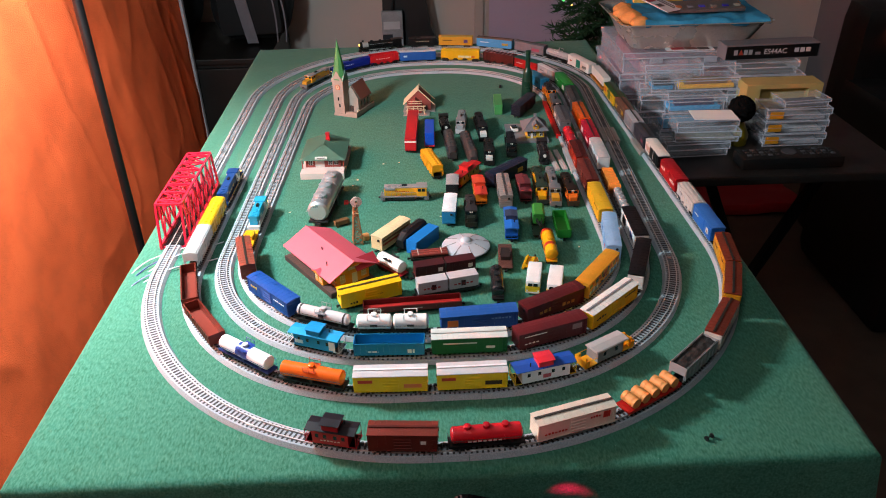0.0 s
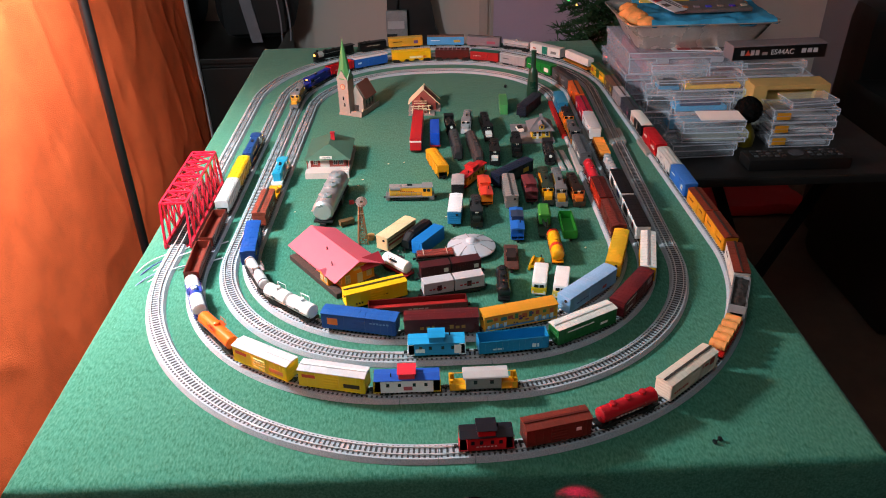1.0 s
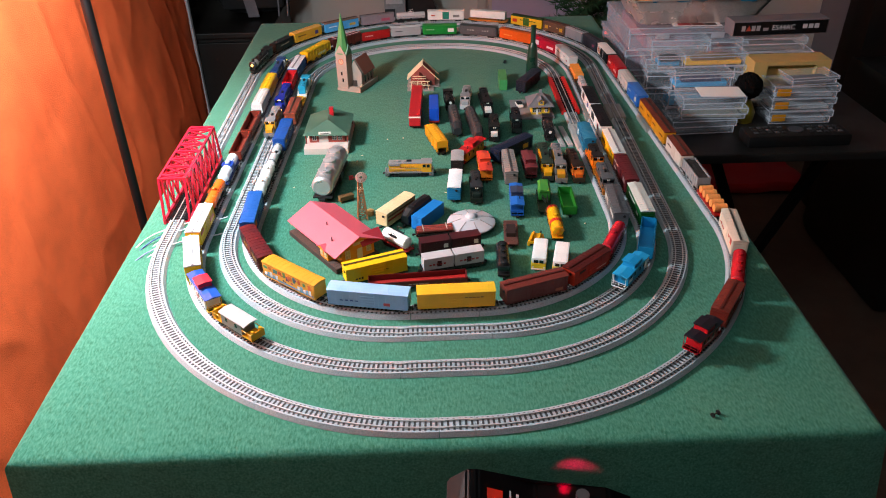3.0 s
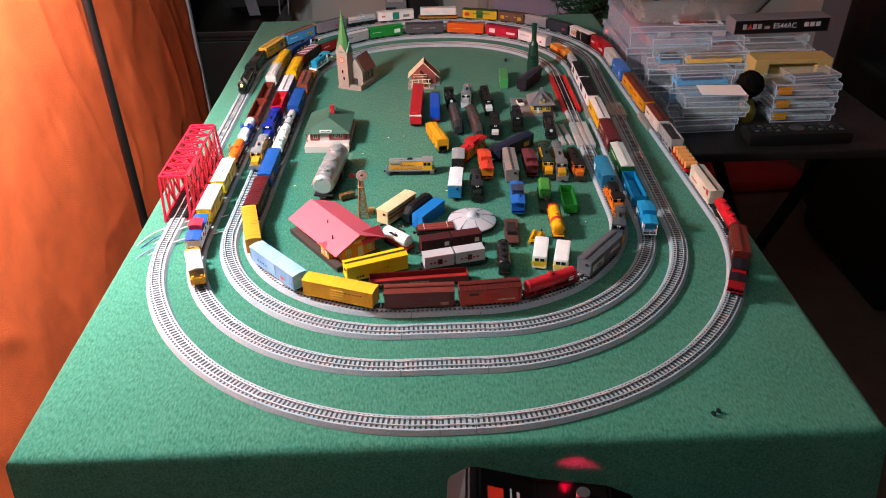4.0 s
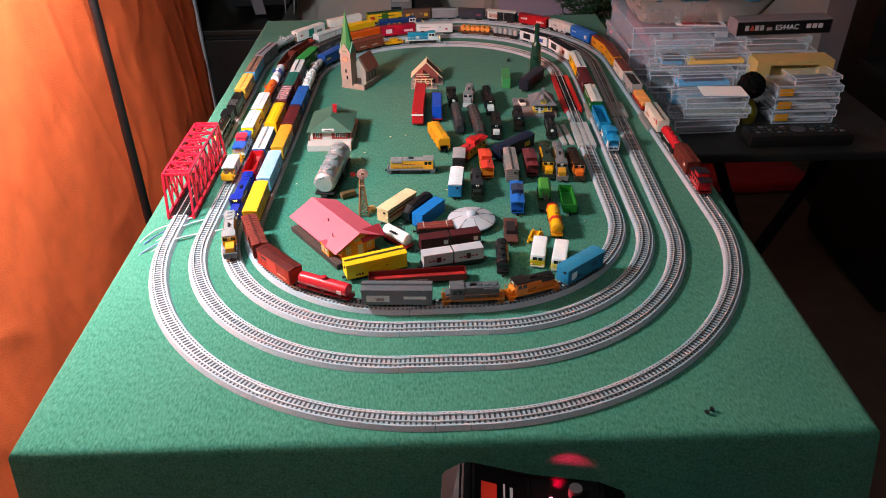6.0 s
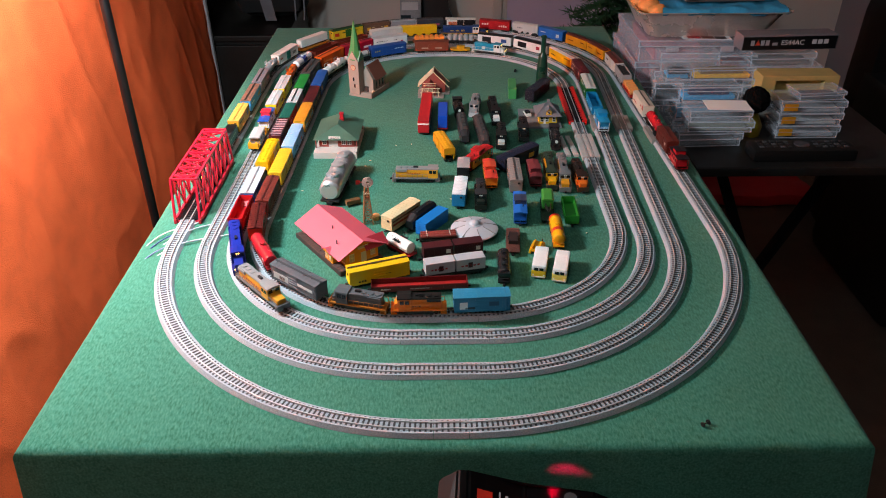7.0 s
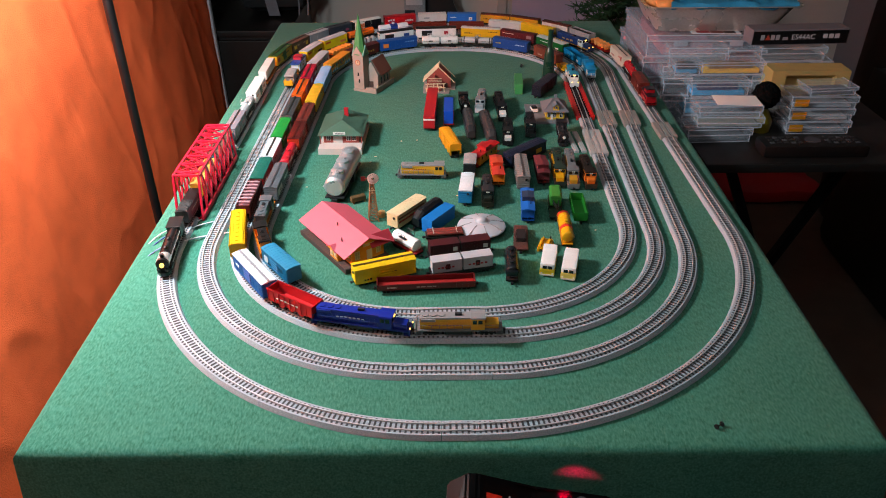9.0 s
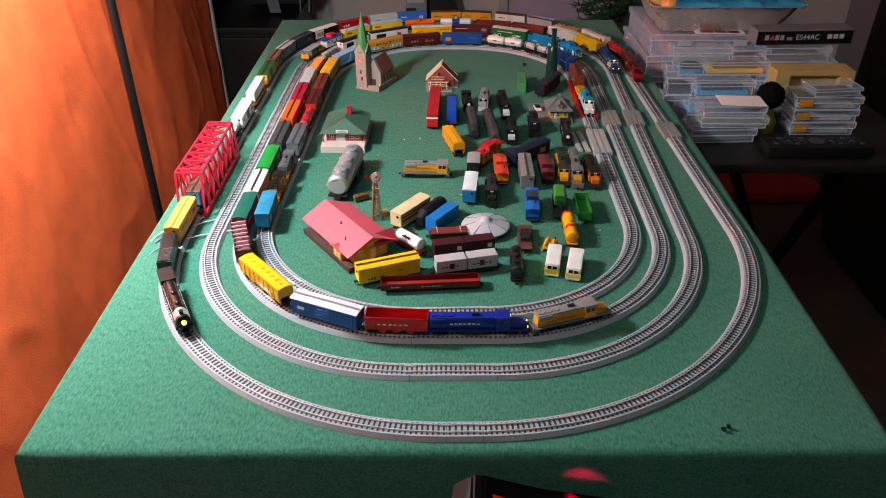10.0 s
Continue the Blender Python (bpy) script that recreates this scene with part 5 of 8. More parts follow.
plate_bridge()
plate_mat = mat("grey_beige_road_plastic", "8a8984", 0.7, 0, 0.12, 90, 1200, 0.2)
pale_plate = mat("pale_grey_road_plastic", "aaaaa8", 0.7, 0, 0.12, 90, 1200, 0.2)


def crossing(x, y, rz, L, m, label, width=0.0118):
    cr = thing("grade_crossing", pose(x, y, 0, 0, 0, rz), label, "model crossing", "grade crossings")
    for a, b in ((-width - 0.0035, -0.0062), (-0.0035, 0.0035), (0.0062, width + 0.0035)):
        bm = bmesh.new()
        box(bm, a, b, -L / 2, L / 2, 0.0052 if abs(a) < 0.01 and abs(b) < 0.01 else 0.0004, 0.0080, 0.0004)
        for i in range(1, 7):
            yy = -L / 2 + L * i / 7
            box(bm, a + 0.0004, b - 0.0004, yy - 0.0003, yy + 0.0003, 0.0078, 0.0083)
        part("road_plate", bm, m, cr)


crossing(0.2560, 0.307, -0.8, 0.100, pale_plate, "pale grey plastic road crossing over the rails")
crossing(0.2965, 0.415, -1.5, 0.066, plate_mat, "grey-beige plastic road crossing over the rails")
crossing(0.3410, 0.415, -2.4, 0.066, plate_mat, "grey-beige plastic road crossing over the rails")
crossing(0.3920, 0.357, 0.7, 0.066, plate_mat, "grey-beige plastic road crossing over the rails")
for x, y in ((0.2165, 0.315), (0.2300, 0.315)):
    bm = bmesh.new()
    box(bm, -0.0042, 0.0042, -0.042, 0.042, 0.0003, 0.0042, 0.0005)
    box(bm, -0.0012, 0.0012, -0.040, 0.040, 0.0042, 0.0050, 0.0002)
    solid("road_plate", bm, pale_plate, "loose pale grey crossing plate lying on the felt", "model crossing", "loose plates", m=pose(x, y, 0, 0, 0, 3))

# wires from the table's edge to the tracks
for (x0, y0), (x1, y1), h in (((-0.446, -0.085), (-0.372, 0.047), "dcdcd8"), ((-0.446, -0.090), (-0.318, 0.060), "d4d8dc"), ((-0.446, -0.104), (-0.316, 0.012), "dcdcdc"), ((-0.446, -0.094), (-0.355, 0.040), "3a4a8a"), ((-0.446, -0.110), (-0.350, 0.000), "8a90b8")):
    cu = bpy.data.curves.new("wire", "CURVE")
    cu.dimensions, cu.bevel_depth, cu.bevel_resolution = "3D", 0.0009, 2
    sp = cu.splines.new("BEZIER")
    sp.bezier_points.add(2)
    mid = ((x0 + x1) / 2 - 0.014, (y0 + y1) / 2 + 0.016)
    for bp, (x, y, z) in zip(sp.bezier_points, ((x0 - 0.008, y0 - 0.01, -0.03), (mid[0], mid[1], 0.0025), (x1, y1, 0.0022))):
        bp.co = (x, y, z)
        bp.handle_left_type = bp.handle_right_type = "AUTO"
    cu.materials.append(paint(h))
    tagged(new("wire", cu), "thin feeder wire lying across the felt", "wire", "feeder wires")

# ---- parked rolling stock on the felt: kind, near end, lean from straight away, length ----
def parked(kind, x, y, lean, L, label, z=0.0, **how):
    L *= 0.95
    a = radians(lean)
    c = (x + math.sin(a) * L / 2, y + math.cos(a) * L / 2)
    return rolling(kind, L, label, "parked stock", m=pose(c[0], c[1], z, 0, 0, 270 - lean), **how)


parked("steam_locomotive", 0.031, 0.448, -4, 0.066, "small black model steam engine parked on felt", lights=False, nose="2a2a2c", drivers=3)
parked("cab_unit", 0.038, 0.326, -3, 0.100, "dark grey streamlined model car with black end", side="38383a", roof="4c4a4a")
parked("diesel_locomotive", 0.058, 0.452, 7, 0.084, "silver model diesel switcher parked on felt", side="9a9c9e", roof="8c8e90", frame="b8babc")
parked("diesel_locomotive", 0.101, 0.410, -2, 0.112, "black model diesel with a white front panel", side="161618", roof="1a1a1c", nose="d8d8d4", frame="1c1c1e")
parked("cab_unit", 0.074, 0.304, -5, 0.112, "grey-brown model passenger car with a flat roof", side="4a4444", roof="4e4848")
parked("diesel_locomotive", 0.101, 0.300, 4, 0.084, "black model diesel with white striped nose", side="1e1e1e", roof="242422", nose="c8c8c4", frame="202020")
parked("diesel_locomotive", 0.145, 0.334, 3, 0.078, "black model diesel engine parked on felt", side="1a1a1c", roof="232325", frame="1a1a1a")
parked("boxcar", 0.093, 0.213, 47, 0.092, "navy blue model boxcar with a yellow emblem", side="1a2438", roof="1e2a40", ribs=14, items=[(0.2, 0.36, 0.011, 0.019, "c8a83c")])
parked("steam_locomotive", 0.199, 0.296, 3, 0.078, "black model engine with a red cab end", black="201c1e", lights=False, nose="1c1c1e")
parked("diesel_locomotive", 0.172, 0.142, 2, 0.112, "yellow model diesel with a dark green hood roof", side="dca21e", roof="34463a", nose="dca41e", frame="3a3a34", low_nose=True)
parked("diesel_locomotive", 0.192, 0.134, 3, 0.116, "grey-roofed yellow model diesel parked on felt", side="a8823c", roof="7c7e80", nose="c8942c", cab="8a8a88", frame="7a7a78")
parked("diesel_locomotive", 0.220, 0.133, -1, 0.092, "orange and dark brown model diesel parked on felt", side="3a2a22", roof="33261e", nose="d8762a", cab="e07c2c", frame="4a3a2c")
parked("boxcar", 0.112, 0.130, 1, 0.086, "weathered grey model boxcar with a roofwalk", side="8c8480", roof="98908c", walk_colour="54504e")
parked("caboose", 0.146, 0.150, 0, 0.070, "dull maroon model caboose parked on felt", side="6a3034", roof="7a3c40", cup_x=0.16)
parked("caboose", 0.074, 0.145, -1, 0.078, "orange model caboose with a red roof", side="e0862a", roof="cc4a3c", cupola="d8583a")
parked("caboose", 0.035, 0.212, 33, 0.080, "red and yellow model caboose lying askew", side="d8a020", roof="b8282a", cupola="c02c2c", ends="c02a2c")
parked("boxcar", 0.029, 0.178, 4, 0.040, "short grey model utility car", side="2a2a2c", roof="a8a8a8", doors=False)
parked("boxcar", 0.019, 0.084, 6, 0.064, "cyan model refrigerator car with a white roof", side="2c8ab8", roof="dfe6ea", doors=True)
parked("diesel_locomotive", 0.053, 0.076, 2, 0.078, "dark olive model diesel parked on felt", side="26302a", roof="38383a", frame="24261f")
parked("caboose", 0.109, 0.030, 4, 0.074, "blue model caboose with a dark roof panel", side="1f64b4", roof="2e74c4", cupola="404a60")
parked("gondola", 0.186, 0.028, 2, 0.066, "green model work gondola parked on felt", side="2f8a34", inside="389440", H=0.019)
parked("flatcar", 0.091, -0.052, 5, 0.068, "brown model flatcar carrying a dark winch", colour="6a4840", load="block", load_colour="38302e")
parked("tank_car", 0.157, -0.040, 2, 0.074, "yellow model tank car with red ends", colour="e0a216", bands=[(-0.44, -0.36, "c83a28"), (0.10, 0.20, "c83a28")], frame="d89a18")
parked("tank_car", 0.073, -0.126, 3, 0.066, "black three-dome model tank car", colour="1c1c1e", domes=3)
parked("boxcar", -0.088, 0.014, 36, 0.073, "cream model passenger car with red trim", side="d8c49a", roof="dccaa4", items=[(-0.46, 0.46, 0.013, 0.016, "b84a30"), (-0.46, 0.46, 0.019, 0.0215, "8a5a44")], doors=False)
parked("cab_unit", -0.055, 0.016, 34, 0.062, "short black model coach with a rounded roof", side="1c1a1e", roof="222024")
parked("tank_car", -0.084, -0.020, 136, 0.056, "white model tank car with a red band", colour="e4e4e0", frame="a82c34", domes=0, platform="2a2a2c")
parked("flatcar", -0.040, -0.012, 84, 0.058, "dark model flatcar loaded with pink-brown pipes", colour="2c2422", load="pipes", load_colour="8a443c")
parked("flatcar", -0.036, -0.064, 78, 0.092, "black model flatcar with two maroon containers", colour="201c1c", load="containers", load_colour="4c2226", items=[(-0.12, -0.05, 0.015, 0.021, "d8d0c8"), (0.36, 0.43, 0.015, 0.021, "d8d0c8")])
parked("flatcar", -0.033, -0.104, 77, 0.090, "black model flatcar with two silver containers", colour="201e20", load="containers", load_colour="b4b4b8", items=words(-0.4, -0.12, 0.015, "a8323a", 5, 0.003) + words(0.08, 0.4, 0.015, "a8323a", 5, 0.003) + [(-0.27, -0.2, 0.013, 0.021, "4a1c20"), (0.2, 0.27, 0.013, 0.021, "4a1c20")])
parked("boxcar", -0.131, -0.122, 70, 0.086, "bright yellow model boxcar parked on felt", side="e6c01a", roof="e0bc20", walk_colour="4a4434", ribs=12, items=words(-0.36, -0.22, 0.009, "4a3c14", 3, 0.003) + words(0.0, 0.2, 0.015, "6a5818", 3, 0.001))
parked("gondola", -0.100, -0.136, 86, 0.132, "long dark red model flat gondola, empty", side="6e2022", inside="a83230", H=0.0145, ribs=16, items=[(-0.4, -0.3, 0.009, 0.011, "c8a8a4"), (-0.1, 0.1, 0.009, 0.0105, "b89a96")])
parked("boxcar", 0.176, 0.532, 30, 0.088, "dark navy model boxcar parked on felt", side="1a2030", roof="202838", ribs=14)
parked("hopper", 0.008, 0.252, -14, 0.082, "yellow covered model hopper parked on felt", side="dca424", cover="e2ac2c")
parked("diesel_locomotive", -0.0095, 0.182, 272, 0.082, "yellow and grey model diesel switcher", side="d8a22c", roof="8c8e8e", frame="7c7e80", cab_x=0.36, low_nose=True, items=words(-0.2, 0.1, 0.017, "a8402c", 8, 0.0014))
parked("flatcar", -0.0025, 0.384, 1, 0.074, "red model flatcar under a tall blue container", colour="b8282c", load="none")
bm = bmesh.new()
box(bm, -0.0085, 0.0085, -0.036, 0.036, 0.0090, 0.0330, 0.0004)
tall = solid("shipping_container", bm, paint("1f58c0"), "blue ribbed container standing on a red flatcar", "model container", m=pose(-0.0019, 0.421, 0, 0, 0, -1))
for i in range(12):
    y = -0.034 + 0.068 * i / 11
    for s in (-1, 1):
        bm = bmesh.new()
        box(bm, s * 0.0084, s * 0.0088, y - 0.0012, y + 0.0012, 0.010, 0.032)
        part("rib", bm, paint("1f58c0"), tall)
for x in (-0.005, 0, 0.005):
    bm = bmesh.new()
    box(bm, x - 0.0008, x + 0.0008, -0.0366, -0.0359, 0.010, 0.032)
    part("door_bar", bm, paint("1f58c0"), tall)
bm = bmesh.new()
box(bm, -0.0080, 0.0080, -0.034, 0.034, 0.0004, 0.0215, 0.0004)
box(bm, -0.0070, 0.0070, -0.0344, -0.0338, 0.002, 0.020)
solid("shipping_container", bm, paint("53a062"), "light green container standing on the felt", "model container", m=pose(0.1455, 0.590, 0, 0, 0, -3))
bm = bmesh.new()
prof = [(0.024, 0.0004), (0.024, 0.0215), (-0.034, 0.0215)]
for i in range(10):
    z = 0.0200 - i * 0.0018
    prof += [(-0.034, z), (-0.0346, z - 0.0002), (-0.0346, z - 0.0009), (-0.034, z - 0.0011)]
prof += [(-0.034, 0.0004)]
extrude_profile(bm, prof, -0.0090, 0.0090)
solid("shipping_container", bm, paint("1f7cc0"), "sky blue container standing on the felt", "model container", m=pose(-0.0185, 0.035, 0, 0, 0, -35))


def semi_trailer():
    tr = thing("semi_trailer", pose(-0.0385, 0.366, 0, 0, 0, -2.5), "long red model trailer with a white band", "model trailer")
    bm = bmesh.new()
    box(bm, -0.0105, 0.0105, 0, 0.150, 0.0075, 0.0310, 0.0010)
    part("body", bm, paint("b8262e"), tr)
    bm = bmesh.new()
    box(bm, -0.0108, 0.0108, -0.0006, 0.0002, 0.0235, 0.0262)
    part("band", bm, white_mat, tr)
    bm = bmesh.new()
    box(bm, -0.0085, 0.0085, 0.002, 0.146, 0.0052, 0.0076)
    part("underframe", bm, under_mat, tr)
    for y in (0.014, 0.022, 0.128, 0.136):
        bm = bmesh.new()
        cyl(bm, (-0.0095, y, 0.0034), (0.0095, y, 0.0034), 0.0034, seg=14)
        part("wheelset", bm, under_mat, tr)


semi_trailer()


def big_tank():
    """A larger-scale silver tank car with three domes."""
    tk = thing("tank_car", pose(-0.180, 0.102, 0, 0, 0, -7), "large silver three-dome model tank car", "model tank car", "parked stock")
    sm = mat("silver_painted_plastic", "b6b8ba", 0.30, 0.6, 0.10, 40, 900, 0.06)
    bm = bmesh.new()
    box(bm, -0.0150, 0.0150, -0.006, 0.122, 0.0085, 0.0110, 0.0005)
    box(bm, -0.004, 0.004, -0.010, 0.126, 0.006, 0.0086)
    part("underframe", bm, under_mat, tk)
    bm = bmesh.new()
    cyl(bm, (0, 0.0, 0.0255), (0, 0.116, 0.0255), 0.0165, seg=36)
    cyl(bm, (0, -0.0035, 0.0255), (0, 0.0, 0.0255), 0.0130, 0.0165, seg=36)
    cyl(bm, (0, 0.116, 0.0255), (0, 0.1195, 0.0255), 0.0165, 0.0130, seg=36)
    part("tank_shell", bm, sm, tk, smooth=True)
    for y in (0.022, 0.058, 0.094):
        bm = bmesh.new()
        cyl(bm, (0, y, 0.036), (0, y, 0.0438), 0.0100, seg=26)
        cyl(bm, (0, y, 0.0438), (0, y, 0.0458), 0.0100, 0.0060, seg=26)
        cyl(bm, (0.003, y, 0.0455), (0.003, y, 0.0475), 0.0012, seg=8)
        part("dome", bm, sm, tk, smooth=True)
    for y in (0.040, 0.076):
        bm = bmesh.new()
        cyl(bm, (0, y - 0.0012, 0.0255), (0, y + 0.0012, 0.0255), 0.0168, seg=36)
        part("band", bm, sm, tk, smooth=True)
    for y in (0.018, 0.098):
        bm = bmesh.new()
        for s in (-1, 1):
            box(bm, s * 0.0115 - 0.0012, s * 0.0115 + 0.0012, y - 0.015, y + 0.015, 0.0035, 0.0085, 0.0006)
        tr = part("truck", bm, under_mat, tk)
        for dy in (-0.0095, 0.0095):
            bm = bmesh.new()
            for s in (-1, 1):
                cyl(bm, (s * 0.0080, y + dy, 0.0052), (s * 0.0100, y + dy, 0.0052), 0.0052, seg=18)
            cyl(bm, (-0.008, y + dy, 0.0052), (0.008, y + dy, 0.0052), 0.001, seg=6)
            part("wheelset", bm, wheel_mat, tr)
    for s in (-1, 1):
        bm = bmesh.new()
        cyl(bm, (s * 0.0180, 0.0, 0.025), (s * 0.0180, 0.116, 0.025), 0.0006, seg=6)
        for y in (0.01, 0.04, 0.075, 0.108):
            cyl(bm, (s * 0.0160, y, 0.025), (s * 0.0181, y, 0.025), 0.0005, seg=5)
        part("handrail", bm, sm, tk)
        bm = bmesh.new()
        box(bm, s * 0.0150, s * 0.0185, 0.050, 0.066, 0.0095, 0.0230, 0.0004)
        part("ladder", bm, under_mat, tk)


big_tank()


def crane_car():
    cr = thing("crane_car", pose(0.154, 0.070, 0, 0, 0, 265), "green model railway crane with a lattice boom", "model crane")
    flat(cr, 0.070, "1f2a20")
    bm = bmesh.new()
    box(bm, -0.030, 0.004, -0.0085, 0.0085, 0.0100, 0.0250, 0.0010)
    part("cab", bm, paint("3f8a3c"), cr)
    bm = bmesh.new()
    extrude_profile(bm, [(-0.0092, 0.0248), (0.0092, 0.0248), (0.006, 0.0275), (-0.006, 0.0275)], -0.031, 0.005)
    part("roof", bm, paint("4a9444"), cr)
    bm = bmesh.new()
    for s in (-1, 1):
        strut(bm, (0.002, s * 0.004, 0.014), (0.048, s * 0.0014, 0.030), 0.0006)
        strut(bm, (0.002, s * 0.004, 0.019), (0.048, s * 0.0014, 0.032), 0.0006)
        for i in range(7):
            u, v = i / 7, (i + 1) / 7
            strut(bm, (0.002 + 0.046 * u, s * (0.004 - 0.0026 * u), 0.014 + 0.016 * u), (0.002 + 0.046 * v, s * (0.004 - 0.0026 * v), 0.019 + 0.013 * v), 0.0004)
    for i in range(8):
        u = i / 7
        strut(bm, (0.002 + 0.046 * u, -(0.004 - 0.0026 * u), 0.014 + 0.016 * u), (0.002 + 0.046 * u, 0.004 - 0.0026 * u, 0.014 + 0.016 * u), 0.0004)
    part("boom", bm, paint("2c2c2a"), cr)
    bm = bmesh.new()
    cyl(bm, (0.048, 0, 0.031), (0.048, 0, 0.016), 0.0003, seg=5)
    ball(bm, (0.048, 0, 0.0145), 0.0018)
    part("hook", bm, under_mat, cr)


crane_car()


def bus(x, y, lean, roof, side, label):
    b = thing("toy_bus", pose(x, y, 0, 0, 0, -lean), label, "model bus", "toy buses")
    bm = bmesh.new()
    box(bm, -0.0098, 0.0098, 0, 0.052, 0.0030, 0.0125, 0.0014)
    part("body", bm, paint(side), b)
    bm = bmesh.new()
    box(bm, -0.0096, 0.0096, 0.0004, 0.0516, 0.0120, 0.0205, 0.0030)
    part("roof", bm, paint(roof), b)
    gm = mat("dark_model_glass", "14181c", 0.12)
    for k in (-1, 1):
        bm = bmesh.new()
        box(bm, k * 0.0008, k * 0.0062, 0.0001, 0.0012, 0.0130, 0.0172)
        part("windshield", bm, gm, b)
        bm = bmesh.new()
        box(bm, k * 0.0062, k * 0.0084, -0.0004, 0.0006, 0.0056, 0.0074)
        part("headlight", bm, mat("clear_lens", "d8d8d0", 0.1), b)
        for yy in (0.011, 0.041):
            bm = bmesh.new()
            cyl(bm, (k * 0.0070, yy, 0.0036), (k * 0.0094, yy, 0.0036), 0.0036, seg=16)
            part("wheel", bm, under_mat, b)
        for i in range(5):
            bm = bmesh.new()
            yy = 0.006 + i * 0.0090
            box(bm, k * 0.0093, k * 0.0097, yy, yy + 0.0066, 0.0135, 0.0172)
            part("side_window", bm, gm, b)
    bm = bmesh.new()
    box(bm, -0.009, 0.009, -0.0012, 0.0004, 0.0028, 0.0046, 0.0003)
    part("bumper", bm, paint("c8c4b8"), b)


bus(0.120, -0.108, 12, "e6eae8", "dcc028", "yellow toy bus with a cream white roof")
bus(0.146, -0.118, 14, "e6eae8", "d8cc6a", "pale yellow toy bus with a cream white roof")


def dozer():
    d = thing("toy_loader", pose(0.127, -0.036, 0, 0, 0, -20), "small yellow toy construction machine", "model vehicle")
    bm = bmesh.new()
    box(bm, -0.0085, 0.0085, -0.012, 0.012, 0.004, 0.0085, 0.0008)
    part("body", bm, paint("d8a81c"), d)
    for s in (-1, 1):
        bm = bmesh.new()
        box(bm, s * 0.0055, s * 0.0095, -0.013, 0.013, 0.0, 0.0050, 0.0016)
        part("track", bm, paint("c89a1c"), d)
        bm = bmesh.new()
        box(bm, s * 0.004, s * 0.006, -0.012, 0.010, 0.0085, 0.0120, 0.0006)
        part("arm", bm, paint("e0b020"), d)
    bm = bmesh.new()
    cyl(bm, (0.005, 0.008, 0.0085), (0.005, 0.008, 0.0150), 0.0010, seg=8)
    part("exhaust", bm, under_mat, d)


dozer()

# ---- model buildings ----
brick_mat = mat("red_brick_plastic", "8a3a30", 0.7, 0, 0.18, 200, 1800, 0.4)
stone_mat = mat("tan_stone_plastic", "94857a", 0.7, 0, 0.14, 120, 1500, 0.35)
roof_green = mat("green_roof_plastic", "5c8874", 0.55, 0, 0.14, 60, 1200, 0.2)
pink_roof = mat("faded_red_roof_plastic", "bf5262", 0.5, 0, 0.10, 40, 1200, 0.15)
orange_wall = mat("orange_wall_plastic", "d88a1e", 0.55, 0, 0.08, 60, 1200, 0.1)
cream_mat = paint("dcccaa")
pane_mat = mat("dark_model_glass", "14181c", 0.12)


def window(parent, x, y, z, w, h, face="y", frame=None, depth=0.0008, sign=-1, pane=None):
    bm = bmesh.new()
    if face == "y":
        box(bm, x - w / 2, x + w / 2, y, y + sign * depth, z, z + h)
    else:
        box(bm, x, x + sign * depth, y - w / 2, y + w / 2, z, z + h)
    f = part("window", bm, frame or cream_mat, parent)
    for i in (-1, 1):
        for k in (0, 1):
            bm = bmesh.new()
            z0 = z + h * (0.08 + 0.46 * k)
            if face == "y":
                box(bm, x + i * w * 0.23 - w * 0.18, x + i * w * 0.23 + w * 0.18, y, y + sign * (depth + 0.0002), z0, z0 + h * 0.38)
            else:
                box(bm, x, x + sign * (depth + 0.0002), y + i * w * 0.23 - w * 0.18, y + i * w * 0.23 + w * 0.18, z0, z0 + h * 0.38)
            part("pane", bm, pane or pane_mat, f)


def gable(bm, x0, x1, y0, y1, z0, z1, axis="y", thick=0.0012):
    """Two roof slabs with the ridge along the axis."""
    if axis == "y":
        xm = (x0 + x1) / 2
        prof = [(x0, z0), (xm, z1), (x1, z0), (x1, z0 + thick), (xm, z1 + thick), (x0, z0 + thick)]
        a = [bm.verts.new((x, y0, z)) for x, z in prof]
        b = [bm.verts.new((x, y1, z)) for x, z in prof]
    else:
        ym = (y0 + y1) / 2
        prof = [(y0, z0), (ym, z1), (y1, z0), (y1, z0 + thick), (ym, z1 + thick), (y0, z0 + thick)]
        a = [bm.verts.new((x0, y, z)) for y, z in prof]
        b = [bm.verts.new((x1, y, z)) for y, z in prof]
    for i in range(6):
        bm.faces.new((a[i], a[(i + 1) % 6], b[(i + 1) % 6], b[i]))
    for v in (a, b):
        bm.faces.new((v[0], v[1], v[4], v[5]))
        bm.faces.new((v[1], v[2], v[3], v[4]))


def wall_gabled(bm, x0, x1, y0, y1, z0, z1, zr):
    """Walls whose y ends rise to a gable."""
    xm = (x0 + x1) / 2
    prof = [(x0, z0), (x1, z0), (x1, z1), (xm, zr), (x0, z1)]
    a = [bm.verts.new((x, y0, z)) for x, z in prof]
    b = [bm.verts.new((x, y1, z)) for x, z in prof]
    for i in range(5):
        bm.faces.new((a[i], a[(i + 1) % 5], b[(i + 1) % 5], b[i]))
    bm.faces.new(a)
    bm.faces.new(list(reversed(b)))


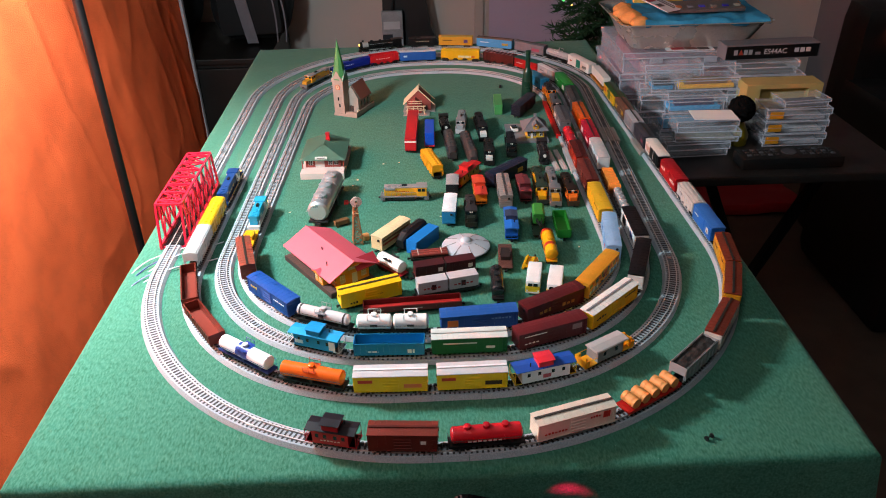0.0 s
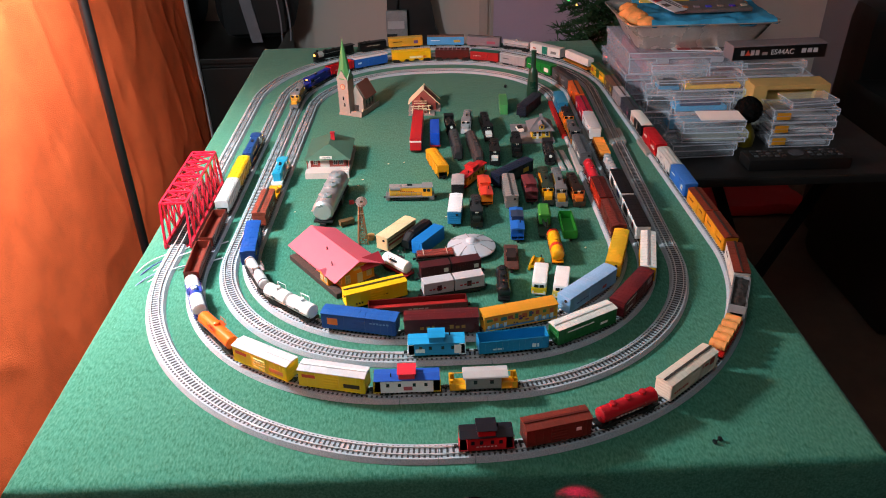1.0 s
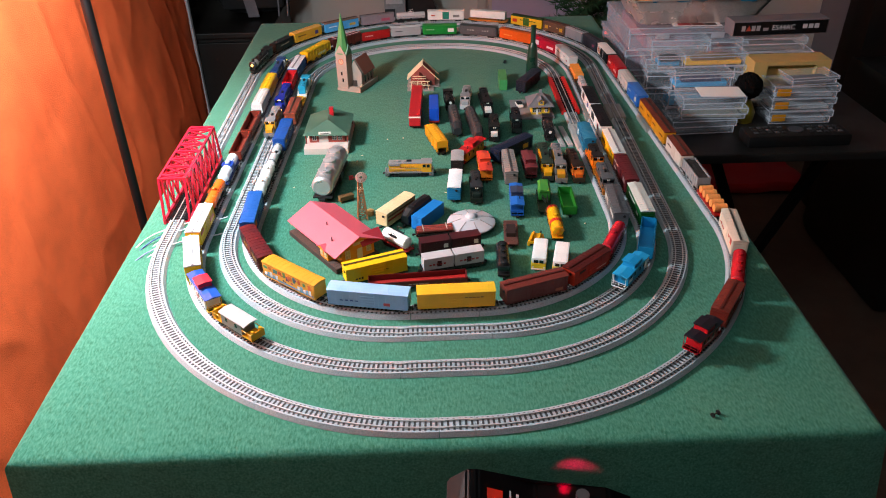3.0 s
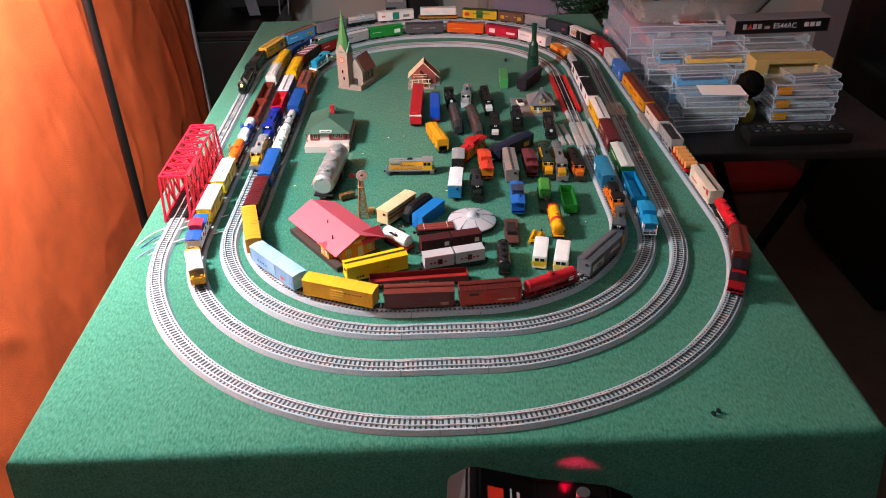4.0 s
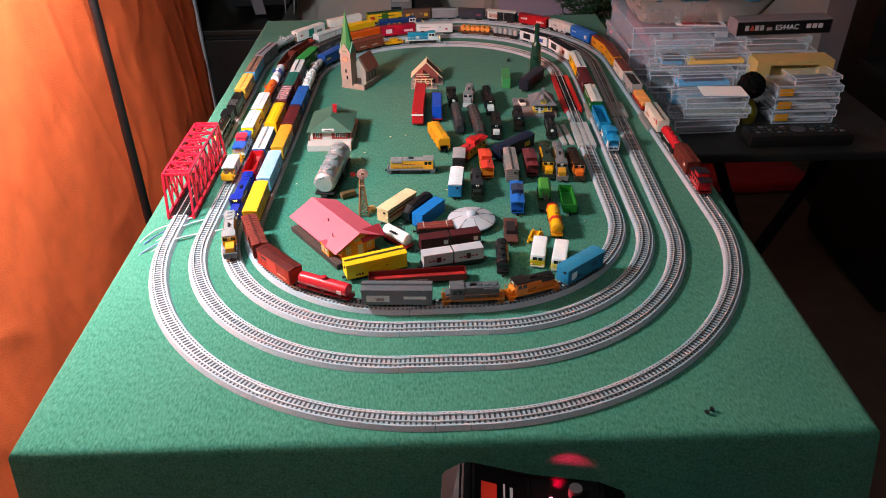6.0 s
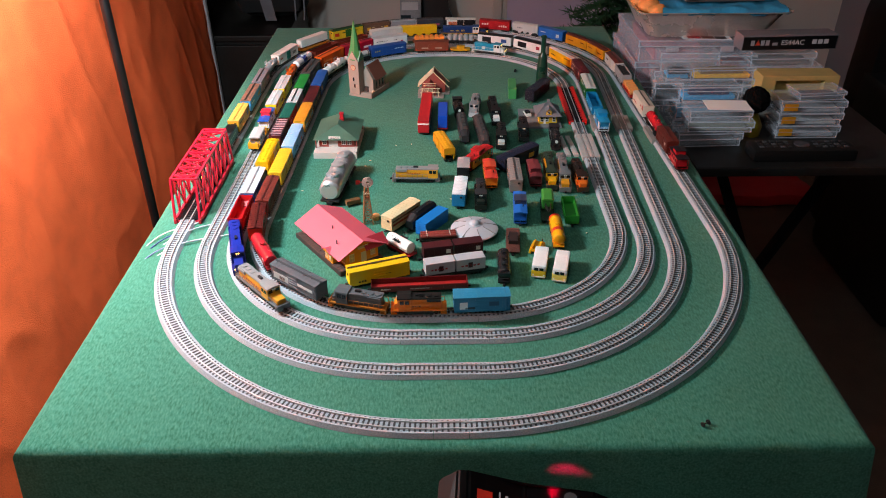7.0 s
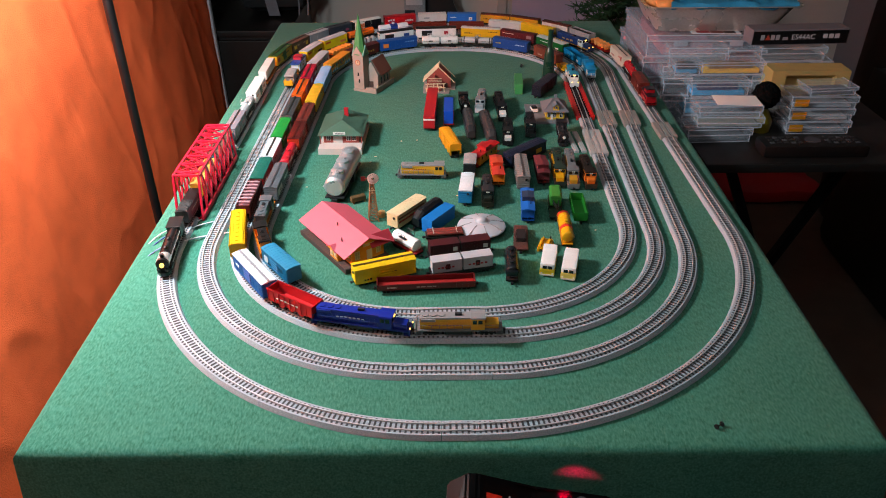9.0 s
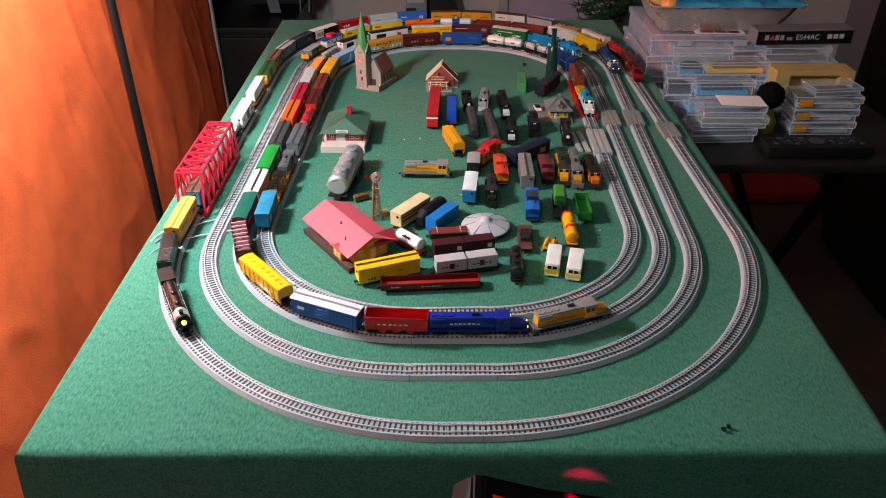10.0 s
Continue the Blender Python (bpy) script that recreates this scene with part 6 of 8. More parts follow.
def depot():
    d = thing("station_depot", pose(-0.142, -0.099, 0, 0, 0, 36), "orange model depot with a faded red roof", "model building")
    bm = bmesh.new()
    box(bm, -0.002, 0.066, 0.0, 0.129, 0.0002, 0.0075, 0.0006)
    part("platform", bm, mat("dark_plank_plastic", "3a2a26", 0.7, 0, 0.2, 80, 1200, 0.3), d)
    for i in range(22):
        bm = bmesh.new()
        y = 0.001 + 0.127 * i / 22
        box(bm, -0.0015, 0.0095, y, y + 0.0052, 0.0075, 0.0080)
        part("plank", bm, mat("dark_plank_plastic", "44322c", 0.7, 0, 0.2, 80, 1200, 0.3), d)
    bm = bmesh.new()
    wall_gabled(bm, 0.0105, 0.0615, 0.006, 0.122, 0.0075, 0.0280, 0.0405)
    part("wall", bm, orange_wall, d)
    bm = bmesh.new()
    gable(bm, -0.0030, 0.0750, -0.001, 0.127, 0.0245, 0.0425)
    part("roof", bm, pink_roof, d)
    blind = paint("c4b48e")
    # cross gable by the front end, and the bay's own small gable on the platform side
    bm = bmesh.new()
    gable(bm, 0.040, 0.0750, 0.0000, 0.0270, 0.0258, 0.0372, "x")
    part("cross_roof", bm, mat("red_roof_plastic", "b0303c", 0.5, 0, 0.10, 40, 1200, 0.15), d)
    bm = bmesh.new()
    gable(bm, -0.0042, 0.0040, 0.0220, 0.0460, 0.0236, 0.0292, "x")
    part("bay_roof", bm, pink_roof, d)
    bm = bmesh.new()
    a = [bm.verts.new((x, y, z)) for x in (-0.0036, 0.0100) for y, z in ((0.0235, 0.0240), (0.0445, 0.0240), (0.0340, 0.0288))]
    for f in ((0, 1, 2), (5, 4, 3), (0, 3, 4, 1), (1, 4, 5, 2), (2, 5, 3, 0)):
        bm.faces.new([a[i] for i in f])
    part("bay_gable", bm, orange_wall, d)
    bm = bmesh.new()
    box(bm, 0.0000, 0.0110, 0.024, 0.044, 0.0080, 0.0250)
    part("bay", bm, orange_wall, d)
    for x in (0.020, 0.053):
        window(d, x, 0.006, 0.0130, 0.0075, 0.0120, pane=blind)
    bm = bmesh.new()
    box(bm, 0.0345, 0.0425, 0.0052, 0.0064, 0.0078, 0.0225)
    part("door", bm, cream_mat, d)
    bm = bmesh.new()
    box(bm, 0.030, 0.046, 0.0052, 0.0064, 0.0285, 0.0325)
    part("sign", bm, cream_mat, d)
    for y in (0.013, 0.058, 0.075, 0.092, 0.110):
        window(d, 0.0105, y, 0.0120, 0.0070, 0.0120, "x", pane=blind)
    for y in (0.026, 0.036):
        window(d, 0.0000, y + 0.003, 0.0120, 0.0060, 0.0120, "x", pane=blind)
    for x, y in ((0.012, 0.030), (0.024, 0.062)):
        bm = bmesh.new()
        cyl(bm, (x, y, 0.030), (x, y, 0.0385 if x < 0.02 else 0.0425), 0.0008, seg=8)
        part("roof_vent", bm, under_mat, d)
    for y in (0.004, 0.034, 0.064, 0.094, 0.124):
        bm = bmesh.new()
        strut(bm, (0.010, y, 0.018), (-0.001, y, 0.0262), 0.0006)
        part("bracket", bm, orange_wall, d)


depot()


def station():
    s = thing("brick_station", pose(-0.192, 0.271, 0, 0, 0, -1.5), "red brick model station with a green roof", "model building")
    conc = mat("pale_concrete_plastic", "b4aca6", 0.75, 0, 0.10, 70, 1200, 0.2)
    bm = bmesh.new()
    box(bm, -0.038, 0.038, 0.0, 0.122, 0.0002, 0.0115, 0.0006)
    part("platform", bm, conc, s)
    for k in range(3):
        bm = bmesh.new()
        box(bm, 0.0235, 0.0375, 0.001 + 0.006 * k, 0.020, 0.0115 + 0.0006 * k, 0.0121 + 0.0006 * k)
        part("step", bm, conc, s)
    bm = bmesh.new()
    box(bm, -0.031, 0.031, 0.026, 0.104, 0.0115, 0.0300)
    part("wall", bm, brick_mat, s)
    bm = bmesh.new()
    x0, x1, y0, y1, z0, z1 = -0.040, 0.040, 0.016, 0.114, 0.0280, 0.0450
    v = [bm.verts.new(p) for p in ((x0, y0, z0), (x1, y0, z0), (x1, y1, z0), (x0, y1, z0), (0, y0 + 0.034, z1), (0, y1 - 0.012, z1))]
    for f in ((0, 1, 4), (1, 2, 5, 4), (2, 3, 5), (3, 0, 4, 5), (3, 2, 1, 0)):
        bm.faces.new([v[i] for i in f])
    bmesh.ops.solidify(bm, geom=bm.faces[:], thickness=0.0010)
    part("roof", bm, roof_green, s)
    bm = bmesh.new()
    box(bm, 0.0015, 0.0080, 0.072, 0.078, 0.038, 0.0560, 0.0003)
    box(bm, 0.0008, 0.0087, 0.0713, 0.0787, 0.0450, 0.0466)
    box(bm, 0.0008, 0.0087, 0.0713, 0.0787, 0.0548, 0.0568)
    part("chimney", bm, paint("b82a34"), s)
    bm = bmesh.new()
    box(bm, -0.0125, 0.0085, 0.0175, 0.0190, 0.0300, 0.0345, 0.0002)
    part("signboard", bm, white_mat, s)
    bm = bmesh.new()
    for i in range(8):
        box(bm, -0.009 + i * 0.0019, -0.0078 + i * 0.0019, 0.0171, 0.0176, 0.0314, 0.0330)
    part("sign_marking", bm, under_mat, s)
    bm = bmesh.new()
    box(bm, -0.014, 0.002, 0.0248, 0.0262, 0.0118, 0.0265)
    part("door", bm, conc, s)
    for x in (-0.022, 0.0125, 0.0225):
        window(s, x, 0.026, 0.0160, 0.0075, 0.0085, frame=white_mat)
    for y in (0.045, 0.065, 0.085):
        window(s, 0.031, y, 0.0160, 0.0075, 0.0085, "x", frame=white_mat, sign=1)
    for x in (-0.036, 0.036):
        for y in (0.021, 0.108):
            bm = bmesh.new()
            cyl(bm, (x, y, 0.0115), (x, y, 0.0295), 0.0010, seg=8)
            part("post", bm, brick_mat, s)


station()


def church():
    c = thing("church", pose(-0.1975, 0.5855, 0, 0, 0, -25), "tan stone model church with a green spire", "model building")
    bm = bmesh.new()
    box(bm, 0.0, 0.054, -0.001, 0.078, 0.0002, 0.0055, 0.0004)
    part("base", bm, stone_mat, c)
    bm = bmesh.new()
    box(bm, 0.001, 0.025, 0.001, 0.025, 0.005, 0.0760)
    box(bm, 0.0006, 0.0254, 0.0006, 0.0254, 0.0385, 0.0398)
    tw = part("tower", bm, stone_mat, c)
    for face in range(4):
        bm = bmesh.new()
        vs = [(0.0, 0.0, 0.0740), (0.026, 0.0, 0.0740), (0.013, 0.0, 0.0950)]
        a = [bm.verts.new(p) for p in vs]
        b = [bm.verts.new((x, 0.004, z)) for x, y, z in vs]
        bm.faces.new(a)
        bm.faces.new(b)
        for i in range(3):
            bm.faces.new((a[i], a[(i + 1) % 3], b[(i + 1) % 3], b[i]))
        g = part("spire_gable", bm, roof_green if face % 2 else stone_mat, tw, m=Matrix.Translation((0.013, 0.013, 0)) @ pose(0, 0, 0, 0, 0, 90 * face) @ Matrix.Translation((-0.013, -0.0135, 0)))
    bm = bmesh.new()
    bmesh.ops.create_cone(bm, cap_ends=True, segments=8, radius1=0.0150, radius2=0.0004, depth=0.0800, matrix=Matrix.Translation((0.013, 0.013, 0.1165)) @ pose(0, 0, 0, 0, 0, 22.5))
    part("spire", bm, mat("bright_green_spire_plastic", "3f7c44", 0.5, 0, 0.12, 60, 1200, 0.15), c)
    bm = bmesh.new()
    cyl(bm, (0.013, 0.0002, 0.0610), (0.013, 0.0012, 0.0610), 0.0058, seg=22)
    ck = part("clock", bm, paint("b86a4a"), tw)
    bm = bmesh.new()
    cyl(bm, (0.013, -0.0001, 0.0610), (0.013, 0.0004, 0.0610), 0.0043, seg=22)
    part("dial", bm, paint("c8a88a"), ck)
    bm = bmesh.new()
    box(bm, 0.0127, 0.0133, -0.0004, 0.0003, 0.0610, 0.0646)
    box(bm, 0.0130, 0.0156, -0.0004, 0.0003, 0.0607, 0.0613)
    part("clock_pointer", bm, under_mat, ck)
    for x, z in ((0.0125, 0.0330), (0.0145, 0.0190)):
        bm = bmesh.new()
        box(bm, x - 0.0014, x + 0.0014, 0.0004, 0.0014, z, z + 0.0070)
        part("window_slit", bm, pane_mat, tw)
    bm = bmesh.new()
    wall_gabled(bm, 0.0165, 0.0475, 0.020, 0.070, 0.005, 0.0330, 0.0600)
    part("nave", bm, stone_mat, c)
    bm = bmesh.new()
    gable(bm, 0.0125, 0.0515, 0.0255, 0.0725, 0.0300, 0.0605)
    part("nave_roof", bm, mat("brown_roof_plastic", "7a4638", 0.6, 0, 0.16, 150, 1500, 0.3), c)
    for y in (0.034, 0.047, 0.060):
        bm = bmesh.new()
        box(bm, 0.0470, 0.0479, y - 0.0018, y + 0.0018, 0.012, 0.0260)
        part("tall_window", bm, pane_mat, c)
    bm = bmesh.new()
    box(bm, 0.0270, 0.0360, 0.0188, 0.0204, 0.0055, 0.0180)
    part("doorway", bm, mat("dark_door_plastic", "3a2a24", 0.6), c)
    for a, b in (((0.0535, 0.000), (0.0535, 0.077)), ((0.030, -0.0005), (0.0535, -0.0005))):
        bm = bmesh.new()
        box(bm, min(a[0], b[0]) - 0.0008, max(a[0], b[0]) + 0.0008, min(a[1], b[1]) - 0.0008, max(a[1], b[1]) + 0.0008, 0.0055, 0.0115)
        part("churchyard_wall", bm, stone_mat, c)
    bm = bmesh.new()
    for q in range(10):
        a0, a1 = radians(18 * q), radians(18 * (q + 1))
        strut(bm, (0.0535, 0.008 + 0.0045 * math.cos(a0), 0.0115 + 0.0045 * math.sin(a0)), (0.0535, 0.008 + 0.0045 * math.cos(a1), 0.0115 + 0.0045 * math.sin(a1)), 0.0007)
    part("gate_arch", bm, cream_mat, c)


church()


def frame_house():
    h = thing("unfinished_house", pose(-0.026, 0.566, 0, 0, 0, -3) @ Matrix.Scale(0.80, 4), "half-built brick model house with bare rafters", "model building")
    grey = mat("grey_base_plastic", "8f857e", 0.7, 0, 0.12, 90, 1200, 0.2)
    bm = bmesh.new()
    box(bm, -0.034, 0.034, -0.003, 0.026, 0.0002, 0.0028, 0.0010)
    part("base", bm, grey, h)
    bm = bmesh.new()
    box(bm, -0.036, 0.048, 0.0262, 0.082, 0.0002, 0.0028, 0.0010)
    part("base", bm, grey, h)
    bm = bmesh.new()
    wall_gabled(bm, -0.026, 0.036, 0.036, 0.074, 0.0028, 0.0260, 0.0560)
    part("main_wall", bm, brick_mat, h)
    bm = bmesh.new()
    wall_gabled(bm, -0.019, 0.013, 0.010, 0.040, 0.0028, 0.0220, 0.0390)
    part("front_wall", bm, brick_mat, h)
    tim = mat("pale_timber_plastic", "d8c2a0", 0.6, 0, 0.10, 150, 1500, 0.2)
    for i in range(7):
        y = 0.035 + i * 0.0065
        bm = bmesh.new()
        strut(bm, (0.005, y, 0.0585), (-0.036, y, 0.0180), 0.0010)
        part("rafter", bm, tim, h)
    for y in (0.034, 0.076):
        bm = bmesh.new()
        strut(bm, (0.005, y, 0.0585), (0.046, y, 0.0180), 0.0010)
        part("rafter", bm, tim, h)
    bm = bmesh.new()
    strut(bm, (0.005, 0.032, 0.0588), (0.005, 0.078, 0.0588), 0.0011)
    part("ridge_beam", bm, tim, h)
    for x in (-0.025, -0.010, 0.006, 0.021):
        bm = bmesh.new()
        strut(bm, (x, 0.004, 0.0028), (x + (0.004 if x < 0 else -0.003), 0.006, 0.0250), 0.0009)
        part("scaffold_post", bm, tim, h)
    for z in (0.0120, 0.0225):
        bm = bmesh.new()
        strut(bm, (-0.028, 0.0045, z), (0.024, 0.0045, z + 0.002), 0.0009)
        part("scaffold_rail", bm, tim, h)
    for z in (0.016, 0.030, 0.036):
        bm = bmesh.new()
        strut(bm, (-0.020, 0.0085, z), (0.014, 0.0085, z), 0.0007)
        part("scaffold_rail", bm, tim, h)
    for x in (0.024, ):
        bm = bmesh.new()
        box(bm, x - 0.004, x + 0.004, 0.0352, 0.0366, 0.0028, 0.0150)
        part("doorway", bm, mat("dark_door_plastic", "3a2a24", 0.6), h)


frame_house()


def small_depot():
    d = thing("yellow_depot", pose(0.148, 0.400, 0, 0, 0, -1), "yellow model depot on a grey base", "model building")
    grey = mat("grey_base_plastic", "77777a", 0.7, 0, 0.12, 90, 1200, 0.2)
    bm = bmesh.new()
    box(bm, -0.001, 0.076, 0.0, 0.092, 0.0002, 0.0045, 0.0006)
    part("base", bm, grey, d)
    yel = mat("yellow_wall_plastic", "c8a01e", 0.55, 0, 0.10, 60, 1200, 0.1)
    bm = bmesh.new()
    box(bm, 0.034, 0.068, 0.014, 0.056, 0.0045, 0.0220)
    part("wall", bm, yel, d)
    bm = bmesh.new()
    x0, x1, y0, y1, z0 = 0.026, 0.076, 0.006, 0.064, 0.0215
    v = [bm.verts.new(p) for p in ((x0, y0, z0), (x1, y0, z0), (x1, y1, z0), (x0, y1, z0), (0.047, 0.033, 0.040), (0.055, 0.037, 0.040))]
    for f in ((0, 1, 5, 4), (1, 2, 5), (2, 3, 4, 5), (3, 0, 4), (3, 2, 1, 0)):
        bm.faces.new([v[i] for i in f])
    part("roof", bm, mat("grey_shingle_plastic", "6c6c70", 0.7, 0, 0.16, 150, 1500, 0.35), d)
    bm = bmesh.new()
    wall_gabled(bm, 0.046, 0.056, 0.010, 0.026, 0.0240, 0.0300, 0.0350)
    dm = part("dormer", bm, yel, d)
    bm = bmesh.new()
    gable(bm, 0.0445, 0.0575, 0.008, 0.028, 0.0300, 0.0362)
    part("dormer_roof", bm, mat("grey_shingle_plastic", "6c6c70", 0.7, 0, 0.16, 150, 1500, 0.35), dm)
    window(d, 0.051, 0.010, 0.0265, 0.0045, 0.0050, frame=white_mat)
    for x in (0.039, 0.049, 0.062):
        window(d, x, 0.014, 0.0090, 0.0060, 0.0095, frame=white_mat)
    for y in (0.024, 0.044):
        window(d, 0.068, y, 0.0090, 0.0060, 0.0095, "x", frame=white_mat, sign=1)
    bm = bmesh.new()
    box(bm, 0.0425, 0.0465, 0.0132, 0.0144, 0.0046, 0.0150)
    part("door", bm, white_mat, d)
    bm = bmesh.new()
    box(bm, 0.0495, 0.0545, 0.035, 0.040, 0.036, 0.0450)
    part("chimney", bm, grey, d)
    # a parked white car on the base
    car = thing("toy_car", pose(0.164, 0.456, 0.0045, 0, 0, 10), "small white toy car on the depot's base", "model car")
    bm = bmesh.new()
    box(bm, -0.0055, 0.0055, -0.011, 0.011, 0.0014, 0.0058, 0.0012)
    part("body", bm, white_mat, car)
    bm = bmesh.new()
    box(bm, -0.0047, 0.0047, -0.005, 0.0065, 0.0056, 0.0090, 0.0014)
    part("cabin", bm, pane_mat, car)
    for sx in (-1, 1):
        for sy in (-0.007, 0.007):
            bm = bmesh.new()
            cyl(bm, (sx * 0.0040, sy, 0.0017), (sx * 0.0057, sy, 0.0017), 0.0017, seg=12)
            part("wheel", bm, under_mat, car)


small_depot()


def saucer():
    u = thing("flying_saucer", pose(0.0402, 0.011, 0), "pale grey toy flying saucer on the felt", "toy saucer")
    gm = mat("pale_grey_saucer_plastic", "a8adb4", 0.45, 0, 0.06, 40, 1200, 0.08)
    bm = bmesh.new()
    revolve(bm, [(0.010, 0.0002), (0.020, 0.0006), (0.0328, 0.0070), (0.0348, 0.0086), (0.0343, 0.0098), (0.024, 0.0142), (0.0135, 0.0164), (0.0128, 0.0168)], 48)
    part("hull", bm, gm, u, smooth=True)
    bm = bmesh.new()
    revolve(bm, [(0.0105, 0.0160), (0.0105, 0.0176), (0.0085, 0.0182), (0.0080, 0.0192), (0.0060, 0.0214), (0.0030, 0.0226), (0.0, 0.0229)], 32)
    part("dome", bm, gm, u, smooth=True)
    for i in range(8):
        a = radians(45 * i + 12)
        bm = bmesh.new()
        strut(bm, (0.0145 * math.cos(a), 0.0145 * math.sin(a), 0.0163), (0.0340 * math.cos(a), 0.0340 * math.sin(a), 0.0113), 0.0005)
        part("seam_rib", bm, mat("grey_seam_plastic", "7c7a78", 0.5), u)
    for i in range(3):
        a = radians(120 * i + 40)
        bm = bmesh.new()
        cyl(bm, (0.017 * math.cos(a), 0.017 * math.sin(a), 0.0), (0.017 * math.cos(a), 0.017 * math.sin(a), 0.003), 0.002, seg=10)
        part("foot", bm, gm, u)


saucer()


def windmill():
    w = thing("water_windmill", pose(-0.1175, 0.046, 0, 0, 0, 8), "rusty brown model windmill tower with white wheel", "model windmill")
    rust = mat("rusty_brown_plastic", "8a5a34", 0.6, 0, 0.2, 200, 1500, 0.2)
    for sx in (-1, 1):
        for sy in (-1, 1):
            bm = bmesh.new()
            strut(bm, (sx * 0.0070, sy * 0.0070, 0.0), (sx * 0.0020, sy * 0.0020, 0.066), 0.0007)
            part("leg", bm, rust, w)
    for k in range(6):
        z0, z1 = 0.003 + k * 0.0105, 0.003 + (k + 1) * 0.0105
        r0, r1 = 0.0070 - 0.0050 * z0 / 0.066, 0.0070 - 0.0050 * z1 / 0.066
        cs = ((-1, -1), (1, -1), (1, 1), (-1, 1))
        for i in range(4):
            a, b = cs[i], cs[(i + 1) % 4]
            for p, q in (((a, r0, z0), (b, r0, z0)), ((a, r0, z0), (b, r1, z1)), ((b, r0, z0), (a, r1, z1))):
                bm = bmesh.new()
                strut(bm, (p[0][0] * p[1], p[0][1] * p[1], p[2]), (q[0][0] * q[1], q[0][1] * q[1], q[2]), 0.0004)
                part("brace", bm, rust, w)
    bm = bmesh.new()
    box(bm, -0.0042, 0.0042, -0.0042, 0.0042, 0.0500, 0.0512)
    cyl(bm, (0, 0, 0.044), (0, 0, 0.050), 0.0028, seg=12)
    part("platform", bm, cream_mat, w)
    bm = bmesh.new()
    c = Vector((0.002, -0.003, 0.0690))
    for i in range(14):
        a0 = 2 * math.pi * i / 14
        p = c + Vector((math.cos(a0) * 0.0022, 0, math.sin(a0) * 0.0022))
        q = c + Vector((math.cos(a0) * 0.0078, 0.0004, math.sin(a0) * 0.0078))
        strut(bm, p, q, 0.0009)
    for i in range(20):
        a0, a1 = 2 * math.pi * i / 20, 2 * math.pi * (i + 1) / 20
        strut(bm, c + Vector((math.cos(a0) * 0.0078, 0, math.sin(a0) * 0.0078)), c + Vector((math.cos(a1) * 0.0078, 0, math.sin(a1) * 0.0078)), 0.0005)
    part("wheel", bm, paint("d8ccc4"), w)
    bm = bmesh.new()
    strut(bm, (0.002, -0.003, 0.069), (-0.010, 0.004, 0.0665), 0.0005)
    box(bm, -0.0150, -0.0085, 0.0036, 0.0044, 0.0630, 0.0700)
    part("tail_vane", bm, paint("7a2a24"), w)
    bm = bmesh.new()
    cyl(bm, (0.0125, 0.008, 0.0), (0.0125, 0.008, 0.0080), 0.0052, 0.0056, seg=18)
    part("trough", bm, paint("b8935c"), w)


windmill()
bm = bmesh.new()
box(bm, -0.0115, 0.0115, -0.0045, 0.0045, 0.0030, 0.0100, 0.0004)
for x in (-0.009, 0.009):
    for s in (-1, 1):
        box(bm, x - 0.001, x + 0.001, s * 0.0030, s * 0.0042, 0.0, 0.0032)
for i in range(4):
    box(bm, -0.0112, 0.0112, -0.0040 + i * 0.0022, -0.0024 + i * 0.0022, 0.0100, 0.0105)
solid("wooden_crate", bm, mat("brown_crate_plastic", "6a4c2a", 0.65, 0, 0.2, 120, 1500, 0.3), "small brown wooden model crate", "model crate", m=pose(-0.1455, 0.1015, 0, 0, 0, 28))
bm = bmesh.new()
revolve(bm, [(0.0122, 0.0002), (0.0124, 0.020), (0.0110, 0.040), (0.0096, 0.056), (0.0090, 0.0605), (0.0058, 0.0645), (0.0052, 0.068), (0.0050, 0.098), (0.0056, 0.099), (0.0056, 0.1025), (0.0030, 0.1035)], 28)
solid("green_tower", bm, mat("dark_green_bottle_plastic", "12382a", 0.30, 0, 0.12, 40, 900, 0.08), "dark green bottle-shaped tower on the felt", "model tower", m=pose(0.216, 0.658, 0), smooth=True)
for x, y, a in ((0.261, -0.378, 30), (0.165, 0.728, 80)):
    t = thing("loose_wheels", pose(x, y, 0, 0, 0, a), "small black loose wheelset lying on felt", "loose part", "loose wheels")
    for k in (-1, 1):
        bm = bmesh.new()
        cyl(bm, (k * 0.0032, 0, 0.0028), (k * 0.0044, 0, 0.0028), 0.0027, seg=14)
        part("wheel", bm, under_mat, t)
    bm = bmesh.new()
    cyl(bm, (-0.004, 0, 0.0028), (0.004, 0, 0.0028), 0.0007, seg=6)
    part("axle", bm, wheel_mat, t)
for i in range(9):
    x, y = ((-0.130, 0.262), (-0.137, 0.240), (-0.060, 0.330), (-0.088, 0.326), (0.008, 0.118), (-0.232, 0.150), (0.205, 0.010), (-0.20, 0.20), (0.30, -0.25))[i]
    bm = bmesh.new()
    ball(bm, (0, 0, 0.0007), 0.0016, 1.4, 0.8, 0.45, 7, 5)
    solid("scrap", bm, cream_mat, "tiny pale scrap of plastic on felt", "scrap", "scraps", m=pose(x, y, 0.0002, 0, 0, i * 40))

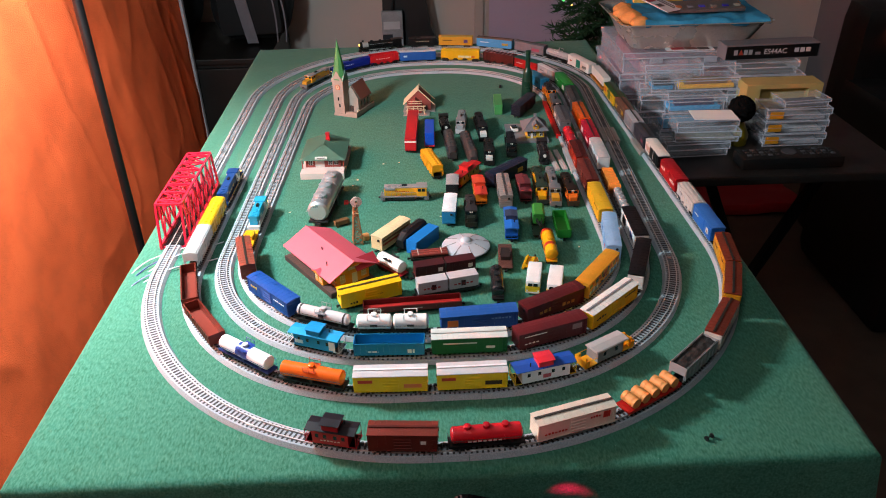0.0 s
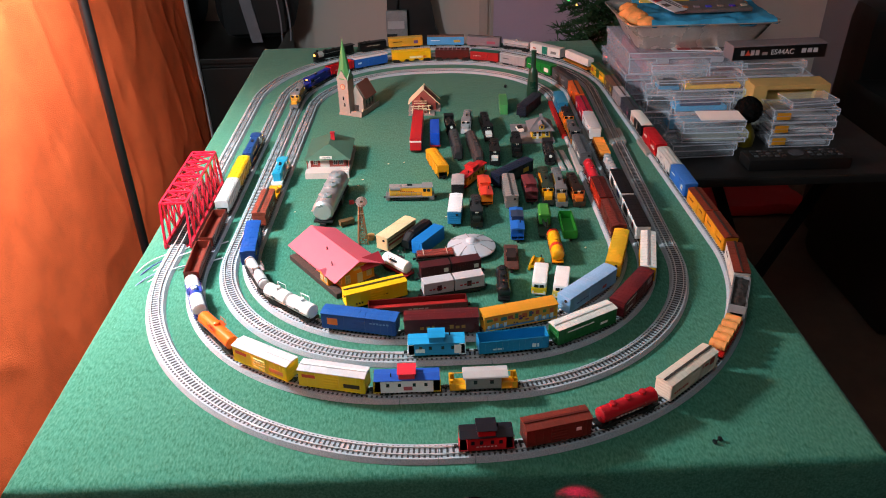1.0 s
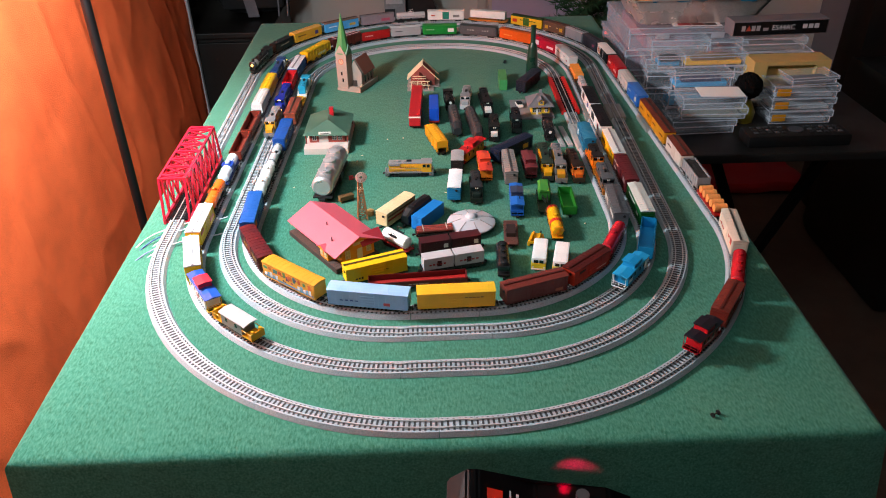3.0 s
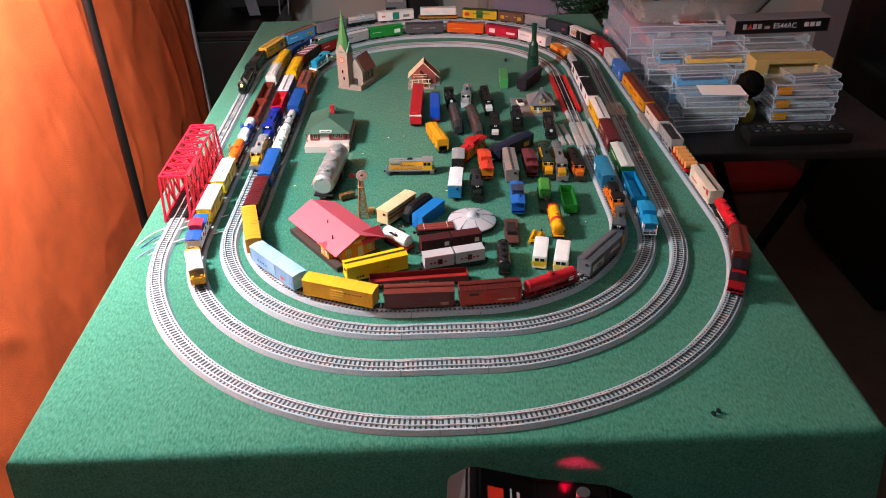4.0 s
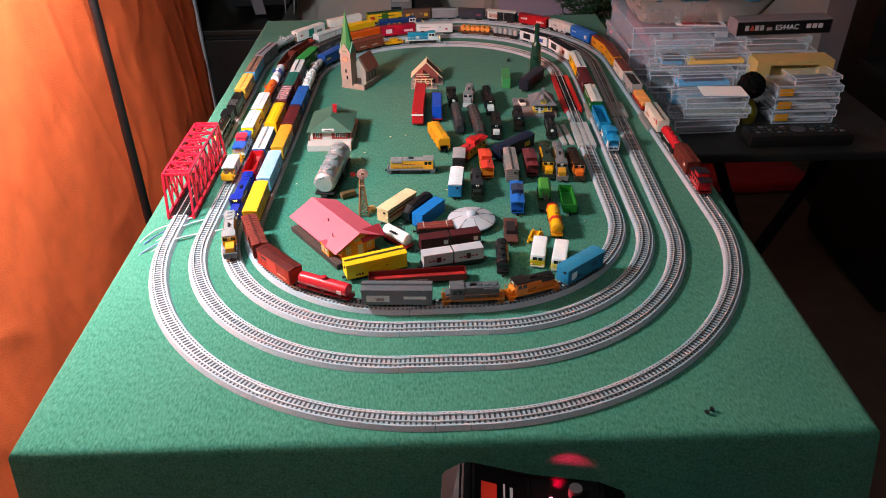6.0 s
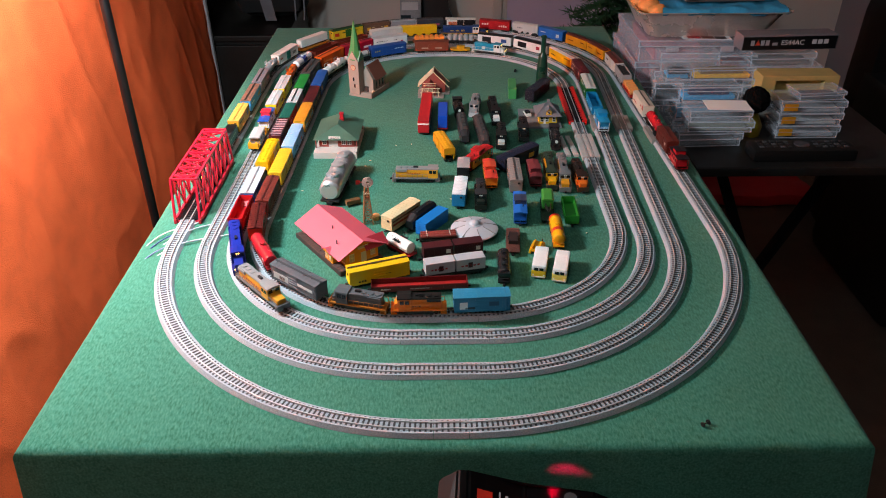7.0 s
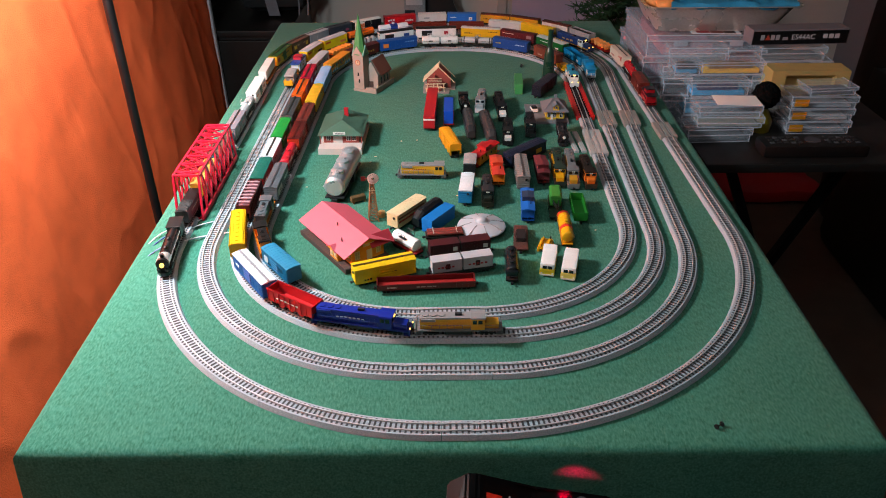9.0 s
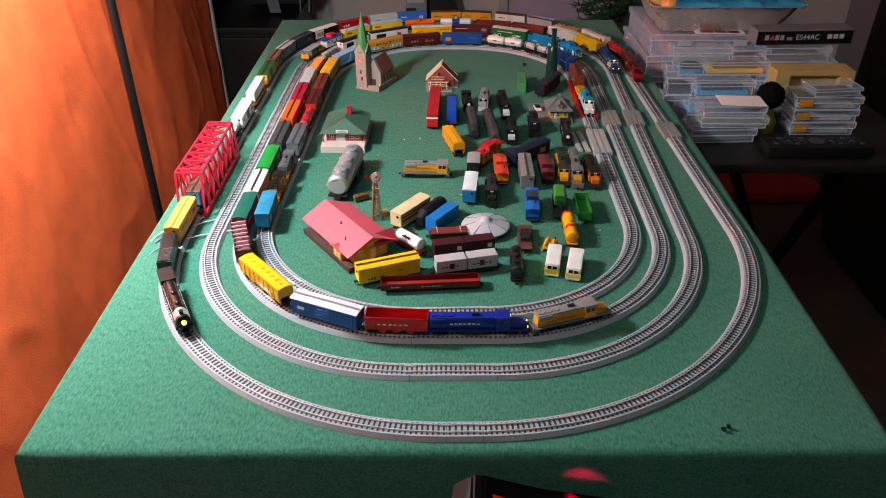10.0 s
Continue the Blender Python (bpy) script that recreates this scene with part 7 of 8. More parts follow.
# ---- curtain and floor lamp ----
def curtain():
    bm = bmesh.new()
    ny, nz = 340, 160
    y0, y1, z0, z1 = -1.5, 1.665, FLOOR + 0.02, 1.25
    rows = []
    for j in range(nz + 1):
        z = z0 + (z1 - z0) * j / nz
        row = []
        for i in range(ny + 1):
            y = y0 + (y1 - y0) * i / ny
            fold = 0.0045 * math.sin(y * 6 + 0.7 * math.sin(y * 5) + 0.25 * z) + 0.0009 * math.sin(y * 31 + z * 0.9) + 0.0042 * noise.noise((y * 7, z * 4, 7)) + 0.0014 * noise.noise((y * 24 + z * 9, z * 12, 2)) + 0.0044 * (1 - abs(noise.noise((y * 7 + z * 2, z * 2.6, 11)))) ** 7
            row.append(bm.verts.new((-0.80 + fold + 0.006 * noise.noise((y * 4, z * 2, 1)), y + (0.04 * (0.2 - z) if i == ny else 0), z)))
        rows.append(row)
    for a, b in zip(rows, rows[1:]):
        for i in range(ny):
            bm.faces.new((a[i], a[i + 1], b[i + 1], b[i]))
    m = mat("orange_woven_cotton", "fb6e3c", 0.9, 0, 0.24, 13, 420, 0.8, 0.0022, spec=0.2)
    ob = thing("curtain", pose(0, 0, 0), "orange cotton curtain hanging beside the table", "curtain")
    c = part("cloth", bm, m, ob, smooth=True)
    s = c.modifiers.new("thick", "SOLIDIFY")
    s.thickness = 0.002
    bm = bmesh.new()
    box(bm, -0.804, -0.793, 1.662, 1.682, FLOOR + 0.02, 1.25, 0.004)
    for v in bm.verts:
        v.co.y += 0.04 * (0.2 - v.co.z)
    part("hem", bm, mat("pale_hem_cotton", "b8b4b8", 0.9, 0, 0.1, 20, 700, 0.4), ob)
    bm = bmesh.new()
    cyl(bm, (-0.80, -1.55, 1.27), (-0.80, 1.72, 1.27), 0.012)
    part("rod", bm, mat("dark_steel_tube", "222222", 0.4, 0.7), ob)
    for y in (-1.5, 1.655):
        bm = bmesh.new()
        cyl(bm, (-0.822, y, FLOOR), (-0.822, y, 1.27), 0.012)
        part("stand", bm, mat("dark_steel_tube", "222222", 0.4, 0.7), ob)


curtain()


def floor_lamp():
    steel = mat("black_lamp_steel", "141214", 0.45, 0.4, 0.15, 30, 500, 0.05)
    fl = thing("floor_lamp", pose(-0.60, 0.43, FLOOR), "black floor lamp standing beside the curtain", "floor lamp")
    bm = bmesh.new()
    revolve(bm, [(0.11, 0), (0.11, 0.008), (0.03, 0.02), (0.012, 0.03)], 28)
    part("base", bm, steel, fl, smooth=True)
    bm = bmesh.new()
    cyl(bm, (0, 0, 0.02), (0, 0, 1.40), 0.0085, seg=16)
    part("pole", bm, steel, fl, smooth=True)
    bm = bmesh.new()
    cyl(bm, (0, 0, 1.33), (0.030, -0.49, 1.33), 0.009, seg=14)
    part("arm", bm, steel, fl, smooth=True)
    bm = bmesh.new()
    cyl(bm, (0.030, -0.49, 1.34), (0.030, -0.49, 1.31), 0.016, seg=16)
    part("socket", bm, steel, fl)
    # arm and socket added to carry the unseen curtain spot
    bm = bmesh.new()
    cyl(bm, (0, 0, 1.39), (0.0, -0.09, 1.47), 0.009, seg=14)
    part("arm", bm, steel, fl, smooth=True)
    bm = bmesh.new()
    cyl(bm, (0.0, -0.09, 1.485), (0.0, -0.09, 1.46), 0.016, seg=16)
    part("socket", bm, steel, fl)


floor_lamp()

# ---- tray table with boxes ----
TRAY = -0.05
black_lam = mat("black_tray_laminate", "151312", 0.5, 0, 0.2, 20, 400, 0.1)


def tray():
    t = thing("tray_table", pose(0, 0, FLOOR), "black folding tray table stacked with boxes", "tray table")
    h = TRAY - FLOOR
    bm = bmesh.new()
    box(bm, 0.47, 0.90, 0.325, 1.02, h - 0.018, h, 0.005)
    part("tray_top", bm, black_lam, t)
    tube = mat("black_steel_tube", "0f0f10", 0.4, 0.6)
    for y in (0.42, 0.92):
        for a, b in (((0.50, 0.0), (0.80, h - 0.02)), ((0.84, 0.0), (0.54, h - 0.02))):
            bm = bmesh.new()
            strut(bm, (a[0], y, a[1]), (b[0], y + (0.012 if a[0] < 0.6 else 0), b[1]), 0.009)
            part("leg", bm, tube, t)
    for x in (0.50, 0.84):
        bm = bmesh.new()
        strut(bm, (x, 0.42, 0.02), (x, 0.92, 0.02), 0.008)
        part("stretcher", bm, tube, t)


tray()


def case(x, y, z, w, d, h, rz, label, name="clear_case", lid=0.012, fill=None, m=None, tag=None, grp="plastic cases", engine=None):
    """A hinged plastic case with its lid, rim and what lies inside; x, y: middle of the front edge."""
    m = m or clear_mat
    c = thing(name, pose(x, y, z, 0, 0, rz), label, "plastic case", grp)
    t = 0.0016
    bm = bmesh.new()
    box(bm, -w / 2, w / 2, 0, d, 0.0, t)
    box(bm, -w / 2, w / 2, 0, t, t, h - lid)
    box(bm, -w / 2, w / 2, d - t, d, t, h - lid)
    box(bm, -w / 2, -w / 2 + t, t, d - t, t, h - lid)
    box(bm, w / 2 - t, w / 2, t, d - t, t, h - lid)
    part("tub", bm, m, c).visible_shadow = False
    bm = bmesh.new()
    o = 0.003
    box(bm, -w / 2 - o, w / 2 + o, -o, d + o, h - t, h, 0.0008)
    box(bm, -w / 2 - o, w / 2 + o, -o, -o + t, h - lid, h - t)
    box(bm, -w / 2 - o, w / 2 + o, d + o - t, d + o, h - lid, h - t)
    box(bm, -w / 2 - o, -w / 2 - o + t, -o + t, d + o - t, h - lid, h - t)
    box(bm, w / 2 + o - t, w / 2 + o, -o + t, d + o - t, h - lid, h - t)
    part("lid", bm, m, c).visible_shadow = False
    if fill:
        fh = (h - lid) * (0.75 if d > 0.2 else 0.42) + 0.001
        bm = bmesh.new()
        box(bm, -w / 2 + 0.004 + 0.03 * (d > 0.2), w / 2 - 0.004 - 0.10 * (d > 0.2), 0.005, d - 0.006, t, fh, 0.002)
        part("insert", bm, mat("case_insert", fill, 0.7, 0, 0.25, 60, 600, 0.2), c)
        if engine:
            e = w * 0.36
            bm = bmesh.new()
            box(bm, -e, e, 0.010, 0.024, fh, fh + 0.010, 0.001)
            box(bm, -e * 0.6, e * 0.7, 0.011, 0.023, fh + 0.009, fh + 0.0125, 0.001)
            for q in (-0.75, -0.55, 0.5, 0.7):
                box(bm, q * e - 0.003, q * e + 0.003, 0.0085, 0.0100, fh + 0.001, fh + 0.005)
            part("packed_engine", bm, paint(engine), c)
    # moulded edges as paler strips, with their bright glints put into the colour
    bm = bmesh.new()
    for z in (0.0, h - lid - 0.0012):
        box(bm, -w / 2 - 0.0006, w / 2 + 0.0006, -0.0008, 0.0004, z, z + 0.0014)
    for q in (-1, 1):
        box(bm, q * w / 2 - 0.0008, q * w / 2 + 0.0008, -0.0008, 0.0004, 0.0014, h - lid - 0.0012)
    for q in (-1, 1):
        box(bm, q * (w / 2 + o) - 0.0009, q * (w / 2 + o) + 0.0009, -o, d + o, h - 0.0004, h + 0.0006)
        box(bm, q * (w / 2 + o) - 0.0008, q * (w / 2 + o) + 0.0008, -o - 0.0006, -o + 0.0006, h - lid, h)
    box(bm, -w / 2 - o, w / 2 + o, -o - 0.0007, -o + 0.0007, h - 0.0012, h + 0.0007)
    box(bm, -w / 2 - o, w / 2 + o, -o - 0.0007, -o + 0.0004, h - lid - 0.0004, h - lid + 0.0008)
    part("rim", bm, edge_mat, c).visible_shadow = False
    if tag:
        bm = bmesh.new()
        box(bm, -w / 2 + 0.003, -w / 2 + 0.030, -o - 0.0006, -o - 0.0002, h * 0.25, h * 0.8)
        part("sticker", bm, paint(tag), c)
    return c


# small cases in front, stacked
case(0.522, 0.425, TRAY, 0.120, 0.060, 0.027, 2, "clear plastic case lying on the tray", fill="5c5e62")
case(0.540, 0.432, TRAY + 0.027, 0.122, 0.050, 0.022, -2, "clear plastic case with pale foam insert", fill="8a887c")
case(0.535, 0.428, TRAY + 0.049, 0.115, 0.055, 0.024, 1, "clear empty plastic case")
bm = bmesh.new()
box(bm, -0.042, 0.042, 0, 0.050, 0.0, 0.0012)
solid("paper_sheet", bm, mat("white_paper", "ecece8", 0.8, 0, 0.04, 30, 600, 0.1), "folded white paper sheet on a plastic case", "paper", m=pose(0.552, 0.430, TRAY + 0.0731, 0, 0, -4))
case(0.545, 0.500, TRAY, 0.150, 0.055, 0.026, 0, "clear plastic case lying on the tray", fill="5c6064")
case(0.545, 0.503, TRAY + 0.026, 0.146, 0.055, 0.036, 1, "clear case holding pale blue foam", fill="3c96c0", lid=0.010)
case(0.537, 0.505, TRAY + 0.062, 0.112, 0.050, 0.030, 1, "clear case with a blue engine inside", fill="2f9ad0", engine="1c2c5c", lid=0.008)
case(0.455, 0.530, TRAY, 0.050, 0.032, 0.057, 0, "tall clear plastic case on the tray", fill="4a5258")
case(0.457, 0.530, TRAY + 0.057, 0.050, 0.032, 0.036, -2, "clear case holding a dark engine", fill="303438", engine="0c0c0e")
case(0.553, 0.568, TRAY, 0.178, 0.050, 0.086, 0, "stacked clear plastic engine case", fill="40586a", engine="24303c")
case(0.578, 0.566, TRAY + 0.086, 0.124, 0.045, 0.026, 1, "clear case with a yellow foam insert", fill="e8b416", engine="8a6a2c", lid=0.006)
case(0.486, 0.566, TRAY + 0.086, 0.050, 0.045, 0.024, -2, "clear case with a black and blue car", fill="2f8ab8", engine="0c0c10", lid=0.006)
case(0.560, 0.623, TRAY, 0.210, 0.048, 0.086, 0, "long clear plastic box behind other cases", fill="5a5258")
case(0.522, 0.624, TRAY + 0.086, 0.116, 0.046, 0.038, -1, "clear empty plastic case with a hinged lid")
case(0.624, 0.624, TRAY + 0.086, 0.074, 0.046, 0.032, 0, "clear case with a dark red car inside", fill="8a3440", engine="6a2028")
# cases with yellow stickers
for k in range(3):
    case(0.728, 0.462, TRAY + 0.026 * k, 0.122, 0.062, 0.026, (0, 1, -1)[k], "clear plastic case with a yellow sticker", fill=("9c9aa0", "b4b2b4", "98969c")[k], tag="d8982a", grp="stickered cases")
case(0.742, 0.466, TRAY + 0.078, 0.090, 0.050, 0.016, 6, "clear tray case lying on top of others", fill="6c6870", lid=0.006)
bm = bmesh.new()
for x0, x1, y0, z0, z1 in ((-0.078, -0.050, 0, 0, 0.052), (0.050, 0.078, 0, 0, 0.052), (-0.050, 0.050, 0, 0.043, 0.052), (-0.050, 0.050, 0, 0, 0.018), (-0.050, 0.050, 0.014, 0.018, 0.043)):
    box(bm, x0, x1, y0, 0.050, z0, z1)
bmesh.ops.remove_doubles(bm, verts=bm.verts, dist=0.0001)
solid("foam_tray", bm, mat("cream_packing_foam", "b09a5c", 0.9, 0, 0.1, 60, 900, 0.4), "cream foam packing tray standing behind cases", "packing foam", m=pose(0.725, 0.532, TRAY + 0.052, 0, 0, 0))
case(0.722, 0.545, TRAY, 0.150, 0.042, 0.052, 0, "tall clear plastic box on the tray", fill="7a7468")
case(0.712, 0.590, TRAY + 0.075, 0.150, 0.060, 0.030, 0, "clear case with white packing inside", fill="d8d4cc")
case(0.706, 0.592, TRAY + 0.105, 0.130, 0.055, 0.028, 1, "clear engine case below the black box", fill="6a686a")
case(0.720, 0.592, TRAY, 0.170, 0.070, 0.075, 0, "large clear plastic box on the tray", fill="6a6660")


def engine_box():
    b = thing("engine_box", pose(0.720, 0.606, TRAY + 0.1345, 0, 0, 3), "long box with a black printed front panel", "boxed engine")
    bm = bmesh.new()
    box(bm, -0.101, 0.101, 0.001, 0.045, 0, 0.031, 0.0015)
    part("box", bm, mat("pale_grey_card", "6c6a70", 0.6, 0, 0.06, 30, 600, 0.1), b)
    bm = bmesh.new()
    box(bm, -0.100, 0.098, 0.0, 0.0012, 0.002, 0.0285)
    part("panel", bm, mat("black_glossy_card", "0c0c0e", 0.35, 0, 0.1, 30, 600, 0.05), b)
    for x0, x1, z0, z1, h in [(-0.084 + i * 0.0105, -0.0762 + i * 0.0105, 0.011, 0.0215, "a8a4a8") for i in (0, 2, 3)] + [(-0.038, -0.027, 0.0105, 0.0165, "9a969a")] + [(0.046 + i * 0.0125, 0.0555 + i * 0.0125, 0.0125, 0.0215, "c8c4c8") for i in range(3)]:
        bm = bmesh.new()
        box(bm, x0, x1, -0.0004, 0.0002, z0, z1)
        part("marking", bm, paint(h), b)
    cu = bpy.data.curves.new("lettering", "FONT")
    cu.body, cu.size, cu.extrude = "ES44AC", 0.0150, 0.0003
    cu.materials.append(paint("d0ccd0"))
    tx = new("lettering", cu)
    tx.parent = b
    tx.matrix_basis = pose(-0.020, -0.0004, 0.0112, 90, 0, 0)
    bm = bmesh.new()
    v = [bm.verts.new(p) for p in ((-0.0745, -0.0004, 0.011), (-0.0635, -0.0004, 0.011), (-0.069, -0.0004, 0.0225), (-0.0745, 0.0002, 0.011), (-0.0635, 0.0002, 0.011), (-0.069, 0.0002, 0.0225))]
    for f in ((0, 1, 2), (3, 5, 4), (0, 3, 4, 1), (1, 4, 5, 2), (2, 5, 3, 0)):
        bm.faces.new([v[i] for i in f])
    part("emblem", bm, paint("b8503c"), b)


engine_box()
# large frosted bins behind
for k, (x, w, fill) in enumerate(((0.548, 0.250, "8a3a4a"), (0.546, 0.246, "9a4a5a"), (0.550, 0.246, "b06a7a"))):
    bin_ = case(x, 0.672, TRAY + 0.0455 * k, w, 0.225, 0.0455, (0, 0.6, -0.6)[k], "large frosted storage bin with pink contents", "storage_bin", 0.012, fill, frost_mat, None, "storage bins")
    bm = bmesh.new()
    box(bm, -w / 2 - 0.005, w / 2 + 0.005, -0.0065, -0.0030, 0.0325, 0.0350, 0.0008)
    part("lip", bm, edge_mat, bin_)
    for q in (-0.22, 0.26):
        bm = bmesh.new()
        box(bm, q * w - 0.014, q * w + 0.014, -0.0085, -0.0045, 0.0230, 0.0345, 0.0012)
        part("latch", bm, edge_mat, bin_)
TOP = TRAY + 3 * 0.0455
leaflet = thing("printed_leaflet", pose(0.572, 0.690, TOP + 0.0008, 0, 0, -3), "white leaflet printed in red on a bin", "leaflet")
bm = bmesh.new()
box(bm, -0.052, 0.052, -0.016, 0.030, 0, 0.0012)
part("sheet", bm, mat("white_paper", "d8d8dc", 0.8, 0, 0.04, 30, 600, 0.1), leaflet)
for x0, x1, y0, y1, h in ((-0.040, -0.012, -0.012, 0.008, "a82834"), (-0.010, 0.016, -0.012, 0.004, "7a3a30"), (0.018, 0.042, -0.014, 0.004, "3a2428")):
    bm = bmesh.new()
    box(bm, x0, x1, y0, y1, 0.0012, 0.0016)
    part("print_bar", bm, paint(h), leaflet)


def foil_pan():
    t = thing("foil_pan", pose(0.576, 0.775, TOP + 0.001), "shiny metal pan heaped with orange and blue cloth", "pan")
    steel = mat("bright_tin", "c4beb6", 0.28, 0.6, 0.18, 14, 300, 0.15, 0.001)
    bm = bmesh.new()
    rings = []
    for w, d, z in ((0.125, 0.080, 0.0), (0.155, 0.108, 0.058), (0.166, 0.119, 0.061), (0.166, 0.119, 0.0588), (0.154, 0.107, 0.0562), (0.1235, 0.0785, 0.0015)):
        ring = []
        for cx, cy, a0 in ((1, 1, 0), (-1, 1, 90), (-1, -1, 180), (1, -1, 270)):
            for q in range(6):
                a = radians(a0 + 18 * q)
                ring.append(bm.verts.new((cx * (w - 0.022) + 0.022 * math.cos(a), cy * (d - 0.022) + 0.022 * math.sin(a), z)))
        rings.append(ring)
    for a, b in zip(rings, rings[1:]):
        for i in range(24):
            bm.faces.new((a[i], a[(i + 1) % 24], b[(i + 1) % 24], b[i]))
    bm.faces.new(list(reversed(rings[0])))
    bm.faces.new(rings[-1])
    part("tin", bm, steel, t, smooth=True)
    # blue cloth: sags into the pan and hangs over the front rim
    bm = bmesh.new()
    vs = bmesh.ops.create_grid(bm, x_segments=70, y_segments=44, size=1, matrix=Matrix.LocRotScale((0.022, 0.006, 0.066), None, (0.134, 0.122, 1)))["verts"]
    for v in vs:
        edge = max(0, -v.co.y - 0.100)
        v.co.z += 0.006 * noise.noise((v.co.x * 26, v.co.y * 26, 5)) + 0.0025 * noise.noise((v.co.x * 70, v.co.y * 70, 2)) - 0.6 * edge + 0.010 * max(0, v.co.y / 0.12)
        v.co.y += 0.5 * edge + 0.004 * math.sin(v.co.x * 60)
    bmesh.ops.solidify(bm, geom=bm.faces[:], thickness=0.002)
    part("blue_cloth", bm, mat("cyan_cloth", "2489b4", 0.75, 0, 0.22, 30, 500, 0.5, 0.002), t, smooth=True)
    bm = bmesh.new()
    for i, (x, y, r) in enumerate(((-0.128, -0.055, 0.021), (-0.120, -0.090, 0.017), (-0.134, -0.015, 0.022), (-0.126, 0.030, 0.020), (0.115, -0.010, 0.016), (0.122, 0.025, 0.018))):
        for v in ball(bm, (x, y, 0.060), r, 1.2, 1.0, 0.75, 16, 10):
            v.co += Vector((0, 0, 0.005)) * noise.noise(v.co * 60)
    tagged(part("orange_cloth", bm, mat("orange_cloth", "d8904e", 0.7, 0, 0.2, 40, 500, 0.4, 0.002), t, smooth=True), kind="stuff")
    # a dark tray with a pale yellow edge lies in the cloth
    bm = bmesh.new()
    box(bm, -0.070, 0.100, -0.034, 0.030, 0.0, 0.008, 0.002)
    tray_ = part("dark_tray", bm, mat("grey_brown_tray_plastic", "5a5250", 0.4, 0, 0.3, 50, 500, 0.3), t, m=pose(0.016, -0.030, 0.073, 4, 0, 2))
    for i in range(6):
        bm = bmesh.new()
        box(bm, -0.050 + i * 0.026, -0.038 + i * 0.026, -0.022, -0.012, 0.008, 0.011, 0.001)
        part("tray_piece", bm, paint(("c87a40", "8a8088", "4a4ac0", "8a8078", "4038a8", "b8b0a0")[i]), tray_)
    bm = bmesh.new()
    box(bm, -0.100, 0.010, -0.006, 0.006, 0, 0.010, 0.002)
    part("yellow_bar", bm, paint("cdb860"), t, m=pose(-0.010, 0.012, 0.078, 0, 0, -2))
    bm = bmesh.new()
    box(bm, -0.030, 0.030, -0.036, 0.036, 0.0, 0.0012)
    pp = part("paper", bm, mat("white_paper", "d8d8dc", 0.8, 0, 0.04, 30, 600, 0.1), t, m=pose(-0.062, -0.046, 0.086, 12, 3, 38))
    for x0, x1, y0, y1, h in ((-0.024, 0.000, 0.018, 0.028, "b8283a"), (-0.022, -0.004, -0.010, 0.004, "222226"), (0.006, 0.012, -0.026, 0.022, "6a6a70"), (0.016, 0.020, -0.020, 0.026, "6a6a70")):
        bm = bmesh.new()
        box(bm, x0, x1, y0, y1, 0.0012, 0.0016)
        part("print_bar", bm, paint(h), pp)


foil_pan()


def remote():
    r = thing("remote_control", pose(0.680, 0.372, TRAY), "black remote control lying on the tray", "remote control")
    bm = bmesh.new()
    box(bm, -0.098, 0.098, -0.022, 0.030, 0.0, 0.024, 0.008)
    part("body", bm, mat("black_soft_plastic", "080809", 0.5, 0, 0.15, 40, 800, 0.1), r, smooth=True)
    for i in range(13):
        for j in range(3):
            if 5 <= i <= 7:
                continue
            bm = bmesh.new()
            x, y = -0.080 + i * 0.0133, -0.006 + j * 0.0115
            box(bm, x - 0.0038, x + 0.0038, y - 0.003, y + 0.003, 0.0235, 0.0258, 0.0008)
            part("button", bm, paint("34363a" if (i + j) % 3 else "5a5e62"), r)
    bm = bmesh.new()
    cyl(bm, (0.0, 0.006, 0.0235), (0.0, 0.006, 0.0255), 0.014, seg=24)
    part("dial_pad", bm, paint("4a4a50"), r)


remote()


def brush():
    b = thing("round_brush", pose(0.622, 0.485, TRAY), "black fluffy ball on a yellow-green stand", "duster")
    bm = bmesh.new()
    ball(bm, (0, 0, 0.072), 0.026, 1, 1, 1, 26, 18)
    for v in bm.verts:
        d = (v.co - Vector((0, 0, 0.072))).normalized()
        v.co += d * 0.004 * noise.noise(v.co * 260)
    part("ball", bm, mat("black_pile", "060606", 0.95, 0, 0.3, 60, 900, 0.5, spec=0.1), b)
    bm = bmesh.new()
    revolve(bm, [(0.020, 0.0), (0.022, 0.02), (0.012, 0.04), (0.006, 0.05)], 18)
    part("stand", bm, paint("8a7a1c"), b, smooth=True)


brush()


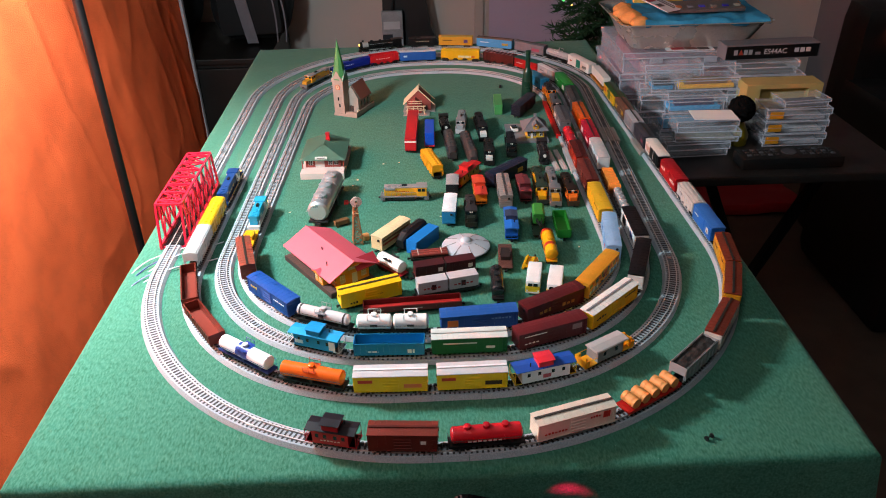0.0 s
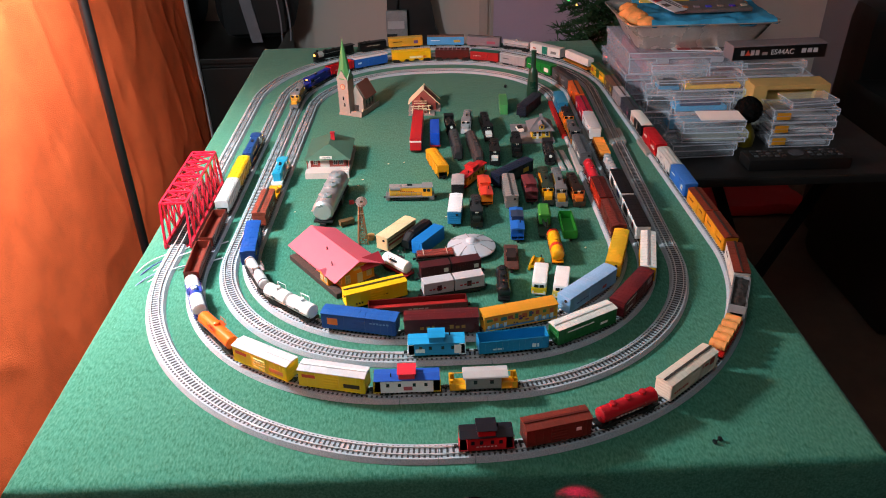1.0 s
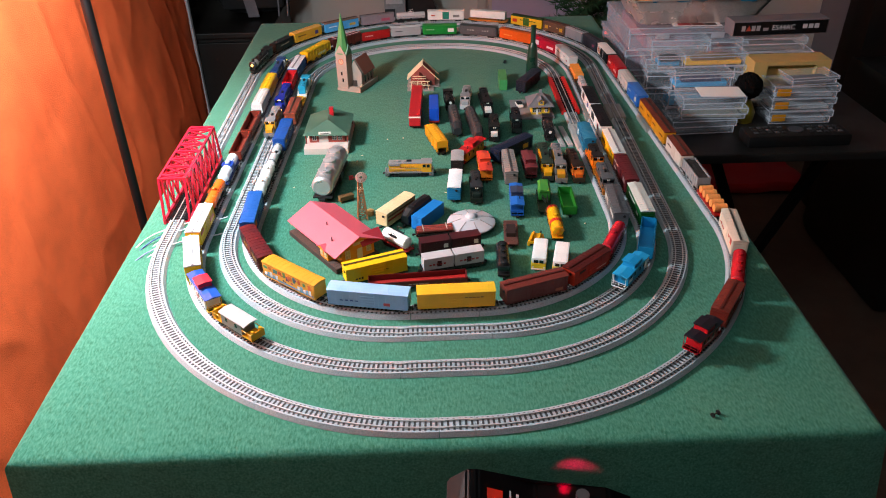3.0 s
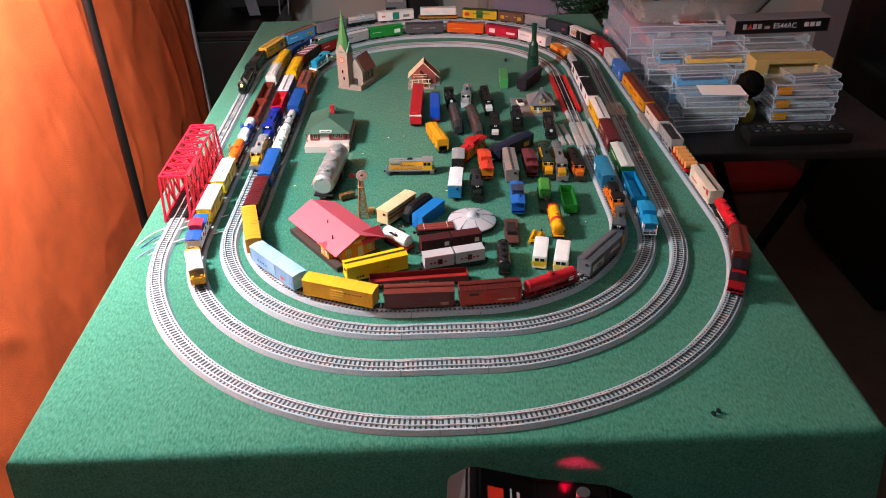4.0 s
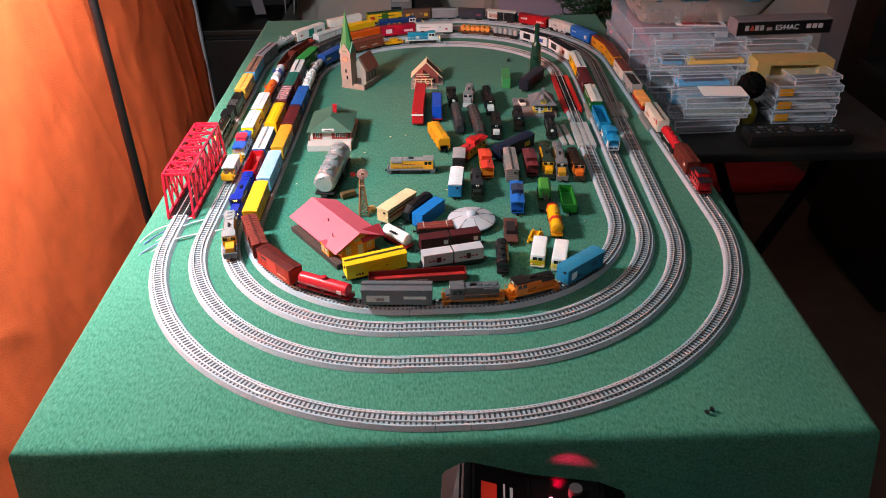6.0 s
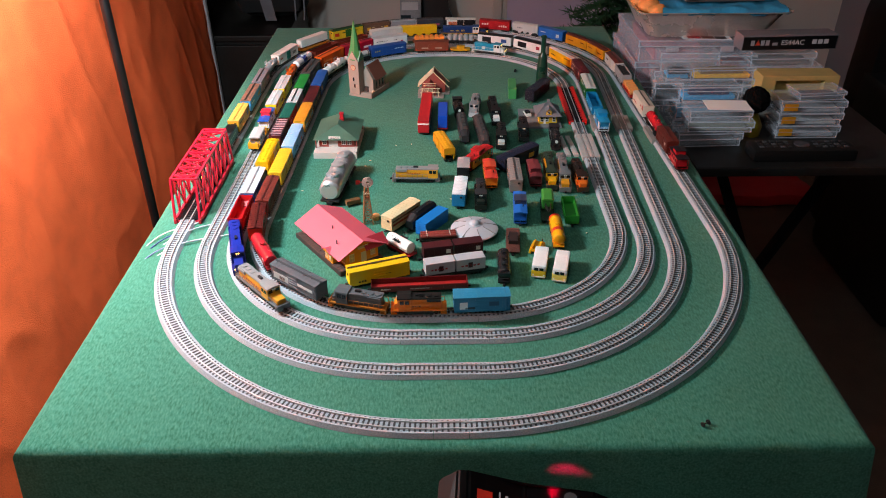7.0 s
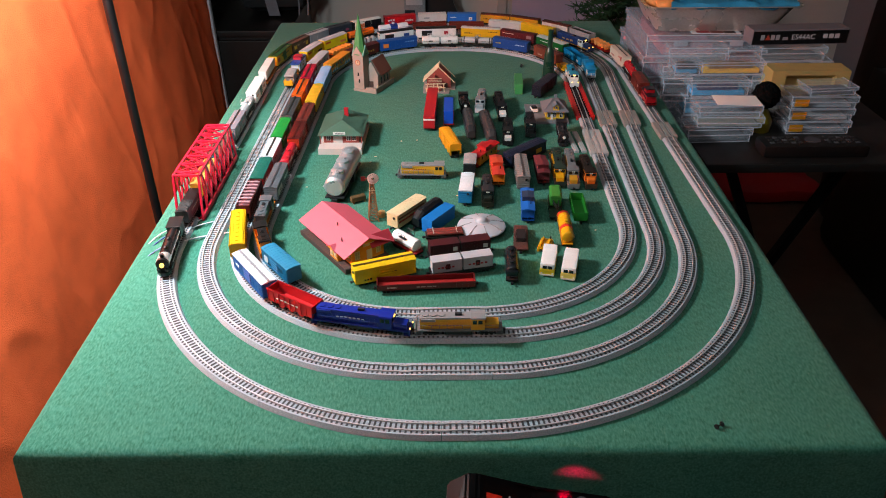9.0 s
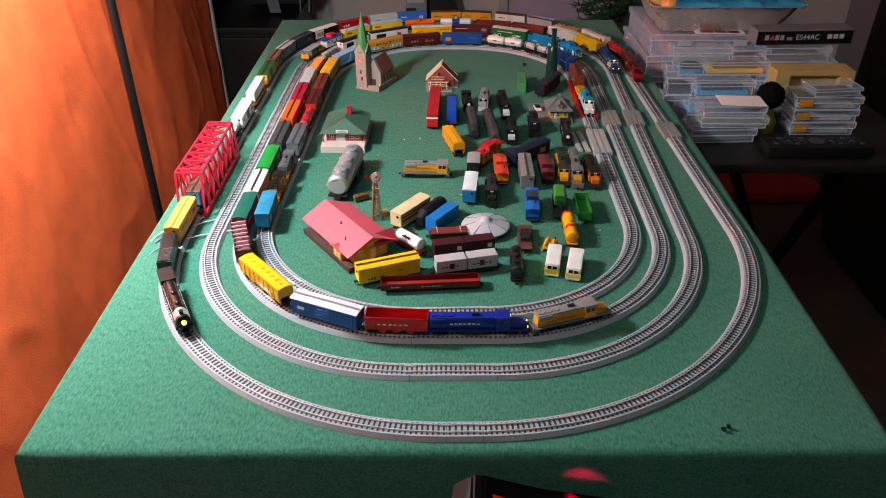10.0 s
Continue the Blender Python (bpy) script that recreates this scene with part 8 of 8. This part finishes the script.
# ---- behind the table ----
def backpack(x, y, z, w, d, h, rz, label, col="121214", strap="3a3a3e"):
    b = thing("backpack", pose(x, y, z, 0, 0, rz), label, "backpack", "bags")
    m = mat("black_woven_nylon", col, 0.8, 0, 0.3, 12, 700, 0.5, 0.001)
    bm = bmesh.new()
    ball(bm, (0, 0, 0), 1.0, u=32, v=22)
    for v in bm.verts:
        v.co = Vector([math.copysign(abs(a) ** 0.6, a) for a in v.co])
        v.co = Vector((v.co.x * w / 2, v.co.y * d / 2, (v.co.z + 1) * h / 2))
    for v in bm.verts:
        v.co.x += 0.02 * noise.noise(v.co * 6 + Vector((x, y, 0)))
        v.co.y += 0.02 * noise.noise(v.co * 5 + Vector((y, x, 3)))
    part("body", bm, m, b, smooth=True)
    bm = bmesh.new()
    box(bm, -w * 0.36, w * 0.36, -d * 0.66, -d * 0.3, h * 0.08, h * 0.52, d * 0.14)
    part("pocket", bm, m, b, smooth=True)
    for nm, wide, sx in (("strap", 0.020, -1), ("piping", 0.0025, 1), ("piping", 0.0025, 1.35)):
        bm = bmesh.new()
        rings = []
        for i in range(13):
            q = i / 12
            px = w * (-0.20 + 0.20 * q) if sx < 0 else sx * w * (0.06 + 0.24 * math.sin(q * 1.9))
            py, pz = -d * (0.60 + 0.12 * math.sin(q * 3.1)), h * (0.97 - 0.95 * q)
            rings.append([bm.verts.new((px + a * wide, py + e, pz)) for a, e in ((-1, -0.003), (1, -0.003), (1, 0.003), (-1, 0.003))])
        for a, e in zip(rings, rings[1:]):
            for i in range(4):
                bm.faces.new((a[i], a[(i + 1) % 4], e[(i + 1) % 4], e[i]))
        bm.faces.new(rings[0])
        bm.faces.new(list(reversed(rings[-1])))
        part(nm, bm, mat("grey_strap_nylon", strap, 0.8, 0, 0.2, 40, 700, 0.4), b)
    return b


wood = mat("dark_stained_wood", "17120f", 0.5, 0, 0.3, 8, 200, 0.2)
cab = thing("low_cabinet", pose(-1.10, 1.985, FLOOR), "dark low cabinet in the shaded corner", "cabinet")
bm = bmesh.new()
box(bm, -0.55, 0.55, -0.25, 0.27, 0.03, 0.53, 0.006)
part("body", bm, wood, cab)
bm = bmesh.new()
box(bm, -0.56, 0.56, -0.27, 0.275, 0.53, 0.55, 0.004)
part("top", bm, wood, cab)
for k in (-1, 1):
    bm = bmesh.new()
    box(bm, k * 0.275 - 0.265, k * 0.275 + 0.265, -0.268, -0.25, 0.05, 0.515, 0.003)
    dr = part("door", bm, wood, cab)
    bm = bmesh.new()
    cyl(bm, (k * 0.03, -0.268, 0.32), (k * 0.03, -0.288, 0.32), 0.008)
    part("knob", bm, mat("dull_brass", "6a5630", 0.4, 0.8), dr)
    bm = bmesh.new()
    box(bm, k * 0.45 - 0.03, k * 0.45 + 0.03, -0.2, 0.2, 0, 0.03)
    part("foot", bm, wood, cab)
backpack(-0.630, 2.00, -0.20, 0.31, 0.20, 0.46, 4, "black backpack with grey straps on the cabinet", strap="77757c")
backpack(-0.98, 1.97, -0.20, 0.34, 0.24, 0.55, -10, "black bag leaning in the dark corner")


def office_chair():
    c = thing("office_chair", pose(-0.02, 2.10, FLOOR), "black high-backed office chair behind the table", "chair")
    m = mat("black_chair_vinyl", "0d0d0f", 0.45, 0, 0.2, 20, 500, 0.2)
    bm = bmesh.new()
    box(bm, -0.20, 0.20, -0.30, 0.10, 0.33, 0.40, 0.03)
    part("seat", bm, m, c, smooth=True)
    bm = bmesh.new()
    prof = [(-0.13, 0.315), (-0.133, 0.588), (-0.128, 0.884), (-0.101, 1.097), (-0.024, 1.132), (0.009, 1.002), (0.012, 0.765), (0.026, 0.635), (0.059, 0.528), (0.1, 0.434), (0.142, 0.315)]
    a = [bm.verts.new((x, 0.06, z)) for x, z in prof]
    e = [bm.verts.new((x, 0.12, z)) for x, z in prof]
    for i in range(len(prof)):
        bm.faces.new((a[i], a[(i + 1) % len(prof)], e[(i + 1) % len(prof)], e[i]))
    bm.faces.new(a)
    bm.faces.new(e)
    bmesh.ops.bevel(bm, geom=[g for g in bm.edges if abs(g.verts[0].co.y - g.verts[1].co.y) < 1e-6], offset=0.014, segments=3, affect="EDGES")
    part("backrest", bm, m, c, smooth=True)
    bm = bmesh.new()
    cyl(bm, (0, -0.10, 0.08), (0, -0.10, 0.34), 0.025)
    part("column", bm, m, c)
    for i in range(5):
        a = 2 * math.pi * i / 5
        bm = bmesh.new()
        strut(bm, (0, -0.10, 0.09), (0.22 * math.cos(a), -0.10 + 0.22 * math.sin(a), 0.05), 0.018)
        leg = part("leg", bm, m, c)
        bm = bmesh.new()
        ball(bm, (0.22 * math.cos(a), -0.10 + 0.22 * math.sin(a), 0.026), 0.026)
        part("castor", bm, m, leg)


office_chair()
pk = thing("printed_bag", pose(-0.115, 2.125, -0.345), "grey and white printed bag hung on the chair", "bag")
bm = bmesh.new()
box(bm, -0.042, 0.042, -0.012, 0.012, 0, 0.20, 0.008)
part("body", bm, mat("grey_print_film", "8a9094", 0.5, 0, 0.3, 30, 300, 0.3), pk, smooth=True)
for x0, x1, z0, z1, h in ((-0.035, 0.03, 0.13, 0.16, "c8ccd0"), (-0.04, 0.0, 0.08, 0.11, "2a3a44"), (0.005, 0.04, 0.04, 0.09, "b8c4cc"), (-0.04, 0.02, 0.03, 0.05, "5a6a74")):
    bm = bmesh.new()
    box(bm, x0, x1, -0.0135, -0.0115, z0, z1)
    part("marking", bm, paint(h), pk)
bm = bmesh.new()
strut(bm, (0, 0.0, 0.20), (0.01, 0.03, 0.25), 0.003)
part("loop", bm, black_cloth, pk)


def tree():
    t = thing("christmas_tree", pose(0.70, 1.78, FLOOR), "artificial christmas tree with small coloured lights", "christmas tree")
    bm = bmesh.new()
    cyl(bm, (0, 0, 0), (0, 0, 1.35), 0.02, 0.006)
    part("trunk", bm, mat("brown_trunk_plastic", "2a1c14", 0.8, 0, 0.2, 40, 500, 0.3), t)
    rng = random.Random(4)
    verts, faces = [], []
    tips = []
    for k in range(260):
        z = 0.18 + 1.15 * (k / 260)
        r = 0.34 * (1 - (z - 0.18) / 1.25) + 0.03
        a = k * 2.399 + rng.uniform(-0.2, 0.2)
        tip = Vector((r * math.cos(a), r * math.sin(a), z - 0.06))
        tips.append(tip)
        for j in range(150):
            u = (j + rng.random()) / 150
            p = Vector((0, 0, z)).lerp(tip, u)
            d = Vector((rng.uniform(-1, 1), rng.uniform(-1, 1), rng.uniform(-0.5, 1))).normalized() * 0.032 + (tip - Vector((0, 0, z))).normalized() * 0.014
            side = d.cross(Vector((rng.uniform(-1, 1), rng.uniform(-1, 1), rng.uniform(-1, 1)))).normalized() * 0.0034
            o = len(verts)
            verts += [p - side, p + side, p + d]
            faces.append((o, o + 1, o + 2))
    me = bpy.data.meshes.new("needles")
    me.from_pydata([tuple(v) for v in verts], [], faces)
    me.materials.append(mat("dark_green_needles", "234a2a", 0.7, 0, 0.35, 20, 200, 0))
    tagged(part("crown", me, None, t), "dense dark green needles")
    cols = [("ff6a2a", 5), ("40ff60", 4), ("ff4030", 4), ("ffc060", 5)]
    gl = [glow("tree_light", h, s) for h, s in cols]
    for i in range(0, 260, 4):
        bm = bmesh.new()
        ball(bm, tips[i] * 0.97, 0.0045, u=8, v=6)
        part("bulb", bm, gl[(i // 4) % 4], t)


tree()

# ---- right side of the room ----
vinyl = mat("black_vinyl_cover", "0b0a0b", 0.6, 0, 0.3, 8, 300, 0.3)
arm = thing("armchair", pose(1.62, 1.0, FLOOR), "bulky black covered armchair in deep shadow", "armchair")
for nm, dims, bv in (("seat", (-0.28, 0.28, -0.27, 0.2, 0.06, 0.44), 0.05), ("backrest", (-0.38, 0.38, 0.16, 0.32, 0.06, 0.80), 0.06), ("armrest", (-0.40, -0.27, -0.28, 0.2, 0.0, 0.60), 0.05), ("armrest", (0.27, 0.40, -0.28, 0.2, 0.0, 0.60), 0.05)):
    bm = bmesh.new()
    box(bm, *dims, bv)
    for v in bm.verts:
        v.co += Vector((0.02 * noise.noise(v.co * 5), 0.02 * noise.noise(v.co * 5 + Vector((5, 0, 0))), 0))
    part(nm, bm, vinyl, arm, smooth=True)
bm = bmesh.new()
vs = bmesh.ops.create_grid(bm, x_segments=24, y_segments=18, size=1, matrix=Matrix.LocRotScale((1.12, 1.62, FLOOR + 0.03), None, (0.26, 0.18, 1)))["verts"]
for v in vs:
    e = max(abs(v.co.x - 1.12) / 0.26, abs(v.co.y - 1.62) / 0.18)
    v.co.z += 0.02 * noise.noise(v.co * 9) - (0.026 if e > 0.97 else 0)
sk = solid("tree_skirt", bm, mat("red_felt", "9a1420", 0.9, 0, 0.15, 15, 600, 0.5), "red felt cloth with a green edge on the carpet", "cloth", smooth=True)
s = sk.modifiers.new("thick", "SOLIDIFY")
s.thickness = 0.003

# ---- throttle in front of the table ----
bm = bmesh.new()
box(bm, -0.06, 0.20, -0.58, -0.452, FLOOR, -0.050, 0.006)
solid("stool", bm, mat("dark_stained_wood", "241a14", 0.5, 0, 0.3, 8, 200, 0.2), "plain dark stool that carries the controller", "stool")


def throttle():
    t = thing("train_controller", pose(0.070, -0.488, -0.050, 0, 0, -4), "black model train controller with a red light", "controller")
    blk = mat("black_textured_plastic", "030304", 0.42, 0, 0.15, 60, 900, 0.25, spec=0.07)
    bm = bmesh.new()
    # left hump higher than the right part
    prof = [(-0.086, 0.0), (-0.086, 0.060), (-0.068, 0.074), (-0.058, 0.074), (-0.006, 0.056), (0.060, 0.052), (0.084, 0.040), (0.084, 0.0)]
    a = [bm.verts.new((x, -0.045, z * 0.82)) for x, z in prof]
    b = [bm.verts.new((x, 0.030, z)) for x, z in prof]
    n = len(prof)
    for i in range(n):
        bm.faces.new((a[i], a[(i + 1) % n], b[(i + 1) % n], b[i]))
    bm.faces.new(list(reversed(a)))
    bm.faces.new(b)
    bmesh.ops.bevel(bm, geom=bm.edges[:], offset=0.0022, segments=2, affect="EDGES")
    part("case", bm, blk, t)
    bm = bmesh.new()
    cyl(bm, (0.046, -0.004, 0.046), (0.046, -0.004, 0.058), 0.0195, 0.0175, seg=30)
    part("speed_knob", bm, blk, t, smooth=True)
    bm = bmesh.new()
    cyl(bm, (0.035, 0.012, 0.048), (0.035, 0.012, 0.062), 0.0060, seg=18)
    part("small_knob", bm, mat("grey_rubber", "2c2c2e", 0.6), t)
    bm = bmesh.new()
    cyl(bm, (0.013, 0.005, 0.048), (0.013, 0.005, 0.0535), 0.0024, seg=14)
    ball(bm, (0.013, 0.005, 0.0535), 0.0024)
    part("pilot_light", bm, glow("red_pilot_light", "ff1a3a", 260.0), t)
    for x0, x1, y0, y1, h in ((-0.050, -0.036, -0.020, 0.012, "b8321e"), (-0.030, -0.0285, -0.016, 0.014, "b8b8b8"), (-0.024, -0.0215, -0.004, 0.012, "b8b8b8")):
        bm = bmesh.new()
        vs = box(bm, x0, x1, y0, y1, 0.040, 0.0005)
        for v in bm.verts:
            zz = 0.0742 + (v.co.x + 0.058) * (-0.018 / 0.052)
            k = 0.82 + 0.18 * (v.co.y + 0.045) / 0.075
            v.co.z = zz * k + (0.0006 if v.co.z > 0.02 else -0.002)
        part("marking", bm, paint(h), t)
    bm = bmesh.new()
    box(bm, -0.006, 0.000, -0.008, 0.003, 0.046, 0.0535, 0.0005)
    part("switch", bm, paint("b8321e"), t)
    cu = bpy.data.curves.new("cable", "CURVE")
    cu.dimensions, cu.bevel_depth = "3D", 0.0022
    sp = cu.splines.new("BEZIER")
    sp.bezier_points.add(2)
    for bp, co in zip(sp.bezier_points, ((-0.084, 0.01, 0.03), (-0.115, 0.0, 0.022), (-0.17, -0.02, -0.03))):
        bp.co = co
        bp.handle_left_type = bp.handle_right_type = "AUTO"
    cu.materials.append(under_mat)
    c = new("cable", cu)
    c.parent = t


throttle()
pilot = lamp("pilot_light_beam", "SPOT", look((0.0870, -0.4760, 0.0150), (0.1150, -0.415, -0.046)), 9.0, (1.0, 0.0, 0.03), 0.003)
pilot.data.spot_size, pilot.data.spot_blend = math.radians(36), 1.0

motions()
